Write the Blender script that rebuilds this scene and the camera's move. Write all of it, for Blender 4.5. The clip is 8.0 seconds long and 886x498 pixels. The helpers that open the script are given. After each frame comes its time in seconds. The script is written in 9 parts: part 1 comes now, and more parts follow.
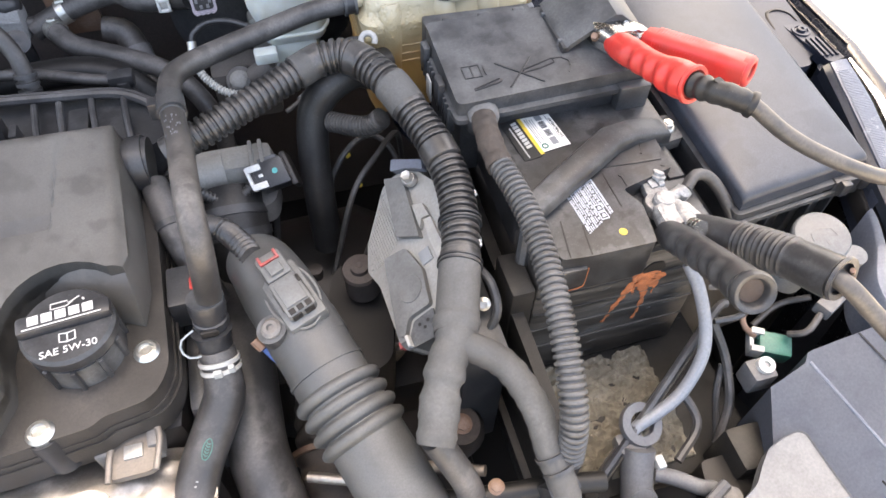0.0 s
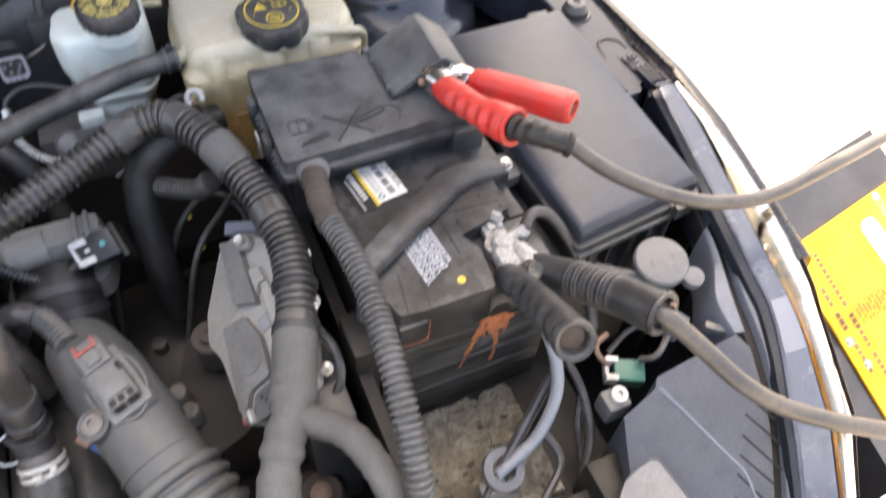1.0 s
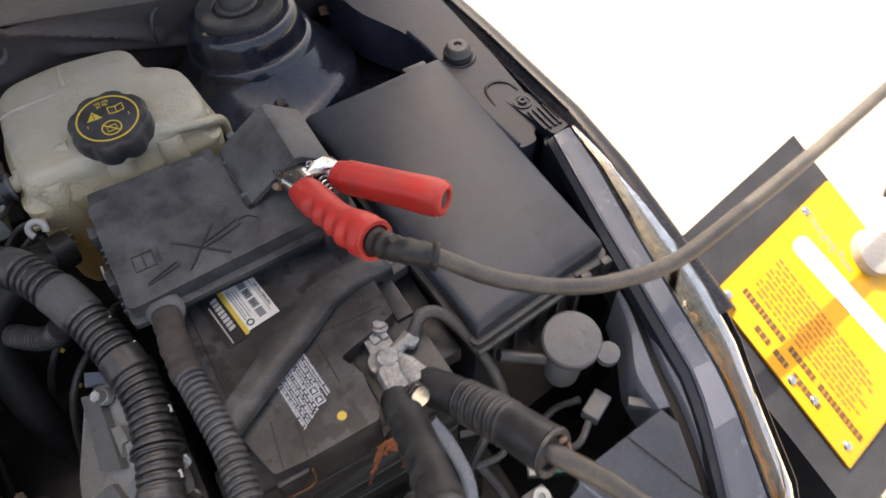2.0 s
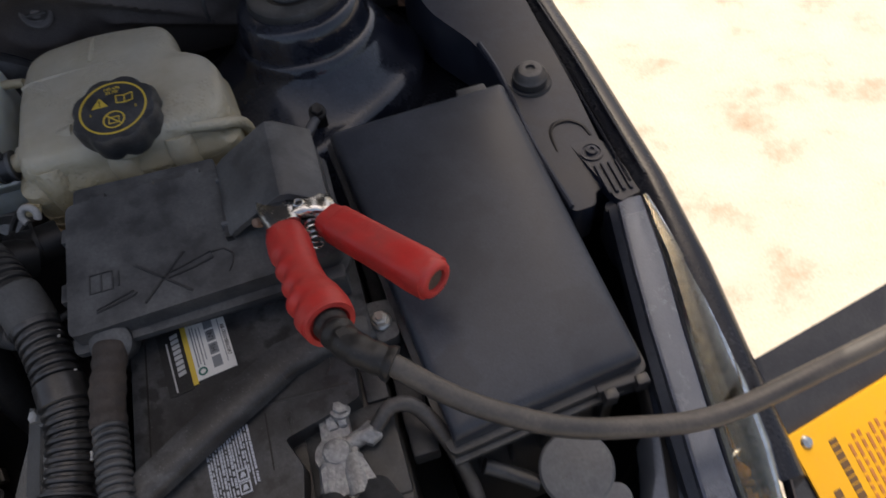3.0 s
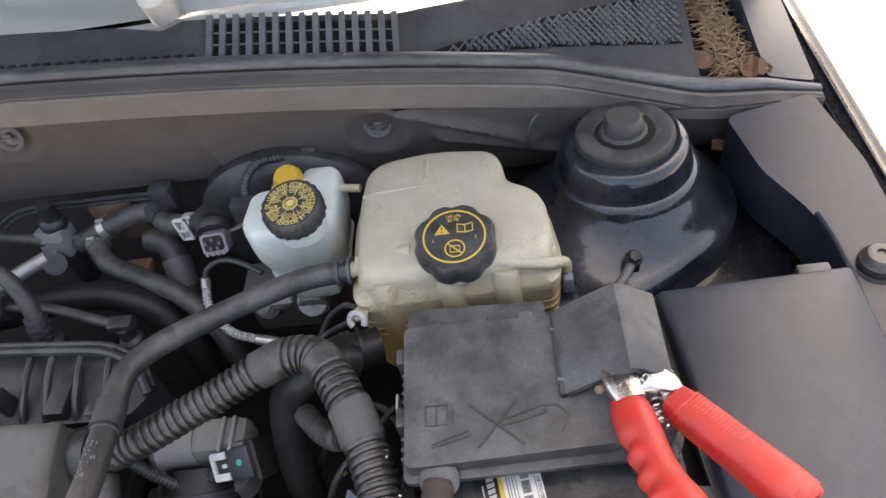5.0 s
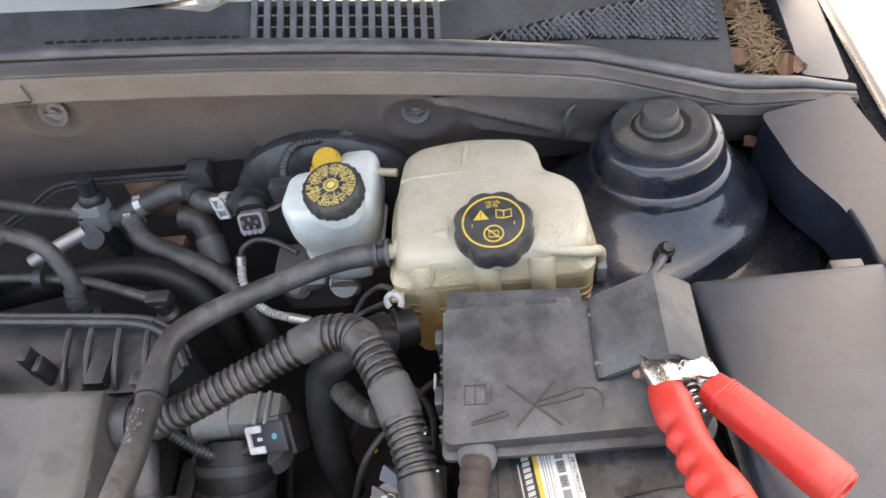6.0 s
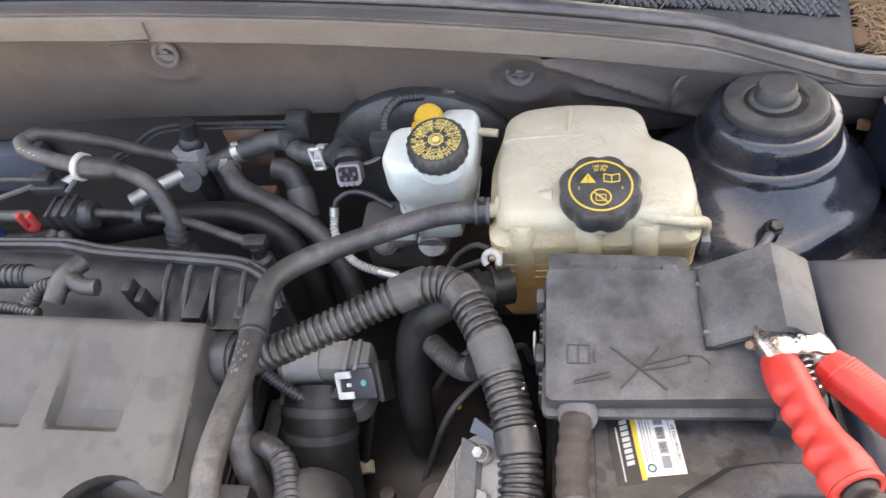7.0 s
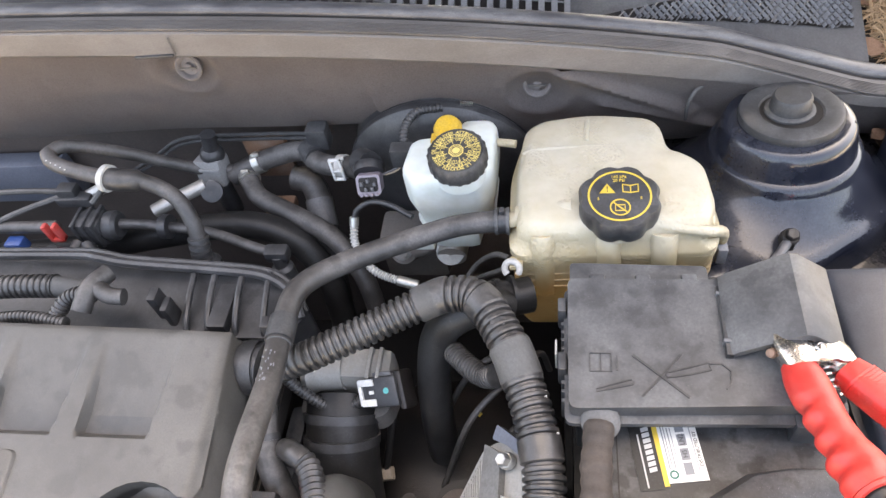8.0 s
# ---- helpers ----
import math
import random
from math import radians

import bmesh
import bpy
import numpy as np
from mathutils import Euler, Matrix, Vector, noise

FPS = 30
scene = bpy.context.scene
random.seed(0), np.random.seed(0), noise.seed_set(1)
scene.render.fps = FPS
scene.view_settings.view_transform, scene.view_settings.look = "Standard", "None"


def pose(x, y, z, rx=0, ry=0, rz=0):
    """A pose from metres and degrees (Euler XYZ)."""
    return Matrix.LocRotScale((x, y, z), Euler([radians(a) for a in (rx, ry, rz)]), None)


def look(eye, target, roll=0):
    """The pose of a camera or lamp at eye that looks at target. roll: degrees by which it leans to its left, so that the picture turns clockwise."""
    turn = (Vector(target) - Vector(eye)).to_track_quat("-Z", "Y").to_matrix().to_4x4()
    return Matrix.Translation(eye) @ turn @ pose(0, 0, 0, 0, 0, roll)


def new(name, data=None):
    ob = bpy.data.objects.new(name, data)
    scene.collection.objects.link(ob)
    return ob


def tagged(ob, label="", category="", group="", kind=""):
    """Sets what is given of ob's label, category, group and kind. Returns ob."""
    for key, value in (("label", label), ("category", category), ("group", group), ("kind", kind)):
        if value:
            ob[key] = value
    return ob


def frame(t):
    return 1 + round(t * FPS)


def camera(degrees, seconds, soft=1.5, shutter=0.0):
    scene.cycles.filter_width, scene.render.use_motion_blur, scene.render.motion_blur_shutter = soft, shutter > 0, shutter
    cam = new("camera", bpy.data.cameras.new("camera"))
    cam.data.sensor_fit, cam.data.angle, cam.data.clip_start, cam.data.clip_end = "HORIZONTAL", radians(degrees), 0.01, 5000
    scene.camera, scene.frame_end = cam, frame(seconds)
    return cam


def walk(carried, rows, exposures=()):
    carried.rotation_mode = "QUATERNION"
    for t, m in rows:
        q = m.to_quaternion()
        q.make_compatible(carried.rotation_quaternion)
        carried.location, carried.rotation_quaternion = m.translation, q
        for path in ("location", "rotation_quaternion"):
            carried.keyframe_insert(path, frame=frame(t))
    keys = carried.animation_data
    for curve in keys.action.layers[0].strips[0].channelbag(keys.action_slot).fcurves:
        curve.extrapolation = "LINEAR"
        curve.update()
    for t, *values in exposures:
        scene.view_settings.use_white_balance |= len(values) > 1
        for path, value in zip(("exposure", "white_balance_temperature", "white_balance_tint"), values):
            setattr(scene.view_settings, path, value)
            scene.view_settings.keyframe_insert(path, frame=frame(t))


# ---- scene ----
cam = camera(65.0, 8.0, soft=1.45, shutter=0.5)
PATH = [
    (0, (-0.247, -0.447, 1.294), (0.123, 0.701, -0.302), 2.4),
    (0.2, (-0.241, -0.448, 1.291), (0.130, 0.711, -0.296), 2.3),
    (0.5, (-0.22, -0.453, 1.278), (0.226, 0.637, -0.338), 4.9),
    (0.8, (-0.171, -0.443, 1.281), (0.377, 0.596, -0.338), 6.6),
    (1, (-0.169, -0.436, 1.304), (0.425, 0.67, -0.253), 5.1),
    (1.2, (-0.156, -0.436, 1.292), (0.516, 0.701, -0.21), 5.6),
    (1.5, (-0.084, -0.392, 1.316), (0.664, 0.64, -0.226), 3.6),
    (1.7, (-0.071, -0.381, 1.336), (0.645, 0.628, -0.236), 1.7),
    (2.8, (0.118, -0.289, 1.292), (0.337, 0.784, -0.381), -7.8),
    (3, (0.116, -0.284, 1.288), (0.313, 0.813, -0.373), -7.5),
    (3.2, (0.081, -0.276, 1.280), (0.252, 0.885, -0.340), -7.4),
    (3.5, (0.068, -0.232, 1.305), (0.042, 0.915, -0.333), -13.0),
    (3.8, (0.038, -0.226, 1.309), (0.031, 1.049, -0.232), -10.2),
    (4, (0.043, -0.209, 1.334), (-0.04, 1.039, -0.227), -13.0),
    (4.5, (0.0, -0.185, 1.351), (-0.126, 1.063, -0.207), -11.7),
    (4.7, (-0.001, -0.19, 1.345), (-0.186, 1.087, -0.184), -13.4),
    (5.8, (-0.029, -0.206, 1.362), (-0.229, 1.072, -0.163), -11.9),
    (6, (-0.034, -0.21, 1.357), (-0.24, 1.052, -0.181), -11.7),
    (6.5, (-0.062, -0.214, 1.36), (-0.33, 1.033, -0.181), -12.3),
    (7, (-0.086, -0.231, 1.349), (-0.415, 0.989, -0.201), -12.0),
    (7.5, (-0.094, -0.236, 1.356), (-0.446, 0.989, -0.185), -12.7),
    (8, (-0.098, -0.236, 1.361), (-0.443, 0.996, -0.177), -12.6),
]
EXPOSURE = [(0.0, 3.35, 7750, 9), (0.6, 3.22, 7750, 9), (1.2, 2.78, 7800, 10), (1.7, 2.42, 7900, 10), (2.7, 0.70, 7100, 10), (3.4, 0.96, 7350, 10), (4.0, 1.98, 7550, 10), (4.7, 2.47, 7700, 10), (6.0, 3.10, 8150, 9), (7.0, 3.33, 8150, 10), (8.0, 3.48, 8150, 10)]
walk(cam, [(t, look(eye, target, roll)) for t, eye, target, roll in PATH], EXPOSURE)

# ---- light: clear sky, one sun behind the raised hood ----
SUN_TO = Vector((0.05, 0.50, 0.865)).normalized()
world = bpy.data.worlds.new("sky")
scene.world = world
world.use_nodes = True
wn = world.node_tree.nodes
sky = wn.new("ShaderNodeTexSky")
sky.sky_type = "NISHITA"
sky.sun_disc = False
sky.sun_elevation = math.asin(SUN_TO.z)
sky.sun_rotation = math.atan2(SUN_TO.x, SUN_TO.y)
sky.air_density, sky.dust_density, sky.ozone_density = 0.8, 6.0, 0.2
wn["Background"].inputs["Strength"].default_value = 0.15
world.node_tree.links.new(sky.outputs["Color"], wn["Background"].inputs["Color"])
sun_data = bpy.data.lights.new("sun", "SUN")
sun_data.energy, sun_data.angle, sun_data.color = 3.0, radians(0.53), (1.0, 0.95, 0.87)
sun = new("sun", sun_data)
sun.matrix_world = look(SUN_TO * 30, (0, 0, 0))


# ---- materials ----
def ramp(nt, fac, stops):
    r = nt.nodes.new("ShaderNodeValToRGB")
    e = r.color_ramp.elements
    e[0].position, e[0].color = stops[0][0], (*stops[0][1], 1)
    e[1].position, e[1].color = stops[-1][0], (*stops[-1][1], 1)
    for p, c in stops[1:-1]:
        k = e.new(p)
        k.color = (*c, 1)
    nt.links.new(fac, r.inputs["Fac"])
    return r.outputs["Color"]


def noise_tex(nt, co, scale, detail=4.0, rough=0.6, stretch=None):
    if stretch:
        mp = nt.nodes.new("ShaderNodeMapping")
        mp.inputs["Scale"].default_value = stretch
        nt.links.new(co, mp.inputs["Vector"])
        co = mp.outputs["Vector"]
    n = nt.nodes.new("ShaderNodeTexNoise")
    n.inputs["Scale"].default_value, n.inputs["Detail"].default_value, n.inputs["Roughness"].default_value = scale, detail, rough
    nt.links.new(co, n.inputs["Vector"])
    return n.outputs["Fac"]


def mixed(nt, fac, a, b):
    m = nt.nodes.new("ShaderNodeMix")
    m.data_type = "RGBA"
    if isinstance(fac, float):
        m.inputs["Factor"].default_value = fac
    else:
        nt.links.new(fac, m.inputs["Factor"])
    for key, v in ((6, a), (7, b)):
        if isinstance(v, tuple):
            m.inputs[key].default_value = (*v, 1)
        else:
            nt.links.new(v, m.inputs[key])
    return m.outputs[2]


def surface(name, color, rough=0.5, metal=0.0, dust=(0.262, 0.268, 0.270), dusty=0.35, top=0.0, large=14.0, fine=420.0,
            bump=0.12, vary=0.35, coat=0.0, stretch=None, bump_scale=None, specular=0.5, wipe=0.55, lint=0.12):
    """A worn surface: colour that varies at two scales, settled dust in patches with wiped smudges, lint, fine relief."""
    m = bpy.data.materials.new(name)
    m.use_nodes = True
    nt = m.node_tree
    b = nt.nodes["Principled BSDF"]
    co = nt.nodes.new("ShaderNodeTexCoord").outputs["Object"]

    def calc(op, x, y, clamp=False):
        n = nt.nodes.new("ShaderNodeMath")
        n.operation, n.use_clamp = op, clamp
        for k, v in enumerate((x, y)):
            if isinstance(v, (int, float)):
                n.inputs[k].default_value = v
            else:
                nt.links.new(v, n.inputs[k])
        return n.outputs[0]

    big = noise_tex(nt, co, large, 6, 0.62, stretch)
    small = noise_tex(nt, co, fine, 3, 0.6, stretch)
    hand = noise_tex(nt, co, large * 3.1 + 6, 3, 0.45, stretch)
    low = tuple(max(0.0, c * (1 - vary)) for c in color)
    high = tuple(min(1.0, c * (1 + vary)) for c in color)
    base = mixed(nt, small, low, high)
    patch = ramp(nt, big, [(0.38, (0, 0, 0)), (0.68, (1, 1, 1))])
    speck = ramp(nt, small, [(0.30, (0.40, 0.40, 0.40)), (0.72, (1, 1, 1))])
    fac = calc("MULTIPLY", calc("MULTIPLY", patch, speck), dusty)
    if top:
        up = nt.nodes.new("ShaderNodeSeparateXYZ")
        nt.links.new(nt.nodes.new("ShaderNodeNewGeometry").outputs["Normal"], up.inputs[0])
        lying = calc("MULTIPLY", calc("MAXIMUM", up.outputs["Z"], 0.0), top * 1.5)
        lying = calc("MULTIPLY", lying, ramp(nt, big, [(0.25, (0.35, 0.35, 0.35)), (0.7, (1, 1, 1))]))
        fac = calc("ADD", fac, lying)
    smudge = ramp(nt, hand, [(0.54, (1, 1, 1)), (0.63, (1 - wipe,) * 3)])
    fac = calc("MULTIPLY", fac, smudge)
    fluff = ramp(nt, noise_tex(nt, co, fine * 1.9, 1.5, 0.5), [(0.66, (0, 0, 0)), (0.74, (lint,) * 3)])
    fac = calc("MINIMUM", calc("ADD", fac, fluff), 0.85)
    nt.links.new(mixed(nt, fac, base, dust), b.inputs["Base Color"])
    rr = ramp(nt, fac, [(0.0, (rough * 0.85,) * 3), (0.6, (min(1, rough * 1.25 + 0.18),) * 3)])
    nt.links.new(rr, b.inputs["Roughness"])
    b.inputs["Metallic"].default_value = metal
    b.inputs["Specular IOR Level"].default_value = specular
    if coat:
        b.inputs["Coat Weight"].default_value, b.inputs["Coat Roughness"].default_value = coat, 0.08
    bp = nt.nodes.new("ShaderNodeBump")
    bp.inputs["Strength"].default_value, bp.inputs["Distance"].default_value = bump, 0.0008
    relief = noise_tex(nt, co, bump_scale or fine * 1.6, 4, 0.65, stretch)
    nt.links.new(relief, bp.inputs["Height"])
    nt.links.new(bp.outputs["Normal"], b.inputs["Normal"])
    return m


BLACK = surface("black_plastic", (0.020, 0.020, 0.022), 0.42, dusty=0.20, top=0.05)
TRAYBLACK = surface("grimy_tray_plastic", (0.011, 0.0108, 0.0106), 0.5, dust=(0.12, 0.105, 0.09), dusty=0.14, large=26, bump=0.3, specular=0.3)
DUSTY = surface("dusty_black_plastic", (0.026, 0.026, 0.027), 0.5, dusty=0.36, top=0.11, large=22)
LID = surface("fuse_lid_plastic", (0.025, 0.026, 0.029), 0.45, dusty=0.30, top=0.12, large=17, wipe=0.42)
AIRLID = surface("smooth_lid_plastic", (0.021, 0.025, 0.034), 0.37, specular=0.37, dust=(0.20, 0.22, 0.26), dusty=0.17, top=0.035, large=7, fine=700, wipe=0.5, lint=0.03)
COVER = surface("engine_cover_plastic", (0.050, 0.0475, 0.0440), 0.5, dust=(0.27, 0.255, 0.235), dusty=0.18, top=0.11, large=10, fine=900, bump=0.3)
RUBBER = surface("hose_rubber", (0.029, 0.0275, 0.027), 0.46, dust=(0.280, 0.262, 0.250), dusty=0.30, top=0.09, large=22)
DUCT = surface("grey_duct_plastic", (0.050, 0.050, 0.048), 0.5, dusty=0.26, top=0.06, large=9, fine=700, wipe=0.3)
# darker copy of hose rubber: shade on deep hoses, own black on the boot
DARKRUBBER = surface("black_rubber_and_hose_shade", (0.013, 0.0125, 0.0125), 0.5, dusty=0.07, large=22, specular=0.35)
TUBEDARK = surface("slim_tube_plastic", (0.030, 0.030, 0.031), 0.40, dusty=0.26, top=0.07, large=20)
LOOM = surface("split_loom_plastic", (0.021, 0.0205, 0.0205), 0.33, dust=(0.275, 0.262, 0.252), dusty=0.22, top=0.08, large=26)
TAPE = surface("cloth_tape", (0.050, 0.049, 0.047), 0.8, dusty=0.16, top=0.10, large=18, bump=0.35, wipe=0.25)
BROWNTAPE = surface("grimed_brown_tape", (0.036, 0.029, 0.025), 0.8, dust=(0.15, 0.12, 0.10), dusty=0.35, top=0.03, large=40, bump=0.7)
# near-black stands in for shade in gaps, slots and bay depths, besides grime
DEEP = surface("black_grime_and_gap_shade", (0.0075, 0.0064, 0.0060), 0.65, dust=(0.085, 0.060, 0.048), dusty=0.08, large=20)
BULKHEAD = surface("dim_bulkhead_paint", (0.066, 0.053, 0.049), 0.7, dust=(0.18, 0.15, 0.13), dusty=0.3, large=14)
# greasy metal, its colour lowered further for the shade deep down
BLOCK = surface("greasy_casting_darkened_for_depth", (0.014, 0.0122, 0.0115), 0.50, dust=(0.085, 0.058, 0.044), dusty=0.30, large=18, bump=0.5)
PAINT = surface("dark_blue_car_paint", (0.0085, 0.0095, 0.0140), 0.30, dust=(0.20, 0.19, 0.18), dusty=0.12, large=9, coat=0.15, lint=0.0, specular=0.36, bump=1.0, bump_scale=28, wipe=0.4)
TOWERPAINT = surface("gloss_blue_tower_paint", (0.0085, 0.0105, 0.0180), 0.22, dust=(0.20, 0.21, 0.24), dusty=0.16, large=16, coat=0.45, lint=0.03, specular=0.45, bump=1.0, bump_scale=30, wipe=0.6)
RAIL = surface("satin_black_rail", (0.0135, 0.0165, 0.0265), 0.46, dust=(0.13, 0.15, 0.20), dusty=0.14, top=0.02, large=16, lint=0.02, specular=0.34)
BULB = surface("weatherstrip_bulb", (0.042, 0.042, 0.047), 0.36, dusty=0.35, top=0.05, large=14, stretch=(1, 5, 5))
STRIP = surface("weatherstrip_rubber", (0.098, 0.090, 0.085), 0.55, dust=(0.25, 0.235, 0.22), dusty=0.36, top=0.05, large=10, stretch=(1, 3, 3))
FELT = surface("firewall_insulation", (0.138, 0.122, 0.118), 0.9, dust=(0.25, 0.225, 0.215), dusty=0.45, large=9, fine=600, bump=0.5)
COWL = surface("cowl_plastic", (0.075, 0.075, 0.080), 0.48, dusty=0.35, top=0.10, large=9)
ALU = surface("cast_aluminium", (0.42, 0.41, 0.39), 0.45, metal=0.7, dust=(0.25, 0.23, 0.20), dusty=0.5, large=30, bump=0.35)
ECUGREY = surface("ecu_alloy_case", (0.30, 0.295, 0.28), 0.55, metal=0.25, dust=(0.26, 0.24, 0.20), dusty=0.6, large=26, bump=0.35)
VALVE = surface("brown_grimed_plastic", (0.019, 0.0178, 0.017), 0.45, dust=(0.12, 0.10, 0.085), dusty=0.30, top=0.015, large=24, bump=0.3)
CASTGREY = surface("dim_casting", (0.150, 0.140, 0.130), 0.55, dust=(0.16, 0.13, 0.11), dusty=0.5, large=30, bump=0.35)
TANSTEEL = surface("tan_stained_bracket", (0.235, 0.205, 0.175), 0.5, metal=0.4, dust=(0.16, 0.12, 0.09), dusty=0.5, large=50, bump=0.3)
TAN = surface("tan_plastic_plug", (0.20, 0.15, 0.095), 0.5, dusty=0.3, large=50)
MARK = surface("faded_green_mark", (0.060, 0.195, 0.155), 0.6, dusty=0.35, large=300)
SHIELD = surface("dull_heat_shield", (0.36, 0.335, 0.31), 0.40, metal=0.85, dust=(0.20, 0.15, 0.11), dusty=0.6, large=36, bump=0.3)
STEEL = surface("bright_steel", (0.62, 0.61, 0.58), 0.28, metal=0.95, dusty=0.12, large=60)
JAWSTEEL = surface("bright_jaw_steel", (0.56, 0.55, 0.53), 0.19, metal=1.0, dust=(0.16, 0.125, 0.09), dusty=0.50, large=75, bump=0.2)
RUSTY = surface("stained_steel", (0.42, 0.38, 0.33), 0.45, metal=0.8, dust=(0.20, 0.10, 0.05), dusty=0.6, large=70)
ZINC = surface("zinc_bolt", (0.55, 0.54, 0.50), 0.35, metal=0.85, dusty=0.25, large=120)
LEAD = surface("corroded_lead_clamp", (0.25, 0.25, 0.25), 0.4, metal=0.6, dust=(0.62, 0.61, 0.58), dusty=0.85, large=130, bump=0.9, wipe=0.8)
RED = surface("red_vinyl_grip", (0.50, 0.029, 0.025), 0.44, dust=(0.21, 0.062, 0.050), dusty=0.50, large=38, fine=300, vary=0.14)
GRIPBLACK = surface("black_vinyl_grip", (0.017, 0.018, 0.021), 0.42, dusty=0.16, top=0.03, large=40, specular=0.35)
HOLLOW = surface("brown_grip_core", (0.055, 0.034, 0.022), 0.8, dusty=0.2, large=60)
CABLE = surface("cable_sheath", (0.042, 0.039, 0.037), 0.40, dust=(0.19, 0.165, 0.14), dusty=0.42, top=0.04, large=20)
STRAW = surface("dry_straw", (0.38, 0.26, 0.15), 0.8, dust=(0.12, 0.08, 0.05), dusty=0.6, large=120)
MOUNT = surface("strut_mount_rubber", (0.024, 0.024, 0.025), 0.55, dusty=0.20, top=0.035, large=30)
STRAPBLACK = surface("grimy_bracket_plastic", (0.022, 0.021, 0.021), 0.5, dusty=0.26, top=0.045, large=24, lint=0.3)
BATTERY = surface("battery_case", (0.016, 0.016, 0.017), 0.42, dusty=0.24, top=0.05, large=20, wipe=0.8)
SLEEVE = surface("scuffed_battery_case", (0.017, 0.0165, 0.016), 0.42, dust=(0.27, 0.24, 0.21), dusty=0.55, large=30, fine=420, stretch=(0.22, 1, 3.0), wipe=0.85)
RUST = surface("orange_corrosion", (0.40, 0.125, 0.045), 0.9, dust=(0.10, 0.055, 0.035), dusty=0.85, large=150, bump=0.9)
CRUST = surface("acid_crust", (0.17, 0.15, 0.115), 0.9, dust=(0.46, 0.44, 0.37), dusty=0.75, large=42, fine=260, bump=1.0, wipe=0.8)
PAPER = surface("printed_label_white", (0.72, 0.71, 0.67), 0.45, dusty=0.12, large=40, bump=0.03, vary=0.06)
INK = surface("label_ink_grey", (0.20, 0.21, 0.22), 0.5, dusty=0.1, bump=0.02, vary=0.1)
INKBLACK = surface("black_ink_and_slot_shade", (0.02, 0.02, 0.02), 0.4, dusty=0.1, bump=0.02, vary=0.1)
PRINTWHITE = surface("white_print", (0.66, 0.65, 0.62), 0.5, dusty=0.15, bump=0.02, vary=0.1)
PRINTBROWN = surface("dark_brown_print", (0.10, 0.05, 0.015), 0.5, dusty=0.1, bump=0.02, vary=0.1)
PRINTCOOL = surface("cool_white_print", (0.50, 0.53, 0.58), 0.5, dusty=0.2, bump=0.02, vary=0.1, large=120)
PRINTDIM = surface("worn_white_print", (0.46, 0.46, 0.45), 0.5, dusty=0.3, bump=0.02, vary=0.1, large=120)
YELLOW = surface("yellow_print", (0.62, 0.44, 0.06), 0.5, dusty=0.12, bump=0.02, vary=0.1)
PALEYELLOW = surface("pale_yellow_print", (0.68, 0.53, 0.17), 0.5, dusty=0.10, bump=0.02, vary=0.1)
AMBERCAP = surface("yellow_plastic", (0.60, 0.37, 0.03), 0.45, dusty=0.2, large=60)
REDLOCK = surface("dusty_red_clip", (0.32, 0.05, 0.045), 0.5, dusty=0.5, large=90)
REDPLASTIC = surface("red_clip_plastic", (0.50, 0.04, 0.03), 0.45, dusty=0.3, large=60)
GREEN = surface("green_connector", (0.012, 0.12, 0.09), 0.45, dusty=0.2, large=60)
BLUE = surface("blue_connector", (0.03, 0.08, 0.26), 0.45, dusty=0.2, large=60)
LOCKWHITE = surface("clean_white_plastic", (0.62, 0.62, 0.60), 0.4, dusty=0.12, large=50)
CYANDOT = surface("cyan_paint_dot", (0.06, 0.34, 0.33), 0.5, dusty=0.1)
WHITEPLASTIC = surface("white_plastic", (0.46, 0.455, 0.43), 0.45, dusty=0.45, large=50)
GREYPLASTIC = surface("grey_plastic", (0.085, 0.085, 0.090), 0.5, dusty=0.3, top=0.05, large=24)
VALVEGREY = surface("light_grey_plastic", (0.20, 0.20, 0.20), 0.5, dusty=0.3, large=40)
WASHER = surface("washer_cap_grey", (0.085, 0.09, 0.098), 0.5, dusty=0.3, top=0.06, large=30)
HOUSING = surface("headlamp_housing", (0.100, 0.113, 0.143), 0.42, dust=(0.22, 0.24, 0.28), dusty=0.28, top=0.10, large=15)
TUBEGREY = surface("grey_vent_tube", (0.19, 0.20, 0.22), 0.35, dusty=0.25, large=40)
PLUGLILAC = surface("lilac_grey_plastic", (0.235, 0.205, 0.235), 0.45, dusty=0.2, large=60)
BROWN = surface("brown_bracket", (0.17, 0.095, 0.058), 0.6, dusty=0.3, large=40)
LEAF = surface("dry_leaf", (0.27, 0.150, 0.090), 0.85, dust=(0.40, 0.27, 0.19), dusty=0.5, large=60, bump=0.5)
DIAL = surface("meter_bezel", (0.35, 0.34, 0.32), 0.4, dusty=0.2)
PANELYELLOW = surface("yellow_enamel_plate", (0.62, 0.31, 0.006), 0.42, dusty=0.06, large=20, bump=0.03, vary=0.05)
CASE = surface("dark_charger_case", (0.020, 0.020, 0.024), 0.5, dusty=0.08, large=20)


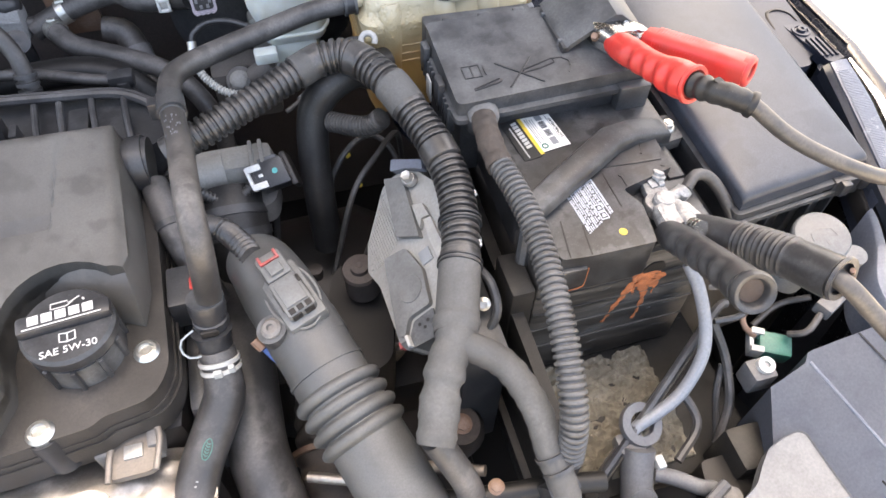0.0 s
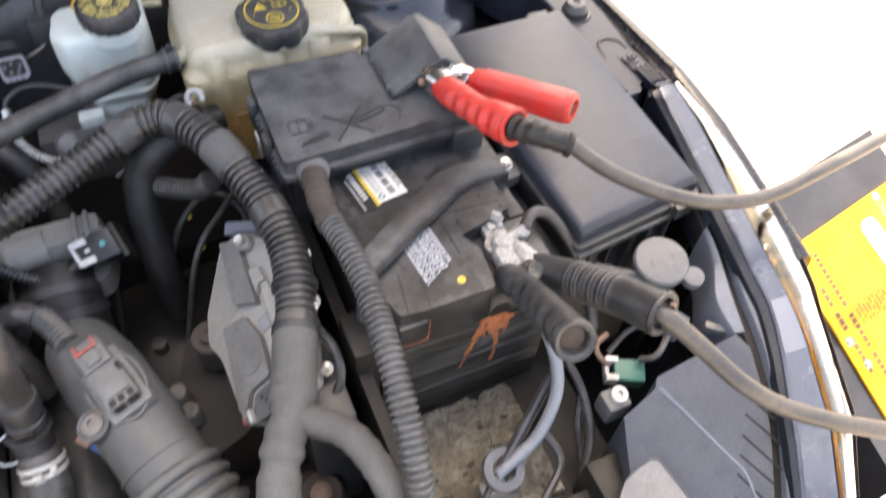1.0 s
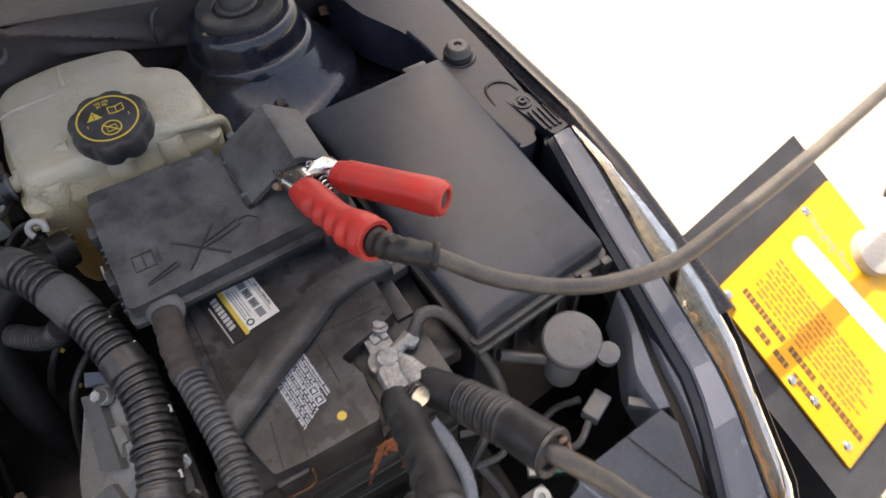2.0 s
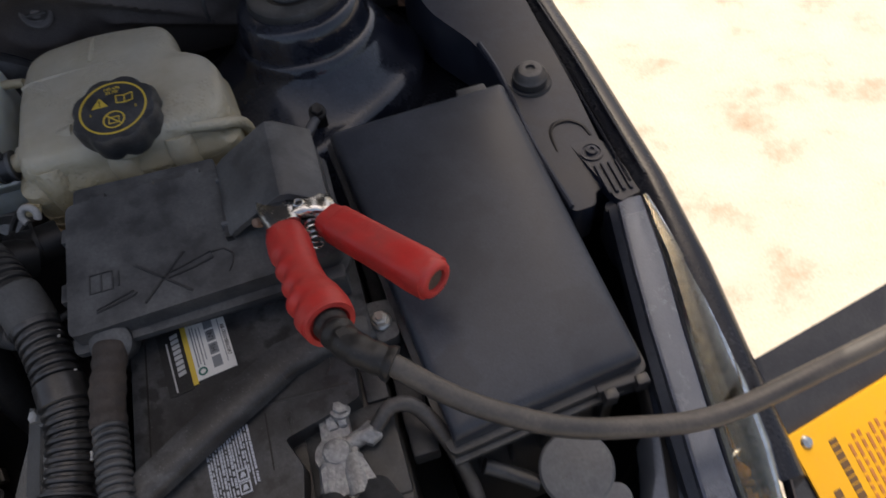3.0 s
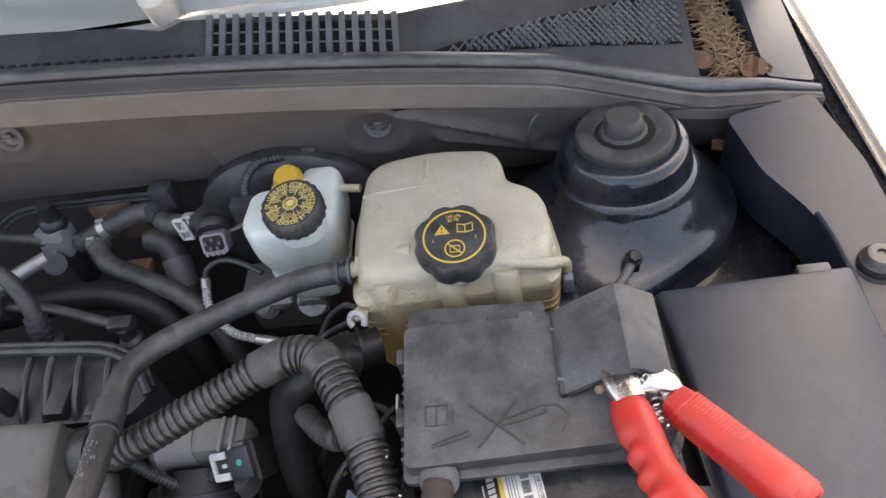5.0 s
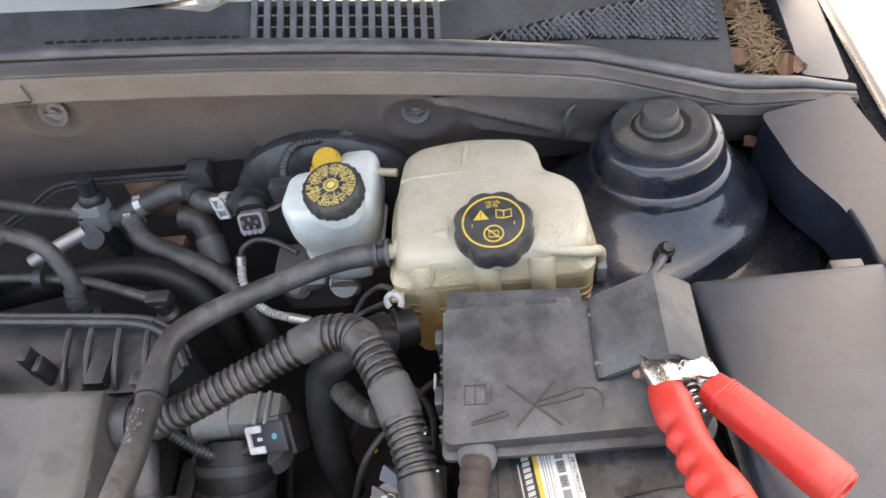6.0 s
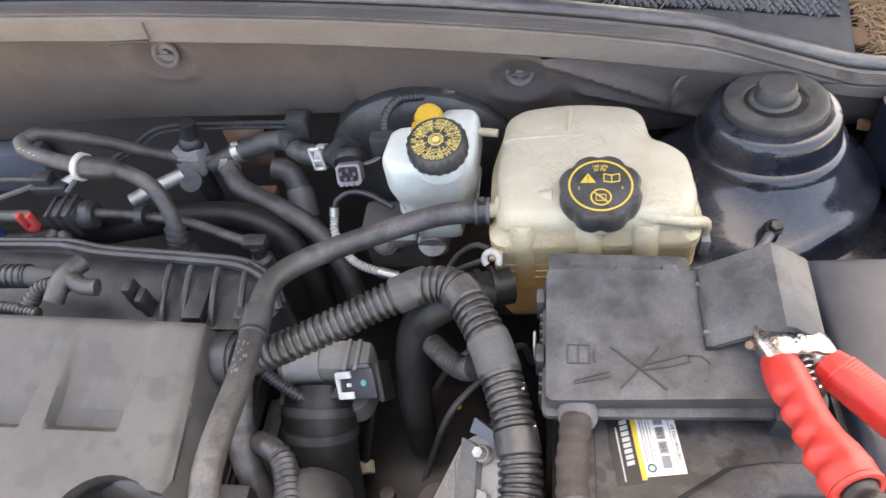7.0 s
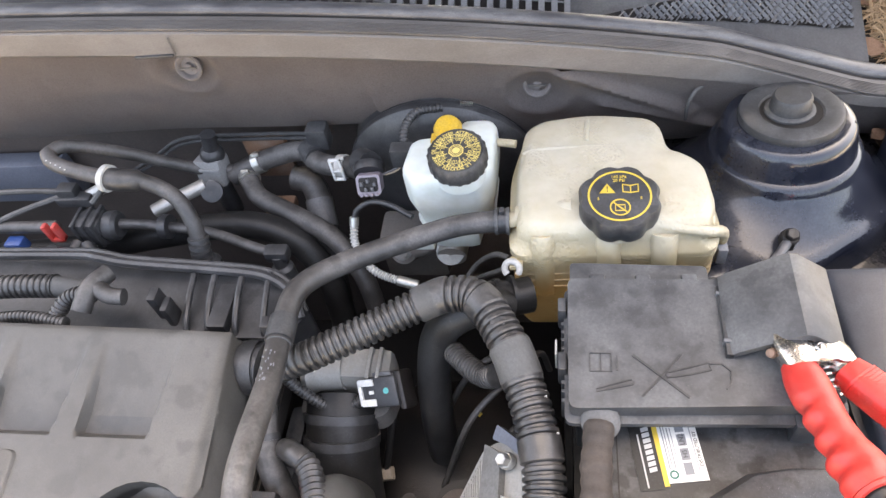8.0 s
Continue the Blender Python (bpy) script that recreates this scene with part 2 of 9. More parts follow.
def plastic_tank(name, color, deep, level, amber, beaded=1.0):
    """Milky translucent plastic, tea-stained below the liquid's level."""
    m = bpy.data.materials.new(name)
    m.use_nodes = True
    nt = m.node_tree
    b = nt.nodes["Principled BSDF"]
    co = nt.nodes.new("ShaderNodeTexCoord").outputs["Object"]
    big = noise_tex(nt, co, 18, 5, 0.6)
    sep = nt.nodes.new("ShaderNodeSeparateXYZ")
    nt.links.new(nt.nodes.new("ShaderNodeNewGeometry").outputs["Position"], sep.inputs[0])
    wob = nt.nodes.new("ShaderNodeMath")
    wob.operation = "MULTIPLY_ADD"
    nt.links.new(big, wob.inputs[0])
    wob.inputs[1].default_value = 0.05
    nt.links.new(sep.outputs["Z"], wob.inputs[2])
    mr = nt.nodes.new("ShaderNodeMapRange")
    mr.inputs["From Min"].default_value, mr.inputs["From Max"].default_value = level - 0.035, level + 0.075
    nt.links.new(wob.outputs[0], mr.inputs["Value"])
    stain = ramp(nt, mr.outputs[0], [(0.0, deep), (0.45, amber), (1.0, color)])
    mott = noise_tex(nt, co, 60, 3, 0.6)
    dirt = ramp(nt, mott, [(0.35, (0.80, 0.78, 0.72)), (0.7, (1, 1, 1))])
    mul = nt.nodes.new("ShaderNodeMix")
    mul.data_type, mul.blend_type = "RGBA", "MULTIPLY"
    mul.inputs["Factor"].default_value = 0.55
    nt.links.new(stain, mul.inputs[6])
    nt.links.new(dirt, mul.inputs[7])
    nt.links.new(mul.outputs[2], b.inputs["Base Color"])
    b.inputs["Roughness"].default_value = 0.42
    b.inputs["Subsurface Weight"].default_value = 0.35
    b.inputs["Subsurface Radius"].default_value = (0.012, 0.010, 0.007)
    b.inputs["Subsurface Scale"].default_value = 0.6
    bp = nt.nodes.new("ShaderNodeBump")
    bp.inputs["Strength"].default_value, bp.inputs["Distance"].default_value = 0.45, 0.0014
    beads = nt.nodes.new("ShaderNodeTexVoronoi")
    beads.feature = "SMOOTH_F1"
    beads.inputs["Smoothness"].default_value = 0.15
    beads.inputs["Scale"].default_value = 250
    nt.links.new(co, beads.inputs["Vector"])
    patchy = ramp(nt, noise_tex(nt, co, 20, 2, 0.5), [(0.50, (0, 0, 0)), (0.56, (beaded,) * 3)])
    wet = nt.nodes.new("ShaderNodeMath")
    wet.operation = "MULTIPLY"
    nt.links.new(ramp(nt, beads.outputs["Distance"], [(0.0, (0, 0, 0)), (0.30, (0.35, 0.35, 0.35)), (0.52, (1, 1, 1))]), wet.inputs[0])
    nt.links.new(patchy, wet.inputs[1])
    both = nt.nodes.new("ShaderNodeMath")
    both.operation = "MULTIPLY_ADD"
    both.inputs[1].default_value = 0.25
    nt.links.new(noise_tex(nt, co, 70, 3, 0.5), both.inputs[0])
    nt.links.new(wet.outputs[0], both.inputs[2])
    nt.links.new(both.outputs[0], bp.inputs["Height"])
    nt.links.new(bp.outputs["Normal"], b.inputs["Normal"])
    return m


TANK = plastic_tank("coolant_tank_plastic", (0.482, 0.474, 0.422), (0.46, 0.26, 0.09), 0.866, (0.50, 0.42, 0.265))
RESERVOIR = plastic_tank("brake_reservoir_plastic", (0.64, 0.68, 0.655), (0.54, 0.60, 0.59), 0.80, (0.60, 0.65, 0.63), 0.0)


def glass(name, tint=(0.95, 0.97, 0.98), rough=0.03):
    m = bpy.data.materials.new(name)
    m.use_nodes = True
    b = m.node_tree.nodes["Principled BSDF"]
    b.inputs["Base Color"].default_value = (*tint, 1)
    b.inputs["Transmission Weight"].default_value = 1.0
    b.inputs["Roughness"].default_value = rough
    b.inputs["IOR"].default_value = 1.45
    return m


GLASS = glass("clear_glass")
LENS = glass("headlamp_lens", (0.90, 0.86, 0.74), 0.02)
# warm tint partly stands in for sunlit ground reflected in the lamp
GOLD = surface("reflector_with_ground_warmth", (0.50, 0.37, 0.17), 0.22, metal=0.8, dust=(0.3, 0.25, 0.16), dusty=0.05, large=40, vary=0.25, bump=0.04, lint=0.0)
FLANGE = surface("blue_black_flange", (0.030, 0.036, 0.052), 0.34, dust=(0.16, 0.18, 0.22), dusty=0.22, top=0.04, large=20, specular=0.45)
TRIMSILVER = surface("silver_blue_trim", (0.155, 0.18, 0.235), 0.30, metal=0.25, dusty=0.08, large=30, fine=900, bump=0.05, bump_scale=1500, lint=0.0)
SENSORGREY = surface("dusty_grey_plastic", (0.105, 0.104, 0.098), 0.55, dusty=0.4, top=0.08, large=30)
AMBER = surface("amber_reflector", (0.70, 0.30, 0.02), 0.3, dusty=0.1, large=60)
CHROME = surface("reflector_chrome", (0.75, 0.75, 0.74), 0.18, metal=1.0, dusty=0.05, large=60)

m = bpy.data.materials.new("sunlit_concrete")
m.use_nodes = True
nt = m.node_tree
b = nt.nodes["Principled BSDF"]
co = nt.nodes.new("ShaderNodeTexCoord").outputs["Object"]
stain = ramp(nt, noise_tex(nt, co, 5, 7, 0.62), [(0.30, (0.32, 0.25, 0.18)), (0.45, (0.45, 0.40, 0.34)), (0.7, (0.50, 0.465, 0.40))])
grit = ramp(nt, noise_tex(nt, co, 160, 4, 0.7), [(0.3, (0.72, 0.70, 0.68)), (0.7, (1, 1, 1))])
mul = nt.nodes.new("ShaderNodeMix")
mul.data_type, mul.blend_type = "RGBA", "MULTIPLY"
mul.inputs["Factor"].default_value = 0.6
nt.links.new(stain, mul.inputs[6])
nt.links.new(grit, mul.inputs[7])
nt.links.new(mul.outputs[2], b.inputs["Base Color"])
b.inputs["Roughness"].default_value = 0.9
bp = nt.nodes.new("ShaderNodeBump")
bp.inputs["Strength"].default_value, bp.inputs["Distance"].default_value = 0.5, 0.004
nt.links.new(noise_tex(nt, co, 60, 6, 0.7), bp.inputs["Height"])
nt.links.new(bp.outputs["Normal"], b.inputs["Normal"])
CONCRETE = m


# ---- building tools ----
def thing(name, label, category, base=(0, 0, 0), group="", kind=""):
    ob = new(name)
    ob.location = base
    ob.empty_display_size = 0.02
    return tagged(ob, label, category, group, kind)


def part(name, bm, material, parent=None, label="", sharp=38):
    """Links a bmesh, modelled in place, as one mesh object under a thing or a part."""
    bmesh.ops.recalc_face_normals(bm, faces=bm.faces)
    me = bpy.data.meshes.new(name)
    bm.to_mesh(me)
    bm.free()
    me.materials.append(material)
    me.shade_smooth()
    me.set_sharp_from_angle(angle=radians(sharp))
    ob = new(name, me)
    if parent:
        ob.parent = parent
        ob.matrix_parent_inverse = Matrix.Translation(-parent.location)
    if label:
        tagged(ob, label)
    return ob


def structure(name, bm, material, label="", category="car body"):
    return tagged(part(name, bm, material), label or name.replace("_", " "), category, kind="structure")


def soften(bm, width, faces=None, segments=2, angle=25):
    if width <= 0:
        return
    es = {e for f_ in (faces or bm.faces) for e in f_.edges}
    es = [e for e in es if len(e.link_faces) == 2 and e.calc_face_angle(0) > radians(angle)]
    if es:
        bmesh.ops.bevel(bm, geom=es, offset=width, segments=segments, profile=0.6, affect="EDGES", clamp_overlap=True)


def join_of(bm, *others):
    """The first mesh with the others added to it."""
    for o in others:
        join(bm, o)
    return bm


def join(bm, other):
    me = bpy.data.meshes.new("tmp")
    other.to_mesh(me)
    other.free()
    bm.from_mesh(me)
    bpy.data.meshes.remove(me)
    return bm


def block(x0, x1, y0, y1, z0, z1, r=0.002, m=None, bm=None):
    b_ = bmesh.new()
    bmesh.ops.create_cube(b_, size=1)
    for v in b_.verts:
        v.co = Vector(((x0 + x1) / 2 + v.co.x * (x1 - x0), (y0 + y1) / 2 + v.co.y * (y1 - y0), (z0 + z1) / 2 + v.co.z * (z1 - z0)))
    soften(b_, min(r, 0.45 * min(abs(x1 - x0), abs(y1 - y0), abs(z1 - z0))))
    if m:
        b_.transform(m)
    return join(bm, b_) if bm else b_


def prism(outline, z0, z1, r=0.002, bm=None, m=None, seg=2, taper=1.0):
    """An upright prism on an outline; z0 and z1 are heights or functions of x and y."""
    b_ = bmesh.new()
    f0 = z0 if callable(z0) else (lambda x, y: z0)
    f1 = z1 if callable(z1) else (lambda x, y: z1)
    cx, cy = sum(p[0] for p in outline) / len(outline), sum(p[1] for p in outline) / len(outline)
    lo = [b_.verts.new((x, y, f0(x, y))) for x, y in outline]
    hi = [b_.verts.new((cx + (x - cx) * taper, cy + (y - cy) * taper, f1(x, y))) for x, y in outline]
    b_.faces.new(lo[::-1])
    b_.faces.new(hi)
    for i in range(len(lo)):
        j = (i + 1) % len(lo)
        b_.faces.new((lo[i], lo[j], hi[j], hi[i]))
    soften(b_, r, segments=seg)
    if m:
        b_.transform(m)
    return join(bm, b_) if bm else b_


def rounded(x0, x1, y0, y1, r, n=5):
    pts = []
    for cx, cy, a in ((x1 - r, y1 - r, 0), (x0 + r, y1 - r, 90), (x0 + r, y0 + r, 180), (x1 - r, y0 + r, 270)):
        for i in range(n + 1):
            t = radians(a + 90 * i / n)
            pts.append((cx + r * math.cos(t), cy + r * math.sin(t)))
    return pts


def round_corners(outline, r, n=4):
    out = []
    for i, p in enumerate(outline):
        p = Vector(p)
        a, c = Vector(outline[i - 1]), Vector(outline[(i + 1) % len(outline)])
        k = min(r, (a - p).length * 0.45, (c - p).length * 0.45)
        s, e = p + (a - p).normalized() * k, p + (c - p).normalized() * k
        for j in range(n + 1):
            t = j / n
            q = s.lerp(p, t).lerp(p.lerp(e, t), t)
            out.append((q.x, q.y))
    return out


def stack(layers, bm=None, cap=True):
    """Skins closed outlines of equal count, each a list of points, from bottom to top."""
    b_ = bmesh.new()
    rows_ = [[b_.verts.new(p) for p in layer] for layer in layers]
    for a, c in zip(rows_, rows_[1:]):
        for i in range(len(a)):
            j = (i + 1) % len(a)
            b_.faces.new((a[i], a[j], c[j], c[i]))
    if cap:
        b_.faces.new(rows_[0][::-1])
        b_.faces.new(rows_[-1])
    return join(bm, b_) if bm else b_


def facing(at, axis):
    """A pose at a place with its z along axis."""
    return Matrix.Translation(at) @ Vector(axis).to_track_quat("Z", "Y").to_matrix().to_4x4()


def lathe(profile, at=(0, 0, 0), axis=(0, 0, 1), seg=28, bm=None, wave=None):
    """Turns (radius, height) pairs about an axis; wave(angle) scales the radius."""
    m_ = facing(at, axis)
    layers = []
    for r, z in profile:
        ring = []
        for i in range(seg):
            a = 2 * math.pi * i / seg
            k = max(r, 1e-5) * (wave(a, z) if wave else 1)
            ring.append(m_ @ Vector((k * math.cos(a), k * math.sin(a), z)))
        layers.append(ring)
    return stack(layers, bm)


def smooth_path(pts, step=0.006):
    """A smooth line through points, at even steps."""
    p = [Vector(q) for q in pts]
    p = [p[0] * 2 - p[1]] + p + [p[-1] * 2 - p[-2]]
    fine = []
    for i in range(1, len(p) - 2):
        a, b1, c, d = p[i - 1:i + 3]
        for k in range(24):
            t = k / 24
            fine.append(0.5 * (2 * b1 + (c - a) * t + (2 * a - 5 * b1 + 4 * c - d) * t * t + (3 * b1 - a - 3 * c + d) * t ** 3))
    fine.append(p[-2])
    out, rest = [fine[0]], 0.0
    for a, c in zip(fine, fine[1:]):
        d = (c - a).length
        while d > 1e-9 and rest + d >= step:
            k = (step - rest) / d
            a = a.lerp(c, k)
            out.append(a)
            d = (c - a).length
            rest = 0.0
        rest += d
    if (out[-1] - fine[-1]).length > step * 0.3:
        out.append(fine[-1])
    return out


def sweep(line, radius, seg=14, bm=None, flat=1.0):
    """A tube along a line; radius is a number or a function of the way gone and the whole length."""
    b_ = bmesh.new()
    n = len(line)
    s = [0.0]
    for a, c in zip(line, line[1:]):
        s.append(s[-1] + (c - a).length)
    tang = [(line[min(i + 1, n - 1)] - line[max(i - 1, 0)]).normalized() for i in range(n)]
    u = tang[0].orthogonal().normalized()
    prev = None
    for i in range(n):
        u = (u - tang[i] * u.dot(tang[i])).normalized()
        w = tang[i].cross(u)
        r = radius(s[i], s[-1]) if callable(radius) else radius
        ring = [b_.verts.new(line[i] + u * r * math.cos(2 * math.pi * k / seg) + w * r * flat * math.sin(2 * math.pi * k / seg)) for k in range(seg)]
        if prev:
            for k in range(seg):
                b_.faces.new((prev[k], prev[(k + 1) % seg], ring[(k + 1) % seg], ring[k]))
        else:
            b_.faces.new(ring[::-1])
        prev = ring
    b_.faces.new(prev)
    return join(bm, b_) if bm else b_


def hose(pts, radius, seg=14, step=0.006, bm=None):
    return sweep(smooth_path(pts, step), radius, seg, bm)


def corrugated(pts, r, pitch, depth, seg=16, plain=(), bm=None, swell=None):
    """Split loom: square ribs along a smooth line, plain on the stretches given in parts of the length."""
    line = smooth_path(pts, pitch / 8)
    base = r

    def rad(s, total):
        t = s / total
        r = swell(t) if swell else base
        if any(a <= t <= c for a, c in plain):
            return r * 1.03
        k = int(round(s / (pitch / 8))) % 8
        return r - depth * (1.0, 1.0, 1.0, 0.12, 0.0, 0.0, 0.0, 0.12)[k]
    return sweep(line, rad, seg, bm)


def ring_band(at, axis, r, width, thick=0.0012, seg=24, bm=None):
    h = width / 2
    return lathe([(r, -h), (r + thick, -h), (r + thick, h), (r, h)], at, axis, seg, bm)


def hex_bolt(at, axis=(0, 0, 1), r=0.006, h=0.005, flange=1.45, bm=None):
    b_ = lathe([(0, -0.001), (r * flange, -0.001), (r * flange, h * 0.25), (r * 1.2, h * 0.4)], at, axis, 20)
    lathe([(r * 1.1, h * 0.3), (r * 1.1, h * 0.9), (r * 0.9, h), (0, h * 0.93)], at, axis, 6, b_)
    return join(bm, b_) if bm else b_


def lettering(body, size, m_, material, parent, name="printed_text", thick=0.0003, align="CENTER"):
    cu = bpy.data.curves.new(name, "FONT")
    cu.body, cu.size, cu.extrude, cu.align_x, cu.align_y = body, size, thick, align, "CENTER"
    tmp = bpy.data.objects.new(name, cu)
    scene.collection.objects.link(tmp)
    bpy.context.view_layer.update()
    me = bpy.data.meshes.new_from_object(tmp.evaluated_get(bpy.context.evaluated_depsgraph_get()))
    bpy.data.objects.remove(tmp)
    bpy.data.curves.remove(cu)
    b_ = bmesh.new()
    b_.from_mesh(me)
    bpy.data.meshes.remove(me)
    b_.transform(m_)
    return part(name, b_, material, parent)


def bars(boxes, m_, h=0.0004):
    """Flat print: rectangles (x0, x1, y0, y1) in the plane of m_."""
    b_ = bmesh.new()
    for x0, x1, y0, y1 in boxes:
        v = [b_.verts.new(m_ @ Vector((x, y, z))) for z in (0, h) for x, y in ((x0, y0), (x1, y0), (x1, y1), (x0, y1))]
        for q in ((0, 1, 2, 3), (4, 5, 6, 7), (0, 1, 5, 4), (1, 2, 6, 5), (2, 3, 7, 6), (3, 0, 4, 7)):
            b_.faces.new([v[k] for k in q])
    return b_


def outline_shape(pts, m_, h=0.0004):
    b_ = bmesh.new()
    lo, hi = [b_.verts.new(m_ @ Vector((x, y, 0))) for x, y in pts], [b_.verts.new(m_ @ Vector((x, y, h))) for x, y in pts]
    b_.faces.new(lo[::-1])
    b_.faces.new(hi)
    for i in range(len(pts)):
        j = (i + 1) % len(pts)
        b_.faces.new((lo[i], lo[j], hi[j], hi[i]))
    return b_


def stroke(pts, width, m_, h=0.0004, closed=False, bm=None):
    """A thin drawn line in the plane of m_."""
    b_ = bm or bmesh.new()
    q = [Vector((*p, 0)) for p in pts]
    n = len(q)
    rim = []
    for i in range(n):
        a = q[i - 1] if closed or i else q[i]
        c = q[(i + 1) % n] if closed or i < n - 1 else q[i]
        d = (c - a).normalized()
        o = Vector((-d.y, d.x, 0)) * width / 2
        rim.append([b_.verts.new(m_ @ (q[i] + o * sgn + Vector((0, 0, z)))) for sgn, z in ((-1, 0), (1, 0), (1, h), (-1, h))])
    for i in range(n if closed else n - 1):
        a, c = rim[i], rim[(i + 1) % n]
        for k in range(4):
            b_.faces.new((a[k], a[(k + 1) % 4], c[(k + 1) % 4], c[k]))
    if not closed:
        b_.faces.new(rim[0])
        b_.faces.new(rim[-1][::-1])
    return b_


def circle_pts(r, n=32, cx=0.0, cy=0.0, a0=0.0, a1=360.0):
    full = abs(a1 - a0) >= 360
    return [(cx + r * math.cos(radians(a0 + (a1 - a0) * i / (n if full else n - 1))), cy + r * math.sin(radians(a0 + (a1 - a0) * i / (n if full else n - 1)))) for i in range(n)]


# ---- setting: ground and car body ----
bm = bmesh.new()
bmesh.ops.create_grid(bm, x_segments=8, y_segments=8, size=300)
structure("ground", bm, CONCRETE, "sunlit pale concrete ground with brown stains", "ground")

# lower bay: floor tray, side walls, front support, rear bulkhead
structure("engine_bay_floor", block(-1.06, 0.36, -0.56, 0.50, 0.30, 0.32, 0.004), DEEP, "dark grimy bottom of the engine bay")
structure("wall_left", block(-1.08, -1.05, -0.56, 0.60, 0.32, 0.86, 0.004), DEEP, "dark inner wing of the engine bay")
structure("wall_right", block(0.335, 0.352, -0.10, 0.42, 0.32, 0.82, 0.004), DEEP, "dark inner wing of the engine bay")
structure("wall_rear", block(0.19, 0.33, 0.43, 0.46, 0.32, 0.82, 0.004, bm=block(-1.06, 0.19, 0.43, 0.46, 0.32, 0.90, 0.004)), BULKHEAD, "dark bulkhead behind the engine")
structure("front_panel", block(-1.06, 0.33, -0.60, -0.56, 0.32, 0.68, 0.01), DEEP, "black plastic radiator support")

# firewall insulation: a soft sheet with dished plugs
nx, nz = 220, 34
layers = []
for k in range(nz + 1):
    t = k / nz
    row = []
    for i in range(nx + 1):
        x = -1.04 + 1.36 * i / nx
        top = 1.003 if x < -0.5 else 1.003 - 0.30 * (x + 0.5) * 0.62
        low = 0.842 if x < -0.3 else 0.80
        z = low + (top - low) * t
        y = 0.358 - 0.016 * t + 0.004 * noise.noise((x * 7, z * 9, 2)) + 0.012 * (1 - t) ** 3
        for px, pz in ((-0.497, 0.944), (-0.125, 0.896)):
            d = math.hypot(x - px, (z - pz) * 1.1)
            y += 0.010 * math.exp(-(d / 0.026) ** 4) - 0.004 * math.exp(-((d - 0.034) / 0.008) ** 2)
        for ax, az, cx, cz in ((-0.10, 0.925, 0.03, 0.858), (-0.06, 0.880, 0.06, 0.836)):
            u_ = max(0.0, min(1.0, ((x - ax) * (cx - ax) + (z - az) * (cz - az)) / ((cx - ax) ** 2 + (cz - az) ** 2)))
            d = math.hypot(x - ax - u_ * (cx - ax), z - az - u_ * (cz - az))
            y -= 0.010 * math.exp(-(d / 0.007) ** 2)
        row.append((x, y, z))
    layers.append(row)
bm = bmesh.new()
grid = [[bm.verts.new(p) for p in row] for row in layers]
for a, c in zip(grid, grid[1:]):
    for i in range(nx):
        bm.faces.new((a[i], a[i + 1], c[i + 1], c[i]))
bmesh.ops.solidify(bm, geom=list(bm.faces), thickness=-0.012)
firewall = structure("wall_firewall", bm, FELT, "matt dark brown-grey firewall insulation sheet with pushed-in plugs")
for x, y, z in ((-0.497, 0.352, 0.944), (-0.125, 0.356, 0.896)):
    part("plug", lathe([(0, -0.004), (0.0145, -0.004), (0.015, 0.001), (0.013, 0.0025), (0.011, 0.001), (0.0095, -0.003), (0.005, -0.003), (0.0045, 0.0015), (0, 0.002)], (x, y, z), (0, -1, 0.25), 26), FELT, firewall)
    part("plug_slot", block(x - 0.0095, x + 0.0095, y - 0.003, y - 0.0005, z - 0.0012, z + 0.0012, 0.0006), STRIP, firewall)
part("seam_tab", hose([(0.055, 0.352, 0.893), (0.034, 0.342, 0.892), (0.026, 0.336, 0.878), (0.025, 0.334, 0.858)], 0.002, 8), TUBEDARK, firewall)

# weatherstrip and its carrier along the cowl edge
EDGE = [(-1.04, 0.335, 0.993), (-0.75, 0.322, 0.993), (-0.5, 0.314, 0.985), (-0.28, 0.323, 0.960), (-0.1, 0.333, 0.930), (0.05, 0.345, 0.895), (0.14, 0.346, 0.872), (0.2, 0.345, 0.858), (0.27, 0.345, 0.851), (0.318, 0.347, 0.851)]


def between(table, x):
    """A value read off a table of (x, value) pairs."""
    for (x0, v0), (x1, v1) in zip(table, table[1:]):
        if x <= x1:
            return v0 + (v1 - v0) * max(0.0, (x - x0) / (x1 - x0))
    return table[-1][1]


BAND = [(-1.04, 0.030), (0.05, 0.030), (0.14, 0.020), (0.2, 0.013), (0.27, 0.017), (0.318, 0.012)]
SWELL = [(-1.04, 1.0), (0.10, 1.0), (0.2, 1.06), (0.27, 0.80), (0.318, 0.48)]


def along_edge(section, step=0.012, above=True):
    """A moulding along the cowl edge; its section starts at the carrier's upper edge, or spans the carrier."""
    rows_ = []
    for p in smooth_path(EDGE, step):
        band, k = between(BAND, p.x), between(SWELL, p.x)
        if above:
            rows_.append([p + Vector((0, dy * k, band + dz * k)) for dy, dz in section])
        else:
            rows_.append([p + Vector((0, dy, dz * band)) for dy, dz in section])
    return stack(rows_)


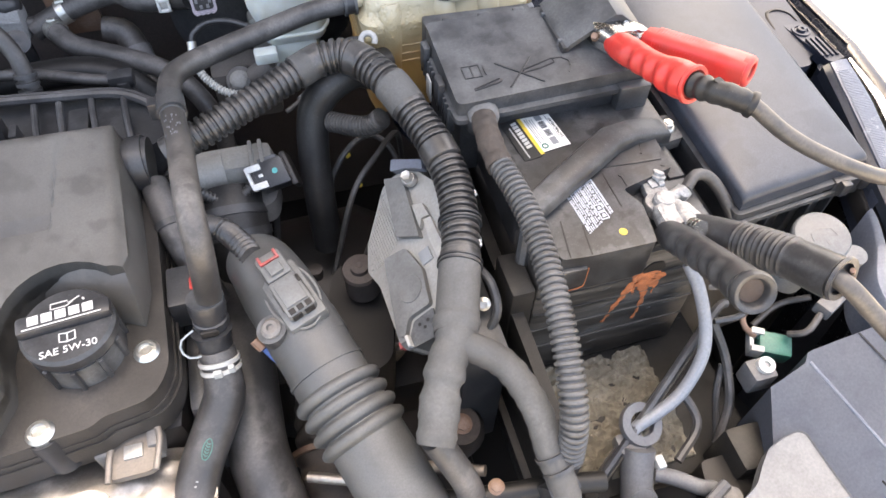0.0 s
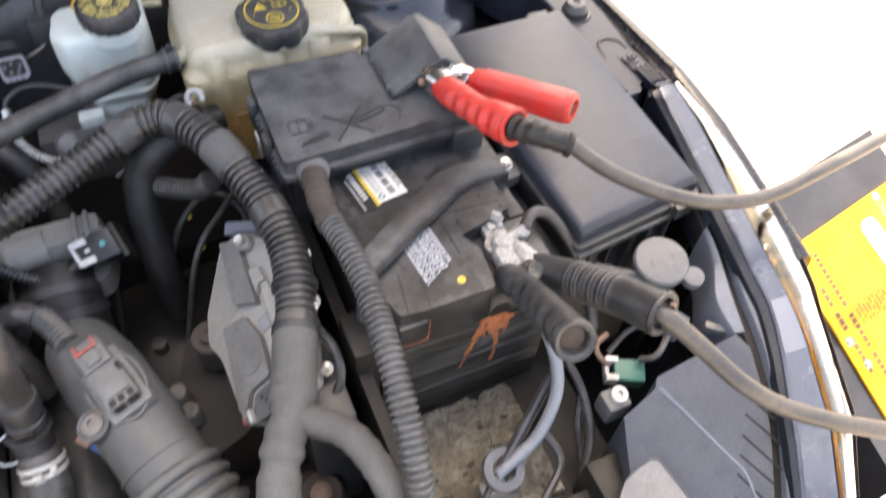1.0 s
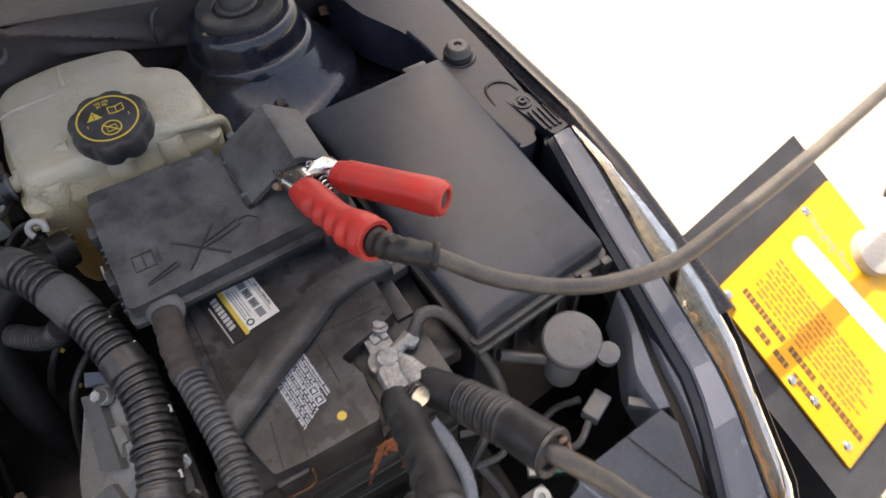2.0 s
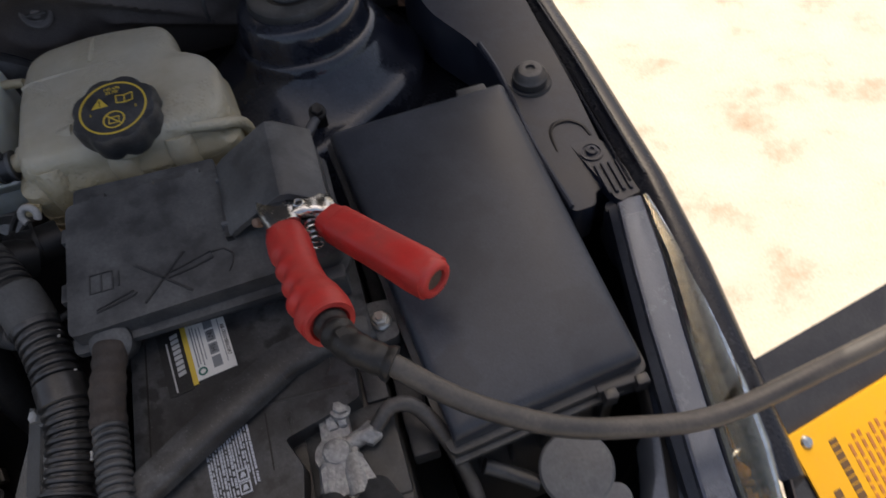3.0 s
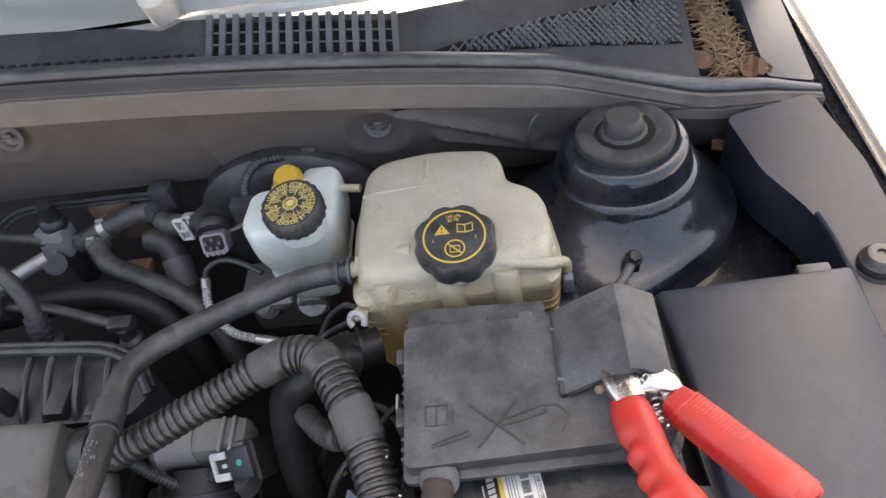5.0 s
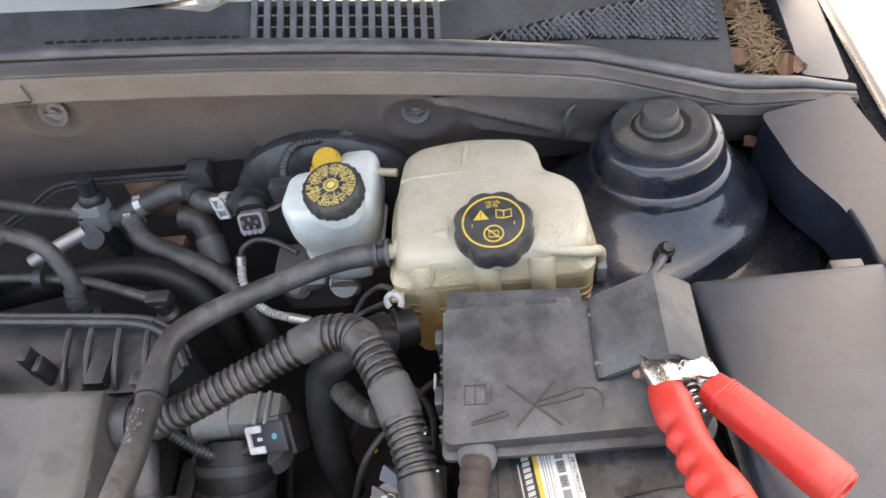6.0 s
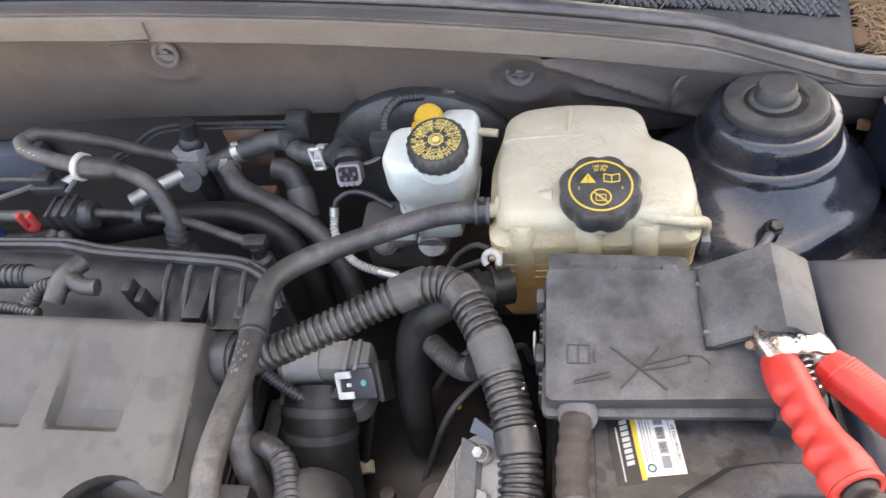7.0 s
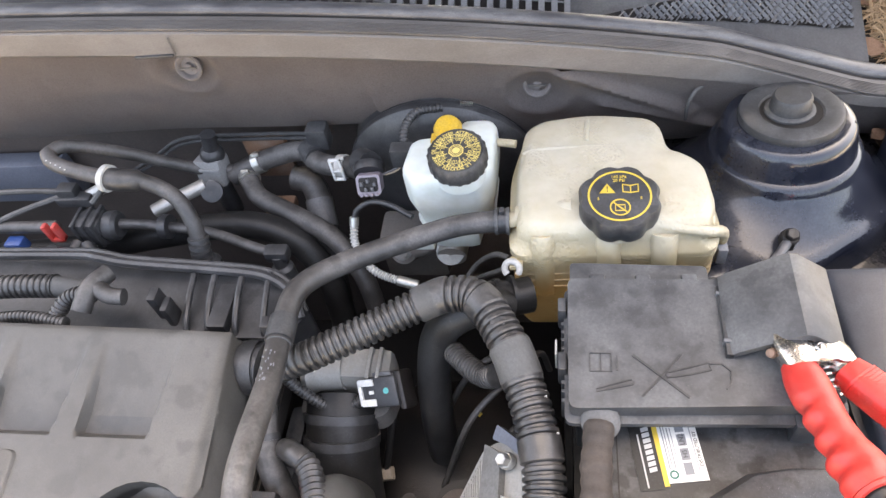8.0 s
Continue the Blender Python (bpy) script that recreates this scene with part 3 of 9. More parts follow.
carrier = structure("trim_cowl_edge", along_edge([(0.001, 0), (-0.002, 0.12), (-0.001, 0.92), (0.001, 0.985), (0.014, 0.97), (0.014, 0.0)], 0.012, False), STRIP, "long dusty brown-grey plastic cowl edge with moulded seams")
strip = tagged(part("weatherstrip", along_edge([(-0.0005, 0.0012), (-0.001, 0.003), (0.013, 0.0060), (0.0175, 0.0060), (0.026, 0.004), (0.026, 0.0004)]), STRIP), "long ribbed rubber hood weatherstrip along the cowl", "weatherstrip")
for i in range(7):
    t = 0.06 + i * 0.13
    part("rib", along_edge([(-0.001 + 0.014 * t, 0.0028 + 0.003 * t), (-0.0013 + 0.014 * t, 0.0036 + 0.003 * t), (0.0002 + 0.014 * t, 0.0031 + 0.003 * t)], 0.03), STRIP, strip)
bulb = [(0.027 + 0.0090 * math.cos(radians(a)), 0.0085 + 0.0062 * math.sin(radians(a))) for a in range(0, 360, 20)]
part("bulb", along_edge(bulb), BULB, strip, "rounded black rubber bulb")
part("bulb_groove", along_edge([(0.0168, 0.0052), (0.0168, 0.0066), (0.0192, 0.0072), (0.0192, 0.0052)]), DEEP, strip)
part("seam_notch", block(-0.4763, -0.4755, 0.3095, 0.3142, 0.989, 1.0080, 0.0002), STRIP, carrier)
part("locating_tab", block(-0.520, -0.478, 0.3090, 0.3135, 0.9870, 0.9895, 0.0006), DUSTY, carrier)

# cowl panel with slats and grille, windshield behind it
CREST = [(-1.05, 0.092, 0.046), (-0.36, 0.084, 0.041), (-0.318, 0.079, 0.038), (-0.298, 0.088, 0.043), (-0.09, 0.090, 0.044), (0.0, 0.110, 0.053), (0.1, 0.130, 0.060), (0.22, 0.150, 0.068)]


def crest(x):
    for (x0, d0, h0), (x1, d1, h1) in zip(CREST, CREST[1:]):
        if x <= x1:
            t = max(0.0, (x - x0) / (x1 - x0))
            return d0 + (d1 - d0) * t, h0 + (h1 - h0) * t
    return CREST[-1][1:]


edge_line = smooth_path(EDGE, 0.006)


def on_cowl(x, d, lift=0.0):
    """A place on the cowl's sloping face: d is the way back from the cowl edge."""
    p = min(edge_line, key=lambda q: abs(q.x - x))
    dc, hc = crest(x)
    t = (d - 0.040) / (dc - 0.040)
    h = 0.022 + (hc - 0.022) * t
    return Vector((x, p.y + d, p.z + h + lift))


def face_sheet(x0, x1, lo, hi, lift, nx_=40, ny_=4):
    """A thin sheet lying on the cowl's face between two depths, which are functions of x."""
    b_ = bmesh.new()
    g = []
    for i in range(nx_ + 1):
        x = x0 + (x1 - x0) * i / nx_
        g.append([b_.verts.new(on_cowl(x, lo(x) + (hi(x) - lo(x)) * k / ny_, lift)) for k in range(ny_ + 1)])
    for p_, q_ in zip(g, g[1:]):
        for k in range(ny_):
            b_.faces.new((p_[k], p_[k + 1], q_[k + 1], q_[k]))
    bmesh.ops.solidify(b_, geom=list(b_.faces), thickness=0.0008)
    return b_


grid = []
bm = bmesh.new()
for p in edge_line:
    if p.x > 0.208:
        break
    dc, hc = crest(p.x)
    sec = ((0.022, 0.010), (0.034, 0.0195), (0.040, 0.022), ((0.040 + dc) / 2, (0.022 + hc) / 2), (dc, hc), (dc + 0.006, hc + 0.001), (dc + 0.012, hc - 0.003), (dc + 0.016, hc - 0.05))
    grid.append([bm.verts.new(p + Vector((0, d, h))) for d, h in sec])
for a, c in zip(grid, grid[1:]):
    for i in range(len(a) - 1):
        bm.faces.new((a[i], a[i + 1], c[i + 1], c[i]))
bmesh.ops.solidify(bm, geom=list(bm.faces), thickness=0.003)
cowl = structure("trim_cowl_panel", bm, COWL, "grey-black plastic windshield cowl panel with air grilles")
# near-black sheet colours the gaps between the slats as shade
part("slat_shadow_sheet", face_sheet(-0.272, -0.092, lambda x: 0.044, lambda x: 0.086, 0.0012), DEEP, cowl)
for i in range(15):
    x = -0.270 + i * 0.0126
    lo, hi = on_cowl(x, 0.042), on_cowl(x, 0.092)
    b_ = bmesh.new()
    vs = [b_.verts.new(q + Vector((s * 0.0030, 0, dz))) for q in (lo, hi) for dz in (0.0, 0.0055) for s in (-1, 1)]
    for q in ((0, 1, 3, 2), (4, 6, 7, 5), (0, 2, 6, 4), (1, 5, 7, 3), (2, 3, 7, 6), (0, 4, 5, 1)):
        b_.faces.new([vs[k] for k in q])
    soften(b_, 0.0008)
    part("slat", b_, COWL, cowl)
for d in (0.052, 0.064, 0.076):
    part("slat_link", hose([on_cowl(-0.272 + 0.18 * k / 8, d, 0.0016) for k in range(9)], 0.0011, 6), COWL, cowl)
for i in range(17):
    x = -0.468 + i * 0.0112
    q = on_cowl(x, 0.049)
    # drain slots are flat near-black pieces, shade in place of depth
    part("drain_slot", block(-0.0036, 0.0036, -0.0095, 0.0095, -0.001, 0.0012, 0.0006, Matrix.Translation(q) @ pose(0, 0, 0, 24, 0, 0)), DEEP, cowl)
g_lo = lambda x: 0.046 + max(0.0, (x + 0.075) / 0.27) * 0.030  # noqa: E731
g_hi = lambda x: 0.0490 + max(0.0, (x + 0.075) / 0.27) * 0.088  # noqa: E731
# near-black sheet under the mesh puts shade into its holes
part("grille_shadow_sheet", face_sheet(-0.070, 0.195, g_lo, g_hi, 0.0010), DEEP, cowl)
bm = bmesh.new()
for i in range(47):
    for lean in (-1, 1):
        pts = []
        for k in range(21):
            d = 0.046 + k * 0.0045
            x = -0.098 + i * 0.0078 + lean * (d - 0.09) * 0.85
            if -0.071 < x < 0.196 and g_lo(x) - 0.001 < d < g_hi(x) + 0.001:
                pts.append(on_cowl(x, d, 0.0012))
        if len(pts) > 2:
            sweep(pts, 0.0028, 6, bm, 0.14)
part("grille_mesh", bm, COWL, cowl, "fine diamond grille mesh")
wz = lambda x, y: 0.996 + (y - 0.435) * 0.60  # noqa: E731
bm = prism([(-1.05, 0.437), (-0.08, 0.437), (0.10, 0.52), (0.10, 1.10), (-0.90, 1.10)], wz, lambda x, y: wz(x, y) + 0.005, 0.001)
glass_pane = structure("window_windshield", bm, GLASS, "clear laminated windshield glass", "windshield")
glass_pane.visible_shadow = False
# white sheet added behind the glass so the windshield reads blown-out white
tagged(part("sunshade", prism([(-1.02, 0.446), (-0.09, 0.446), (0.08, 0.53), (0.08, 1.08), (-0.86, 1.08)], lambda x, y: wz(x, y) - 0.022, lambda x, y: wz(x, y) - 0.016, 0.001), PAPER), "white sheet added behind the windshield for its bright glare", "sunshade")
wiper = thing("wiper_arm", "silver-grey wiper arm resting at the windshield base", "wiper", (-0.33, 0.46, 1.02))
part("arm", hose([(-0.340, 0.440, 1.036), (-0.40, 0.448, 1.046), (-0.50, 0.462, 1.052), (-0.8, 0.52, 1.075)], lambda s, t: 0.011 - 0.005 * min(1, s / 0.3), 12), GREYPLASTIC, wiper)
part("pivot_cap", lathe([(0, -0.02), (0.016, -0.02), (0.016, 0.006), (0.011, 0.012), (0, 0.014)], (-0.322, 0.432, 1.024), (0, -0.3, 1)), WHITEPLASTIC, wiper)

# raised hood overhead, which keeps the bay in shade
structure("hood", prism([(-1.12, 0), (0.43, 0), (0.43, 0.98), (0.34, 1.08), (-1.0, 1.08), (-1.12, 0.98)], 0, 0.02, 0.006, m=pose(0, 0.60, 1.10) @ pose(0, 0, 0, 111, 0, 0)), PAINT, "raised dark blue hood panel held open over the bay", "hood")

# right fender, rail and inner wing
FY = [-0.215, -0.15, -0.06, 0.02, 0.09, 0.17, 0.25, 0.33, 0.42, 0.52, 0.66, 0.9]
rows_ = []
for y in FY:
    z = 0.852 if y > -0.02 else 0.852 + (y + 0.02) * 0.28
    x = 0.005 if y < 0.2 else 0.005 - (y - 0.2) * 0.050
    lift = max(0.0, y - 0.25) * 0.10
    rows_.append([(x + dx, y, zz + z + lift) for dx, zz in ((0.322, -0.06), (0.323, -0.012), (0.327, -0.004), (0.334, 0.0), (0.342, 0.001), (0.349, -0.002), (0.355, -0.012), (0.360, -0.04), (0.364, -0.10), (0.366, -0.25), (0.360, -0.55), (0.345, -0.55), (0.34, -0.2))])
fender = structure("fender", stack(rows_), PAINT, "glossy dark blue front fender edge", "fender")
for dx, dz, r_ in ((0.3225, -0.004, 0.0016), (0.3335, 0.0012, 0.0013)):
    pts = []
    for y in (0.02, 0.09, 0.17, 0.25, 0.33, 0.42, 0.52, 0.66):
        off = 0.005 if y < 0.2 else 0.005 - (y - 0.2) * 0.050
        pts.append((dx + off, y, 0.852 + dz + max(0.0, y - 0.25) * 0.10))
    part("gutter_lip", hose(pts, r_, 8, 0.02), PAINT, fender, "bright folded metal edge")

rail = structure("fender_rail", prism(round_corners([(0.218, 0.332), (0.305, 0.350), (0.322, 0.26), (0.325, 0.13), (0.323, 0.030), (0.300, 0.024), (0.297, 0.012), (0.275, 0.010), (0.268, 0.085), (0.266, 0.165), (0.258, 0.210), (0.232, 0.26)], 0.010), lambda x, y: 0.80, lambda x, y: 0.841 + 0.10 * max(0.0, y - 0.03) - 0.02 * max(0.0, y - 0.2), 0.004), RAIL, "satin black plastic fender rail with recesses and fixings", "fender rail")
stud = thing("rubber_bump_stop", "black rubber bump stop screwed into the fender rail", "bump stop", (0.293, 0.154, 0.852))
part("base", lathe([(0, -0.01), (0.0200, -0.01), (0.0205, -0.003), (0.0190, -0.0005), (0.0165, -0.001), (0.0155, -0.003)], (0.291, 0.150, 0.854), seg=32), BLACK, stud)
part("stop", lathe([(0.014, -0.006), (0.0155, 0.000), (0.0152, 0.0045), (0.0135, 0.0060), (0.0130, 0.0085), (0.0105, 0.0120), (0.0055, 0.0132), (0.0042, 0.0128), (0.0038, 0.0105), (0, 0.0105)], (0.291, 0.150, 0.855), seg=32), RUBBER, stud)
rz_ = lambda x, y: 0.841 + 0.10 * max(0.0, y - 0.03) - 0.02 * max(0.0, y - 0.2)  # noqa: E731
# near-black crescent draws the shade along the recess rim
part("recess_shade", sweep(smooth_path([(x, y, rz_(x, y) - 0.0004) for x, y in ((0.2855, 0.070), (0.2865, 0.088), (0.293, 0.0975), (0.306, 0.0985), (0.316, 0.090), (0.3190, 0.078))], 0.002), lambda q, t: 0.0022 + 0.0012 * math.sin(math.pi * q / t), 10, None, 0.5), DEEP, rail)
part("rail_lip", hose([(0.262, 0.205, 0.860), (0.2675, 0.165, 0.856), (0.2695, 0.085, 0.848), (0.2765, 0.013, 0.843)], 0.0028, 8), RAIL, rail)
part("bracket", prism(round_corners([(0.298, 0.075), (0.326, 0.07), (0.335, 0.01), (0.312, 0.005)], 0.006), 0.835, 0.846, 0.002), RAIL, rail)
part("bracket_bolt", lathe([(0.0, -0.001), (0.0100, -0.001), (0.0100, 0.0015), (0.0075, 0.0015), (0.0068, 0.0004), (0.005, 0.0006), (0.0046, 0.0035), (0.0022, 0.0038), (0.002, 0.002), (0, 0.002)], (0.312, 0.060, 0.846), seg=20), RAIL, rail)
for i in range(4):
    part("bracket_rib", block(0.307 + i * 0.006, 0.310 + i * 0.006, 0.014, 0.045, 0.845, 0.8485, 0.0008), RAIL, rail)
# flat dark ring stands for a shaded notch at the rail's end
part("notch_shade", lathe([(0.007, -0.002), (0.0105, -0.002), (0.0105, 0.0010), (0.007, 0.0010)], (0.285, 0.328, 0.8665), (0, -0.08, 1), 20), DEEP, rail)

# strut tower
def shoulder(a, z):
    """The tower swells towards the wing below its collar."""
    low = min(1.0, max(0.0, (-z - 0.058) / 0.03))
    return 1.0 + low * (0.60 * max(0.0, math.cos(a)) ** 2 - 0.04 * max(0.0, -math.sin(a)) ** 2) + 0.012 * low * math.sin(3 * a + 1)


TAX = (-0.04, 0.06, 1)
tower = structure("strut_tower", lathe([(0.155, -0.22), (0.112, -0.150), (0.109, -0.100), (0.1075, -0.091), (0.104, -0.0855), (0.098, -0.083), (0.090, -0.076), (0.084, -0.066), (0.078, -0.0570), (0.0735, -0.0515), (0.0715, -0.0485), (0.0705, -0.0435), (0.0675, -0.0405), (0.0645, -0.0390), (0.0630, -0.0355), (0.0625, -0.0300), (0.0610, -0.0200), (0.0585, -0.0130), (0.0555, -0.0100), (0.050, -0.0085), (0.030, -0.008), (0, -0.008)], (0.113, 0.303, 0.895), TAX, 72, wave=shoulder), TOWERPAINT, "glossy dark blue steel strut tower dome", "strut tower")
part("mount_ring", lathe([(0.026, -0.012), (0.0462, -0.010), (0.0470, -0.006), (0.0455, -0.0015), (0.042, 0.0), (0.029, -0.001), (0.0265, -0.004)], (0.113, 0.303, 0.8955), TAX, 44), MOUNT, tower)
part("ring_groove", lathe([(0.0200, -0.006), (0.0275, -0.006), (0.0275, -0.0028), (0.0200, -0.0028)], (0.113, 0.303, 0.8955), TAX, 32), DEEP, tower)
part("strut_nut", lathe([(0, -0.006), (0.0225, -0.006), (0.0225, 0.0005), (0.0200, 0.0020), (0.0182, 0.0022), (0.0176, 0.0140), (0.0155, 0.0165), (0.006, 0.0170), (0, 0.0165)], (0.112, 0.304, 0.894), TAX, 28), MOUNT, tower)
for i in range(3):
    a = radians(-70 + i * 28)
    part("mount_nut", hex_bolt((0.113 + 0.0535 * math.cos(a), 0.303 + 0.0535 * math.sin(a), 0.8845), TAX, 0.0036, 0.0035), DEEP, tower)
part("tower_flange", prism(round_corners([(-0.02, 0.19), (0.24, 0.16), (0.27, 0.24), (0.23, 0.42), (0.0, 0.42)], 0.03), 0.70, 0.780, 0.01), PAINT, tower)
screw = thing("earth_stud", "ground cable lug bolted to the strut tower", "cable lug", (0.104, 0.193, 0.83))
part("lug", hose([(0.075, 0.155, 0.836), (0.090, 0.172, 0.838), (0.100, 0.187, 0.838)], 0.0045, 10), GREYPLASTIC, screw)
part("bolt", hex_bolt((0.103, 0.192, 0.840), (0.1, -0.3, 1), 0.0055, 0.009), BLOCK, screw)
part("bracket", block(0.097, 0.110, 0.190, 0.202, 0.79, 0.8385, 0.003), DEEP, screw)


# ---- battery and what sits round it ----
battery = thing("battery", "black car battery with printed labels and dusty scratched case", "battery", (0.015, -0.04, 0.655))
part("case", block(-0.070, 0.100, -0.160, 0.080, 0.655, 0.826, 0.006), SLEEVE, battery)
part("top_cover", prism(round_corners([(-0.071, -0.100), (-0.063, -0.122), (-0.053, -0.1600), (-0.027, -0.1622), (0.030, -0.1622), (0.036, -0.123), (0.027, -0.102), (0.081, -0.0885), (0.083, -0.046), (0.101, -0.043), (0.101, 0.080), (-0.071, 0.080)], 0.003, 2), 0.8, 0.8455, 0.0022), BATTERY, battery)
part("terminal_ledge", block(0.0365, 0.0995, -0.1545, -0.0885, 0.80, 0.8285, 0.003), BATTERY, battery)
part("side_ledge", block(0.0838, 0.0998, -0.0880, -0.0465, 0.80, 0.8300, 0.002), BATTERY, battery)
# slots and holes are near-black slivers, their inner shade given as colour
part("cover_slot", block(-0.0300, 0.0300, -0.0009, 0.0009, 0.0, 0.0011, 0.0003, pose(0.046, -0.0748, 0.8452, 0, 0, -3)), INKBLACK, battery)
part("cover_slot", block(0.0155, 0.0166, -0.0745, -0.056, 0.845, 0.8460, 0.0003), DEEP, battery)
part("cover_slot", stroke([(0.0645, -0.046), (0.0660, -0.053), (0.0650, -0.060), (0.0612, -0.066)], 0.0020, pose(0, 0, 0.8453), 0.0010), INKBLACK, battery, "curved groove")
part("key_slot", join_of(lathe([(0, 0), (0.0024, 0), (0.0024, 0.0007), (0, 0.0007)], (0.0318, -0.0855, 0.8453), seg=14), block(0.0312, 0.0327, -0.0990, -0.0855, 0.8450, 0.8459, 0.0002)), INKBLACK, battery)
part("pin_hole", lathe([(0, 0), (0.0023, 0), (0.0023, 0.0007), (0, 0.0007)], (0.0745, -0.0835, 0.8453), seg=14), INKBLACK, battery)
part("label_dot", lathe([(0, 0), (0.0036, 0), (0.0036, 0.0006), (0, 0.0006)], (0.0068, -0.1455, 0.8453)), YELLOW, battery)
for x0, y0, x1, y1 in ((-0.0605, -0.100, -0.0605, 0.0), (0.0172, -0.120, 0.0168, -0.080), (-0.0275, -0.161, -0.0235, -0.130), (-0.046, -0.160, -0.040, -0.122)):
    part("groove", stroke([(x0, y0), (x1, y1)], 0.0010, pose(0, 0, 0.8452), 0.0006), DEEP, battery)
part("corner_shoulder", block(-0.0560, -0.0295, -0.1655, -0.158, 0.8075, 0.8330, 0.003), BATTERY, battery)
part("shoulder_crust", hose([(-0.060, -0.1625, 0.8062), (-0.045, -0.1655, 0.8060), (-0.031, -0.1655, 0.8075), (-0.0285, -0.1635, 0.816), (-0.0285, -0.1630, 0.830)], lambda q, t: 0.0004 + 0.0006 * abs(noise.noise((q * 240, 1, 5))), 6), RUST, battery, "thin orange crust line")
for z in (0.792, 0.766, 0.738, 0.706):
    part("case_rib", block(-0.068, 0.098, -0.1612, -0.159, z, z + 0.0014, 0.0005), SLEEVE, battery)
rs = random.Random(8)
scr = bmesh.new()
for i in range(60):
    x, z = rs.uniform(-0.062, 0.095), rs.uniform(0.665, 0.800)
    dx, dz = rs.uniform(-0.026, 0.026), rs.uniform(-0.005, 0.004)
    sweep([Vector((x, -0.1602, z)), Vector((x + dx * 0.5 + rs.uniform(-0.002, 0.002), -0.1604, z + dz * 0.5)), Vector((x + dx, -0.1602, z + dz))], rs.uniform(0.00012, 0.0003), 4, scr)
tagged(part("scuff_marks", scr, DUSTY, battery, "pale scuff scratches"), kind="stuff")
# big printed label: black name field, amber strip, white panel with grey fields
L = pose(-0.047, -0.0497, 0.8460, 0, 0, 8)
part("name_field", bars([(0.002, 0.020, 0.0, 0.052)], L), INKBLACK, battery)
part("amber_strip", bars([(0.0195, 0.0232, 0.002, 0.052)], L, 0.0007), YELLOW, battery)
part("white_panel", bars([(0.0232, 0.0515, 0.004, 0.052)], L, 0.0006), PAPER, battery)
for box in [(0.0360, 0.0425, 0.009 + i * 0.0110, 0.0182 + i * 0.0110) for i in range(4)] + [(0.0255, 0.0264, 0.014, 0.048), (0.0275, 0.0282, 0.016, 0.048), (0.0298, 0.0306, 0.014, 0.046), (0.0322, 0.0328, 0.018, 0.046), (0.0462, 0.0468, 0.010, 0.047)]:
    part("printed_field", bars([box], L, 0.0008), INK, battery)
slant = bmesh.new()
for i in range(8):
    y = 0.0130 + i * 0.0045
    join(slant, outline_shape([(0.0168, y + 0.0010), (0.0168, y + 0.0042), (0.0112, y + 0.0032), (0.0112, y)], L, 0.0008))
part("brand_mark", join_of(slant, bars([(0.0074, 0.0085, 0.002, 0.043)], L, 0.0008)), PRINTDIM, battery, "plain slanted bars")
for txt, off in (("LN2", 0.0360), ("H5", 0.0248)):
    lettering(txt, 0.0052, L @ pose(0.0393, off, 0.0008, 0, 0, 90), INKBLACK, battery)
lettering("DISTRIBUTED BY", 0.0036, L @ pose(0.0492, 0.028, 0.0007, 0, 0, 90), INKBLACK, battery)
part("recycling_mark", stroke(circle_pts(0.0027, 12, 0.0280, 0.0100), 0.0014, L @ pose(0, 0, 0.0006), closed=True), GREEN, battery)
L2 = pose(-0.0215, -0.1405, 0.8456, 0, 0, 5)
rng = random.Random(4)
fine_print = []
for col in range(15):
    x = 0.0003 + col * 0.00205
    w = (0.0016, 0.0011, 0.0011, 0.0010, 0.0015, 0.0010, 0.0011)[col % 7]
    y = 0.0010 * col + (0.0100 if 7 < col < 13 else 0.0)
    end = 0.044 + 0.0012 * col + rng.uniform(-0.003, 0.001)
    while y < end:
        h = rng.uniform(0.0007, 0.0030)
        fine_print.append((x, x + w * rng.uniform(0.85, 1.05), y, min(end, y + h)))
        y += h + (0.0005 if rng.random() > 0.2 else 0.0018)
ob = part("warning_print", bars(fine_print, L2, 0.0004), PRINTCOOL, battery, "unreadable white warning print")
tagged(ob, kind="stuff")
for x, y in ((0.0170, 0.0095), (0.0170, 0.0180)):
    part("warning_box", bars([(x, x + 0.0076, y, y + 0.0078)], L2, 0.0005), PRINTCOOL, battery)
    part("box_field", bars([(x + 0.0010, x + 0.0066, y + 0.0010, y + 0.0068)], L2, 0.0007), INKBLACK, battery)
    part("box_symbol", outline_shape([(x + 0.0018, y + 0.0020), (x + 0.0058, y + 0.0024), (x + 0.0050, y + 0.0056), (x + 0.0030, y + 0.0058)], L2, 0.0009), PRINTCOOL, battery)
crust = bmesh.new()
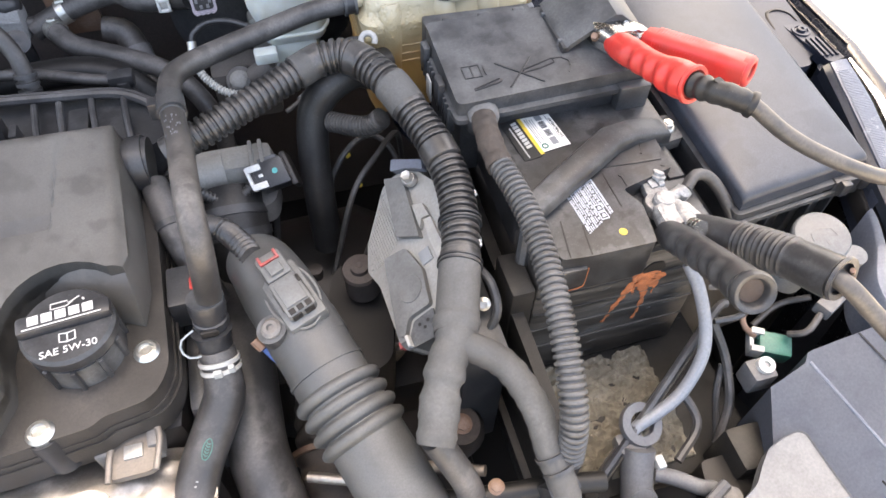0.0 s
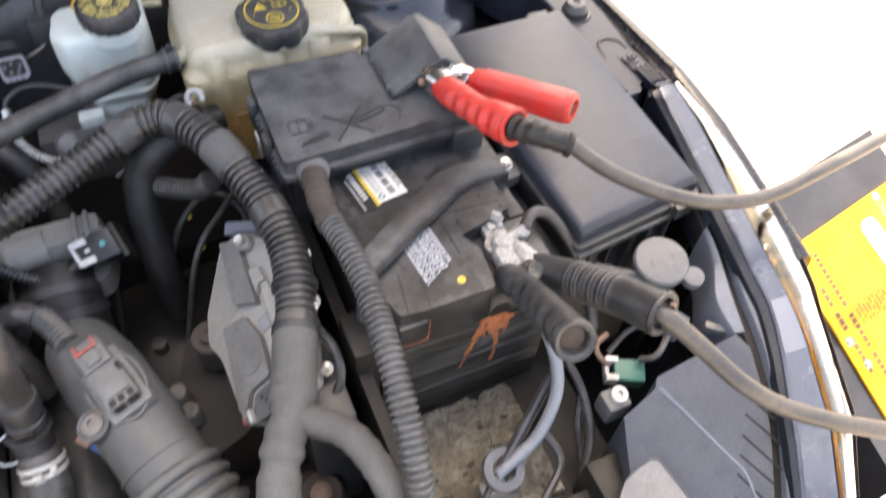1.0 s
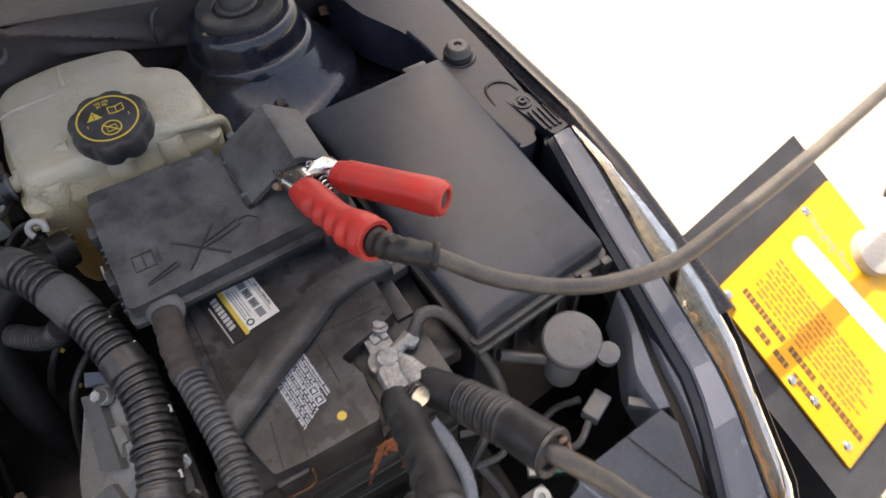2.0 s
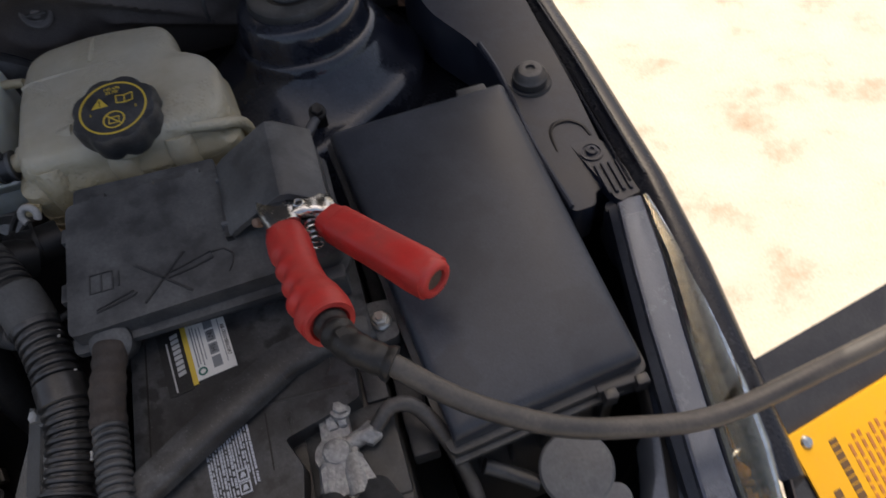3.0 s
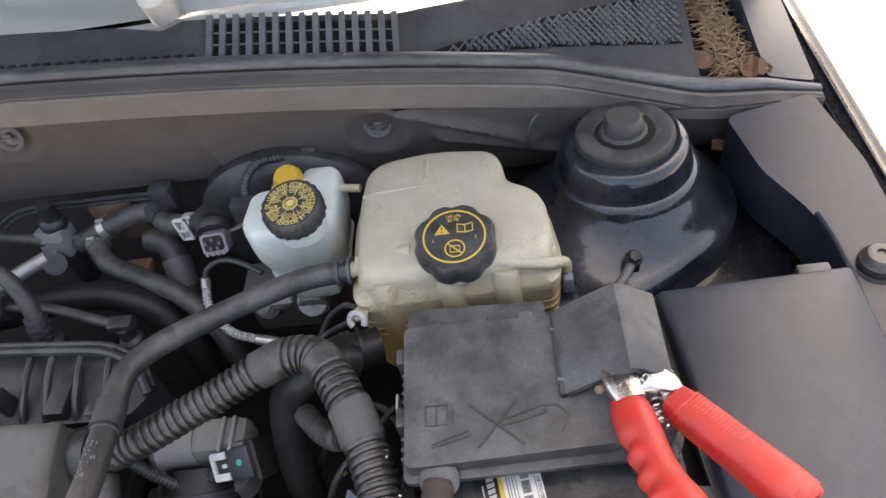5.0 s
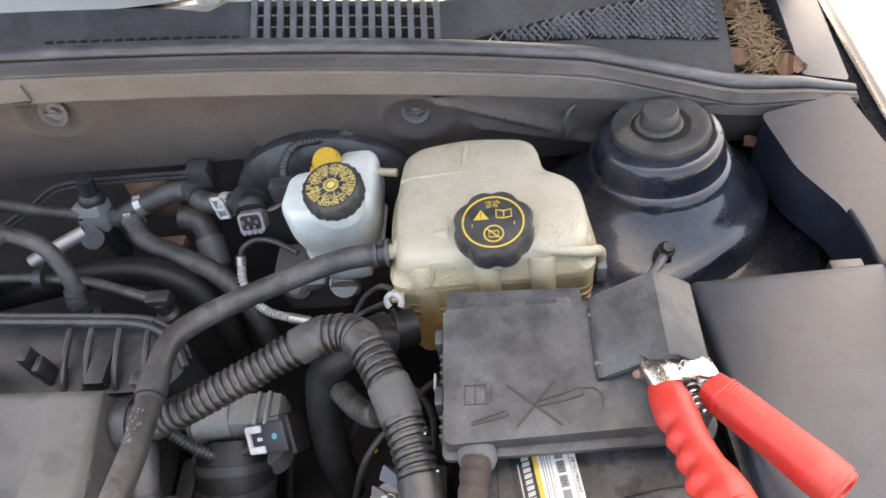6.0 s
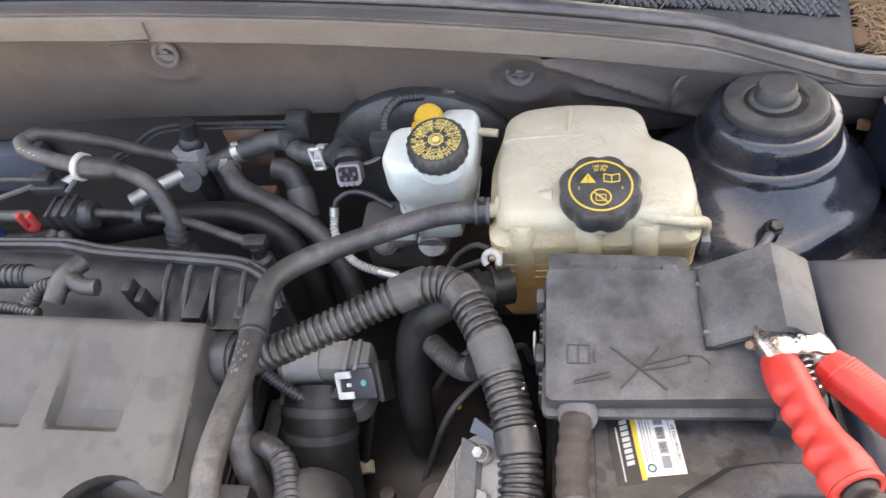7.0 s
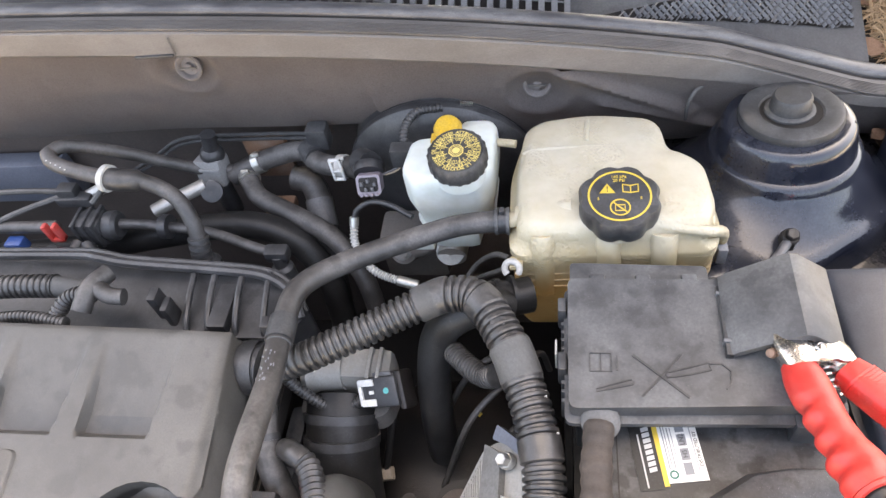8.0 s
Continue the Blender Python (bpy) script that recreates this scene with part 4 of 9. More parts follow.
for pts, wide in (([(0.027, 0.799), (0.034, 0.793), (0.046, 0.792), (0.056, 0.786)], 1.5), ([(0.028, 0.795), (0.023, 0.780), (0.020, 0.765), (0.014, 0.748), (0.008, 0.724)], 1.0), ([(0.036, 0.791), (0.039, 0.778), (0.041, 0.765), (0.043, 0.742), (0.041, 0.718)], 0.9), ([(0.046, 0.788), (0.050, 0.774), (0.049, 0.760)], 0.9), ([(0.030, 0.786), (0.040, 0.780), (0.048, 0.778)], 1.6), ([(0.026, 0.776), (0.030, 0.766)], 0.8), ([(0.028, 0.792), (0.040, 0.789), (0.054, 0.783)], 1.9), ([(0.030, 0.784), (0.036, 0.774), (0.040, 0.764)], 1.3), ([(0.044, 0.784), (0.047, 0.772)], 1.4)):
    b_ = sweep(smooth_path([(x, -0.1608, z) for x, z in pts], 0.0016), lambda q, t, k=wide: k * (0.0024 + 0.0052 * abs(noise.noise((q * 130, t * 50, 3 + k)))) * (1 - 0.55 * q / t), 8)
    for v in b_.verts:
        v.co.x += 0.0022 * noise.noise(v.co * 210)
        v.co.z += 0.0030 * noise.noise(v.co * 170 + Vector((5, 0, 0)))
        v.co.y = -0.1604 + (v.co.y + 0.1606) * 0.22 + 0.0009 * noise.noise(v.co * 260)
    join(crust, b_)
part("orange_corrosion", crust, RUST, battery, "orange acid corrosion crust on the battery face")
part("lift_hole", prism(round_corners([(0.0, 0.0), (0.026, 0.002), (0.021, 0.013), (0.009, 0.014)], 0.003, 3), 0.0, 0.0012, 0.0004, m=pose(0.027, -0.1600, 0.797, 90, 0, 0)), DEEP, battery, "dark hole in the case")

tray = thing("battery_tray", "black plastic battery tray with dirt and acid crust", "battery tray", (0, -0.2, 0.60))
part("tray_floor", block(-0.10, 0.13, -0.30, 0.10, 0.630, 0.654, 0.004), TRAYBLACK, tray)
bm = bmesh.new()
bmesh.ops.create_grid(bm, x_segments=70, y_segments=60, size=0.5)
for v in bm.verts:
    v.co = Vector((0.0 + v.co.x * 0.13, -0.225 + v.co.y * 0.12, 0.659 + 0.009 * noise.noise(v.co * 7) + 0.006 * noise.noise(v.co * 19) + 0.003 * noise.noise(v.co * 47)))
bmesh.ops.solidify(bm, geom=list(bm.faces), thickness=0.006)
part("crust", bm, CRUST, tray, "sandy acid crust on the tray floor")
part("tray_panel", prism([(-0.06, -0.31), (0.10, -0.20), (0.105, -0.185), (-0.06, -0.295)], 0.60, lambda x, y: 0.685 + (x + 0.06) * 0.45, 0.002), TRAYBLACK, tray)
part("side_wall", prism([(-0.092, -0.30), (-0.082, -0.30), (-0.080, 0.08), (-0.092, 0.08)], 0.60, lambda x, y: 0.80 + 0.1 * min(0, y + 0.1), 0.002), TRAYBLACK, tray)
part("side_post", block(-0.094, -0.072, -0.165, -0.120, 0.66, 0.815, 0.005), TRAYBLACK, tray)

part("front_bar", hose([(-0.235, -0.272, 0.728), (-0.187, -0.284, 0.732), (-0.149, -0.291, 0.734), (-0.095, -0.298, 0.736), (-0.055, -0.304, 0.732)], 0.0085, 12), TRAYBLACK, tray, "black moulded front bar")
part("panel_lip", hose([(-0.05, -0.296, 0.690), (0.03, -0.241, 0.726), (0.098, -0.194, 0.757), (0.112, -0.190, 0.760)], 0.0042, 8), BLACK, tray)
for x, y, z in ((-0.143, -0.288, 0.742), (-0.199, -0.279, 0.739)):
    part("bar_bolt", hex_bolt((x, y, z), (0, -0.1, 1), 0.0046, 0.004), BROWN, tray)

strap = thing("battery_hold_down", "dusty black battery hold-down bracket crossing the battery", "bracket", (0.02, -0.06, 0.846))
bm = bmesh.new()
corner = [(-0.068, -0.1145, 0.8655, 0.0122), (-0.030, -0.0895, 0.8635, 0.0136), (0.010, -0.0640, 0.8610, 0.0150), (0.036, -0.0470, 0.8590, 0.0154), (0.062, -0.0400, 0.8560, 0.0140), (0.086, -0.0380, 0.8505, 0.0142), (0.1000, -0.0350, 0.8440, 0.0135)]
rows_ = []
for i, (x, y, z, w) in enumerate(corner):
    a_, c_ = corner[max(i - 1, 0)], corner[min(i + 1, len(corner) - 1)]
    n_ = Vector((a_[1] - c_[1], c_[0] - a_[0], 0)).normalized()
    p = Vector((x, y, z))
    sec = ((-1.0, -0.012), (-0.97, -0.006), (-0.90, -0.0022), (-0.78, -0.0004), (-0.2, 0.0006), (0.42, 0.0012), (0.60, 0.0004), (0.80, -0.0050), (0.94, -0.0100), (1.0, -0.0125), (1.0, -0.0150), (0.90, -0.0150), (0.5, -0.0030), (-0.86, -0.005), (-0.94, -0.012))
    rows_.append([p + n_ * w * u_ + Vector((0, 0, d)) for u_, d in sec])
part("bracket_bar", stack(rows_), STRAPBLACK, strap, sharp=42)
part("foot", prism(round_corners([(0.090, -0.050), (0.119, -0.046), (0.119, -0.014), (0.092, -0.012)], 0.004), 0.822, 0.834, 0.002), DUSTY, strap)
part("rod", lathe([(0, -0.06), (0.004, -0.06), (0.004, 0.012), (0.003, 0.014), (0, 0.014)], (0.108, -0.031, 0.829), seg=14), ZINC, strap)
part("nut", hex_bolt((0.108, -0.031, 0.834), r=0.0055, h=0.008), ZINC, strap)
part("lower_leg", hose([(-0.066, -0.114, 0.862), (-0.076, -0.135, 0.80), (-0.080, -0.15, 0.74)], 0.006, 8), DUSTY, strap)

clamp = thing("battery_terminal_clamp", "white corroded lead clamp on the negative battery post", "terminal clamp", (0.058, -0.115, 0.8285))
part("post", lathe([(0, 0), (0.0092, 0), (0.0085, 0.016), (0.007, 0.017), (0, 0.017)], (0.057, -0.120, 0.8285)), LEAD, clamp)
bm = lathe([(0.009, 0), (0.0145, 0), (0.0150, 0.004), (0.0140, 0.010), (0.009, 0.010)], (0.057, -0.120, 0.830), seg=20)
block(0.049, 0.070, -0.110, -0.094, 0.831, 0.840, 0.003, bm=bm)
block(0.049, 0.057, -0.106, -0.084, 0.832, 0.842, 0.003, pose(0.002, 0, 0, 0, 0, 2), bm=bm)
block(0.062, 0.069, -0.104, -0.086, 0.832, 0.843, 0.003, bm=bm)
block(0.046, 0.060, -0.152, -0.130, 0.830, 0.837, 0.003, bm=bm)
for v in bm.verts:
    v.co += Vector((noise.noise(v.co * 190), noise.noise(v.co * 190 + Vector((9, 0, 0))), noise.noise(v.co * 190 + Vector((0, 9, 0))))) * 0.0012
part("clamp_body", bm, LEAD, clamp)
part("clamp_bolt", hex_bolt((0.0655, -0.0925, 0.842), (0.3, 0.3, 1), 0.005, 0.005), LEAD, clamp)
part("post_nut", lathe([(0, 0), (0.0092, 0), (0.0094, 0.0022), (0.0082, 0.0042), (0.0050, 0.0052), (0, 0.0054)], (0.0585, -0.1205, 0.8425), seg=20), LEAD, clamp)
part("cable_lug", lathe([(0, 0), (0.0085, 0), (0.0085, 0.005), (0.006, 0.007), (0, 0.008)], (0.081, -0.112, 0.834), (0.2, 0, 1), 6), LEAD, clamp)
part("lug_bridge", hose([(0.062, -0.116, 0.836), (0.074, -0.113, 0.837), (0.084, -0.111, 0.837)], 0.006, 10), LEAD, clamp)
cab = thing("ground_cable", "thin black ground cable running from the battery clamp", "cable", (0.11, -0.12, 0.83))
part("sheath", hose([(0.086, -0.110, 0.838), (0.100, -0.100, 0.842), (0.116, -0.104, 0.836), (0.130, -0.125, 0.815), (0.140, -0.155, 0.780), (0.14, -0.18, 0.74)], 0.0055, 10), RUBBER, cab)

# fuse box with hinged cover flap
fuse = thing("fuse_box", "dusty black plastic fuse box with ribbed sides and embossed lid", "fuse box", (0, 0.06, 0.80))
part("body", block(-0.090, 0.095, 0.004, 0.128, 0.790, 0.868, 0.004), BLACK, fuse)
lid = part("lid", prism(round_corners([(-0.096, -0.004), (0.092, 0.004), (0.097, 0.012), (0.097, 0.106), (-0.096, 0.108)], 0.007, 3), 0.868, lambda x, y: 0.884 + 0.07 * (y + 0.004), 0.003), LID, fuse)
part("lid_lip", prism(round_corners([(-0.099, -0.010), (0.094, -0.004), (0.100, 0.006), (0.100, 0.110), (-0.099, 0.112)], 0.007, 3), 0.8655, 0.8705, 0.002), LID, fuse)
part("rear_shelf", prism(round_corners([(-0.094, 0.108), (0.016, 0.108), (0.016, 0.126), (-0.094, 0.130)], 0.004, 2), 0.855, 0.884, 0.003), LID, fuse)
for i in range(3):
    x = -0.072 + i * 0.036
    part("hinge_lug", block(x - 0.006, x + 0.006, 0.106, 0.113, 0.878, 0.892, 0.002), LID, fuse)
for i in range(13):
    y = 0.008 + i * 0.0076
    part("side_rib", block(-0.1015, -0.094, y, y + 0.0032, 0.842, 0.870, 0.001), LID, fuse)
part("side_clip", block(-0.104, -0.097, 0.030, 0.046, 0.855, 0.880, 0.002), LID, fuse)
part("side_clip", block(-0.104, -0.097, 0.082, 0.096, 0.855, 0.882, 0.002), LID, fuse)
part("front_latch", block(0.062, 0.094, -0.008, 0.004, 0.845, 0.872, 0.003), LID, fuse)
part("white_tag", block(-0.1065, -0.1045, 0.050, 0.064, 0.845, 0.868, 0.0008, pose(0, 0, 0)), WHITEPLASTIC, fuse)
E_ = Matrix.Translation((-0.030, 0.0235, 0.8862)) @ pose(0, 0, 0, 4.0, 0, 0)
em = bmesh.new()
for a, c in (((-0.018, 0.016), (0.020, -0.017)), ((0.017, 0.017), (-0.013, -0.017))):
    stroke([a, c], 0.0018, E_, 0.0007, bm=em)
stroke([(-0.046, -0.014), (-0.02, -0.008), (-0.018, -0.006)], 0.0014, E_, 0.0007, bm=em)
stroke([(-0.046, -0.012), (-0.020, -0.004)], 0.0010, E_, 0.0007, bm=em)
stroke([(0.005, 0.002), (0.02, 0.006), (0.036, 0.011), (0.037, 0.005), (0.022, 0.001), (0.005, -0.002)], 0.0012, E_, 0.0007, True, em)
stroke([(0.037, 0.010), (0.045, 0.010), (0.051, 0.004), (0.050, -0.004), (0.046, -0.010)], 0.0010, E_, 0.0007, bm=em)
stroke([(-0.050, 0.002), (-0.050, 0.017), (-0.034, 0.017), (-0.034, 0.002)], 0.0010, E_, 0.0007, True, em)
stroke([(-0.042, 0.017), (-0.042, 0.002)], 0.0010, E_, 0.0007, bm=em)
stroke([(-0.030, 0.003), (-0.030, 0.015)], 0.0012, E_, 0.0007, bm=em)
part("embossed_icon", em, BLACK, lid, "embossed warning icons crossed out")
part("terminal_flap", stack([[(0.020, y, 0.890 + zo), (0.026, y, 0.896 + zo), (0.060, y, 0.918 + zo), (0.066, y, 0.921 + zo), (0.072, y, 0.920 + zo), (0.096, y, 0.902 + zo), (0.096, y, 0.898 + zo), (0.070, y, 0.914 + zo), (0.062, y, 0.914 + zo), (0.024, y, 0.889 + zo)] for y, zo in ((0.038, 0.0), (0.040, 0.001), (0.070, 0.003), (0.104, 0.0055), (0.107, 0.004))]), LID, fuse, "raised black flap over the positive jump terminal", 30)
part("flap_hinge", block(0.0185, 0.0245, 0.038, 0.100, 0.886, 0.893, 0.001), BLACK, fuse)
for y in (0.048, 0.091):
    part("hinge_clip", block(0.0175, 0.0255, y, y + 0.003, 0.887, 0.8945, 0.0006), WASHER, fuse)
part("jump_post", lathe([(0, 0), (0.007, 0), (0.007, 0.022), (0.005, 0.024), (0, 0.024)], (0.058, 0.046, 0.878)), STEEL, fuse)

# large smooth lid beside the battery (air cleaner)
air = thing("air_cleaner_box", "large smooth black plastic air cleaner box", "air cleaner", (0.19, 0, 0.70))
AO = [(0.134, -0.133), (0.276, -0.117), (0.262, 0.139), (0.108, 0.134)]
az = lambda x, y: 0.8355 + 0.135 * (y + 0.13) + 0.001  # noqa: E731
def lid_sheet(corners_, top, n=34, crown=0.0045, skirt=0.016, r=0.006):
    """A lid with a faintly crowned top and rolled edges on a four-sided outline."""
    b_ = bmesh.new()
    (x0, y0), (x1, y1), (x2, y2), (x3, y3) = corners_
    size = 0.15
    g = []
    for i in range(n + 1):
        row = []
        for j in range(n + 1):
            # points crowd towards the edges
            u = 0.5 - 0.5 * math.cos(math.pi * i / n)
            v = 0.5 - 0.5 * math.cos(math.pi * j / n)
            x = (x0 * (1 - u) + x1 * u) * (1 - v) + (x3 * (1 - u) + x2 * u) * v
            y = (y0 * (1 - u) + y1 * u) * (1 - v) + (y3 * (1 - u) + y2 * u) * v
            d = min(u, 1 - u) * size, min(v, 1 - v) * size * 1.8
            roll = sum(r - math.sqrt(max(0.0, r * r - max(0.0, r - q) ** 2)) for q in d)
            row.append(b_.verts.new((x, y, top(x, y) + crown * (1 - (2 * u - 1) ** 4) * (1 - (2 * v - 1) ** 4) - min(roll, 0.009))))
        g.append(row)
    for p_, q_ in zip(g, g[1:]):
        for j in range(n):
            b_.faces.new((p_[j], p_[j + 1], q_[j + 1], q_[j]))
    rim_ = g[0] + [row[-1] for row in g[1:]] + g[-1][-2::-1] + [row[0] for row in g[-2:0:-1]]
    low_ = [b_.verts.new((v.co.x, v.co.y, top(v.co.x, v.co.y) - skirt)) for v in rim_]
    for i in range(len(rim_)):
        j = (i + 1) % len(rim_)
        b_.faces.new((rim_[i], rim_[j], low_[j], low_[i]))
    return b_


part("lid", lid_sheet(AO, az), AIRLID, air, sharp=60)
part("lid_rim", prism(round_corners([(0.129, -0.138), (0.281, -0.122), (0.265, 0.143), (0.103, 0.138)], 0.008, 3), lambda x, y: az(x, y) - 0.024, lambda x, y: az(x, y) - 0.017, 0.002), BLACK, air)
part("body", prism(round_corners([(0.136, -0.128), (0.272, -0.114), (0.258, 0.134), (0.110, 0.128)], 0.008, 2), 0.55, lambda x, y: az(x, y) - 0.024, 0.003), BLACK, air)
part("seam_ridge", prism([(0.131, -0.142), (0.283, -0.126), (0.283, -0.122), (0.131, -0.138)], 0.806, 0.811, 0.001), DUSTY, air)
part("lid_latch", block(0.240, 0.272, -0.128, -0.118, 0.800, 0.822, 0.002), BLACK, air)
part("lid_latch", block(0.222, 0.248, 0.136, 0.147, 0.855, 0.868, 0.002), BLACK, air)
for i in range(5):
    x = 0.150 + i * 0.025
    part("body_rib", block(x, x + 0.003, -0.136 + (x - 0.136) * 0.1, -0.124 + (x - 0.136) * 0.1, 0.74, 0.806, 0.0008), BLACK, air)
for x0, y0 in ((0.243, -0.127), (0.268, -0.1235)):
    part("latch_hook", block(x0, x0 + 0.010, y0 - 0.008, y0, 0.808, 0.824, 0.002), BLACK, air)
part("blue_plug", block(0.110, 0.120, -0.080, -0.066, 0.78, 0.795, 0.003), BLUE, air)
part("side_channel", block(0.104, 0.124, -0.125, 0.10, 0.78, 0.800, 0.003), BLACK, air)

# ---- coolant tank ----
tank = thing("coolant_reservoir", "yellowed translucent plastic coolant expansion tank half full", "coolant tank", (-0.06, 0.24, 0.70))
SEAM = [(-0.149, 0.153), (0.034, 0.159), (0.040, 0.186), (0.034, 0.238), (0.022, 0.254), (0.000, 0.264), (-0.008, 0.308), (-0.075, 0.318), (-0.140, 0.306), (-0.151, 0.25)]


def scaled(outline, k, dx=0.0, dy=0.0):
    cx, cy = sum(p[0] for p in outline) / len(outline), sum(p[1] for p in outline) / len(outline)
    return [(cx + (x - cx) * k + dx, cy + (y - cy) * k + dy) for x, y in outline]


UPPER = [(-0.143, 0.160), (0.024, 0.164), (0.036, 0.190), (0.032, 0.236), (0.020, 0.251), (0.000, 0.261), (-0.006, 0.308), (-0.075, 0.318), (-0.138, 0.308), (-0.145, 0.25)]


def tank_ring(k, z, r, upper=False, lift=0.0):
    return [(x, y, z + lift * (y - 0.24)) for x, y in round_corners(scaled(UPPER if upper else SEAM, k), r, 6)]


bm = stack([tank_ring(0.90, 0.74, 0.012), tank_ring(0.95, 0.755, 0.016), tank_ring(0.965, 0.80, 0.018), tank_ring(0.975, 0.840, 0.018), tank_ring(0.985, 0.850, 0.018), tank_ring(0.990, 0.856, 0.018), tank_ring(0.992, 0.862, 0.018), tank_ring(0.990, 0.868, 0.018, True), tank_ring(0.985, 0.874, 0.018, True, 0.02), tank_ring(0.968, 0.882, 0.02, True, 0.02), tank_ring(0.93, 0.8885, 0.022, True), tank_ring(0.86, 0.8915, 0.022, True), tank_ring(0.4, 0.893, 0.02, True)])
part("tank_body", bm, TANK, tank, sharp=50)
part("seam_line", stack([[(x, y, z) for x, y in round_corners(scaled(SEAM, k), 0.018, 6)] for k, z in ((0.97, 0.8515), (0.9905, 0.8525), (0.9905, 0.8540), (0.97, 0.8550))]), TANK, tank)
part("moulded_ridge", hose([(-0.140, 0.193, 0.872), (-0.11, 0.191, 0.880), (-0.090, 0.190, 0.884)], 0.011, 14), TANK, tank)
part("moulded_ridge", hose([(-0.020, 0.186, 0.884), (0.008, 0.188, 0.882), (0.028, 0.188, 0.868)], 0.009, 14), TANK, tank)
for x in (-0.118, -0.060, -0.012):
    part("front_flute", hose([(x, 0.170, 0.876), (x, 0.1635, 0.862), (x + 0.001, 0.1640, 0.845), (x + 0.001, 0.166, 0.80)], 0.0125, 14), TANK, tank)
for z in (0.832, 0.822, 0.812):
    part("level_rib", stack([tank_ring(k, z + d, 0.018) for k, d in ((0.95, -0.003), (0.978, -0.0010), (0.978, 0.0010), (0.95, 0.003))]), TANK, tank)
part("top_crease", hose([(-0.137, 0.262, 0.886), (-0.12, 0.263, 0.8895), (-0.06, 0.264, 0.8902), (-0.02, 0.262, 0.8890), (-0.006, 0.260, 0.886)], 0.0032, 8), TANK, tank)
part("top_crease", hose([(-0.075, 0.312, 0.884), (-0.075, 0.300, 0.8905), (-0.077, 0.27, 0.8915)], 0.003, 8), TANK, tank)
EAR = facing((-0.1455, 0.147, 0.853), (-0.3, -0.8, 0.6))
part("ear", sweep([EAR @ Vector((0.0072 * math.cos(radians(a)), 0.0072 * math.sin(radians(a)), 0)) for a in range(-20, 241, 20)], 0.0031, 10), WHITEPLASTIC, tank, "open white locating claw")
part("ear_web", block(-0.148, -0.136, 0.147, 0.160, 0.8505, 0.8555, 0.0015), TANK, tank)
part("side_flange", sweep(smooth_path([(-0.018, 0.1720, 0.8830), (0.004, 0.1690, 0.8815), (0.024, 0.1685, 0.8775), (0.0355, 0.1740, 0.8710), (0.0410, 0.1810, 0.8590), (0.0420, 0.1850, 0.8420), (0.0415, 0.1860, 0.830)], 0.003), 0.0052, 12), TANK, tank)
part("side_clip", block(0.038, 0.047, 0.172, 0.184, 0.826, 0.846, 0.002), TUBEGREY, tank, "pale grey retaining clip")
part("vent_nipple", hose([(-0.146, 0.292, 0.872), (-0.156, 0.294, 0.872), (-0.168, 0.296, 0.872)], 0.0042, 10), TANK, tank)
part("spout", hose([(-0.128, 0.190, 0.876), (-0.150, 0.189, 0.872)], 0.0075, 12), TANK, tank)
part("neck", lathe([(0.030, 0), (0.030, 0.010), (0.027, 0.011)], (-0.051, 0.185, 0.880), (0, -0.06, 1)), TANK, tank)

def lobes(n, depth):
    return lambda a, z: 1.0 - depth * (0.5 + 0.5 * math.cos(n * a)) ** 2


CAP_AX = (0.0, -0.10, 1.0)
CAP = facing((-0.051, 0.1850, 0.9068), CAP_AX) @ pose(0, 0, 0, 0, 0, 0)
cap = part("cap", lathe([(0, -0.024), (0.0335, -0.024), (0.0355, -0.020), (0.036, -0.004), (0.0335, 0.0), (0.028, 0.0005), (0, 0.0005)], CAP.translation, CAP_AX, 72, wave=lobes(8, 0.085)), BLACK, tank, "black lobed screw cap with yellow warning symbols", 45)


def cap_plane(at, axis):
    z = Vector(axis).normalized()
    x = Vector((1, 0, 0))
    y = z.cross(x).normalized()
    x = y.cross(z)
    return Matrix.Translation(at) @ Matrix((x, y, z)).transposed().to_4x4()


CP = cap_plane((-0.051, 0.1850, 0.9068), CAP_AX) @ pose(0, 0, 0.0006)
em = stroke(circle_pts(0.0262, 48), 0.0016, CP, closed=True)
stroke([(-0.0165, 0.003), (-0.004, 0.003), (-0.0102, 0.0125)], 0.001, CP, closed=True, bm=em)
join(em, outline_shape([(-0.0165, 0.003), (-0.004, 0.003), (-0.0102, 0.0125)], CP))
stroke([(0.003, 0.004), (0.003, 0.012), (0.0095, 0.0105), (0.016, 0.012), (0.016, 0.004), (0.0095, 0.003)], 0.0011, CP, closed=True, bm=em)
stroke([(0.0095, 0.0105), (0.0095, 0.003)], 0.0009, CP, bm=em)
stroke(circle_pts(0.0082, 28, 0.0, -0.0125), 0.0012, CP, closed=True, bm=em)
stroke([(-0.0058, -0.0070), (0.0058, -0.0180)], 0.0011, CP, bm=em)
stroke([(-0.004, -0.016), (-0.004, -0.010), (0.004, -0.010), (0.004, -0.016)], 0.0010, CP, closed=True, bm=em)
part("warning_symbol", em, YELLOW, cap)
lettering("!", 0.008, CP @ pose(-0.0102, 0.0066, 0.0006), INKBLACK, cap)
lettering("140 kPa", 0.0042, CP @ pose(0, 0.0205, 0), YELLOW, cap)
lettering("20 PSI", 0.0042, CP @ pose(0, 0.0165, 0), YELLOW, cap)
lettering("5", 0.004, CP @ pose(-0.018, -0.003, 0), YELLOW, cap)
lettering("5", 0.004, CP @ pose(0.018, -0.003, 0), YELLOW, cap)

# ---- brake fluid reservoir, master cylinder, booster ----
brake = thing("brake_fluid_reservoir", "white translucent brake fluid reservoir with black cap", "brake reservoir", (-0.21, 0.27, 0.79))
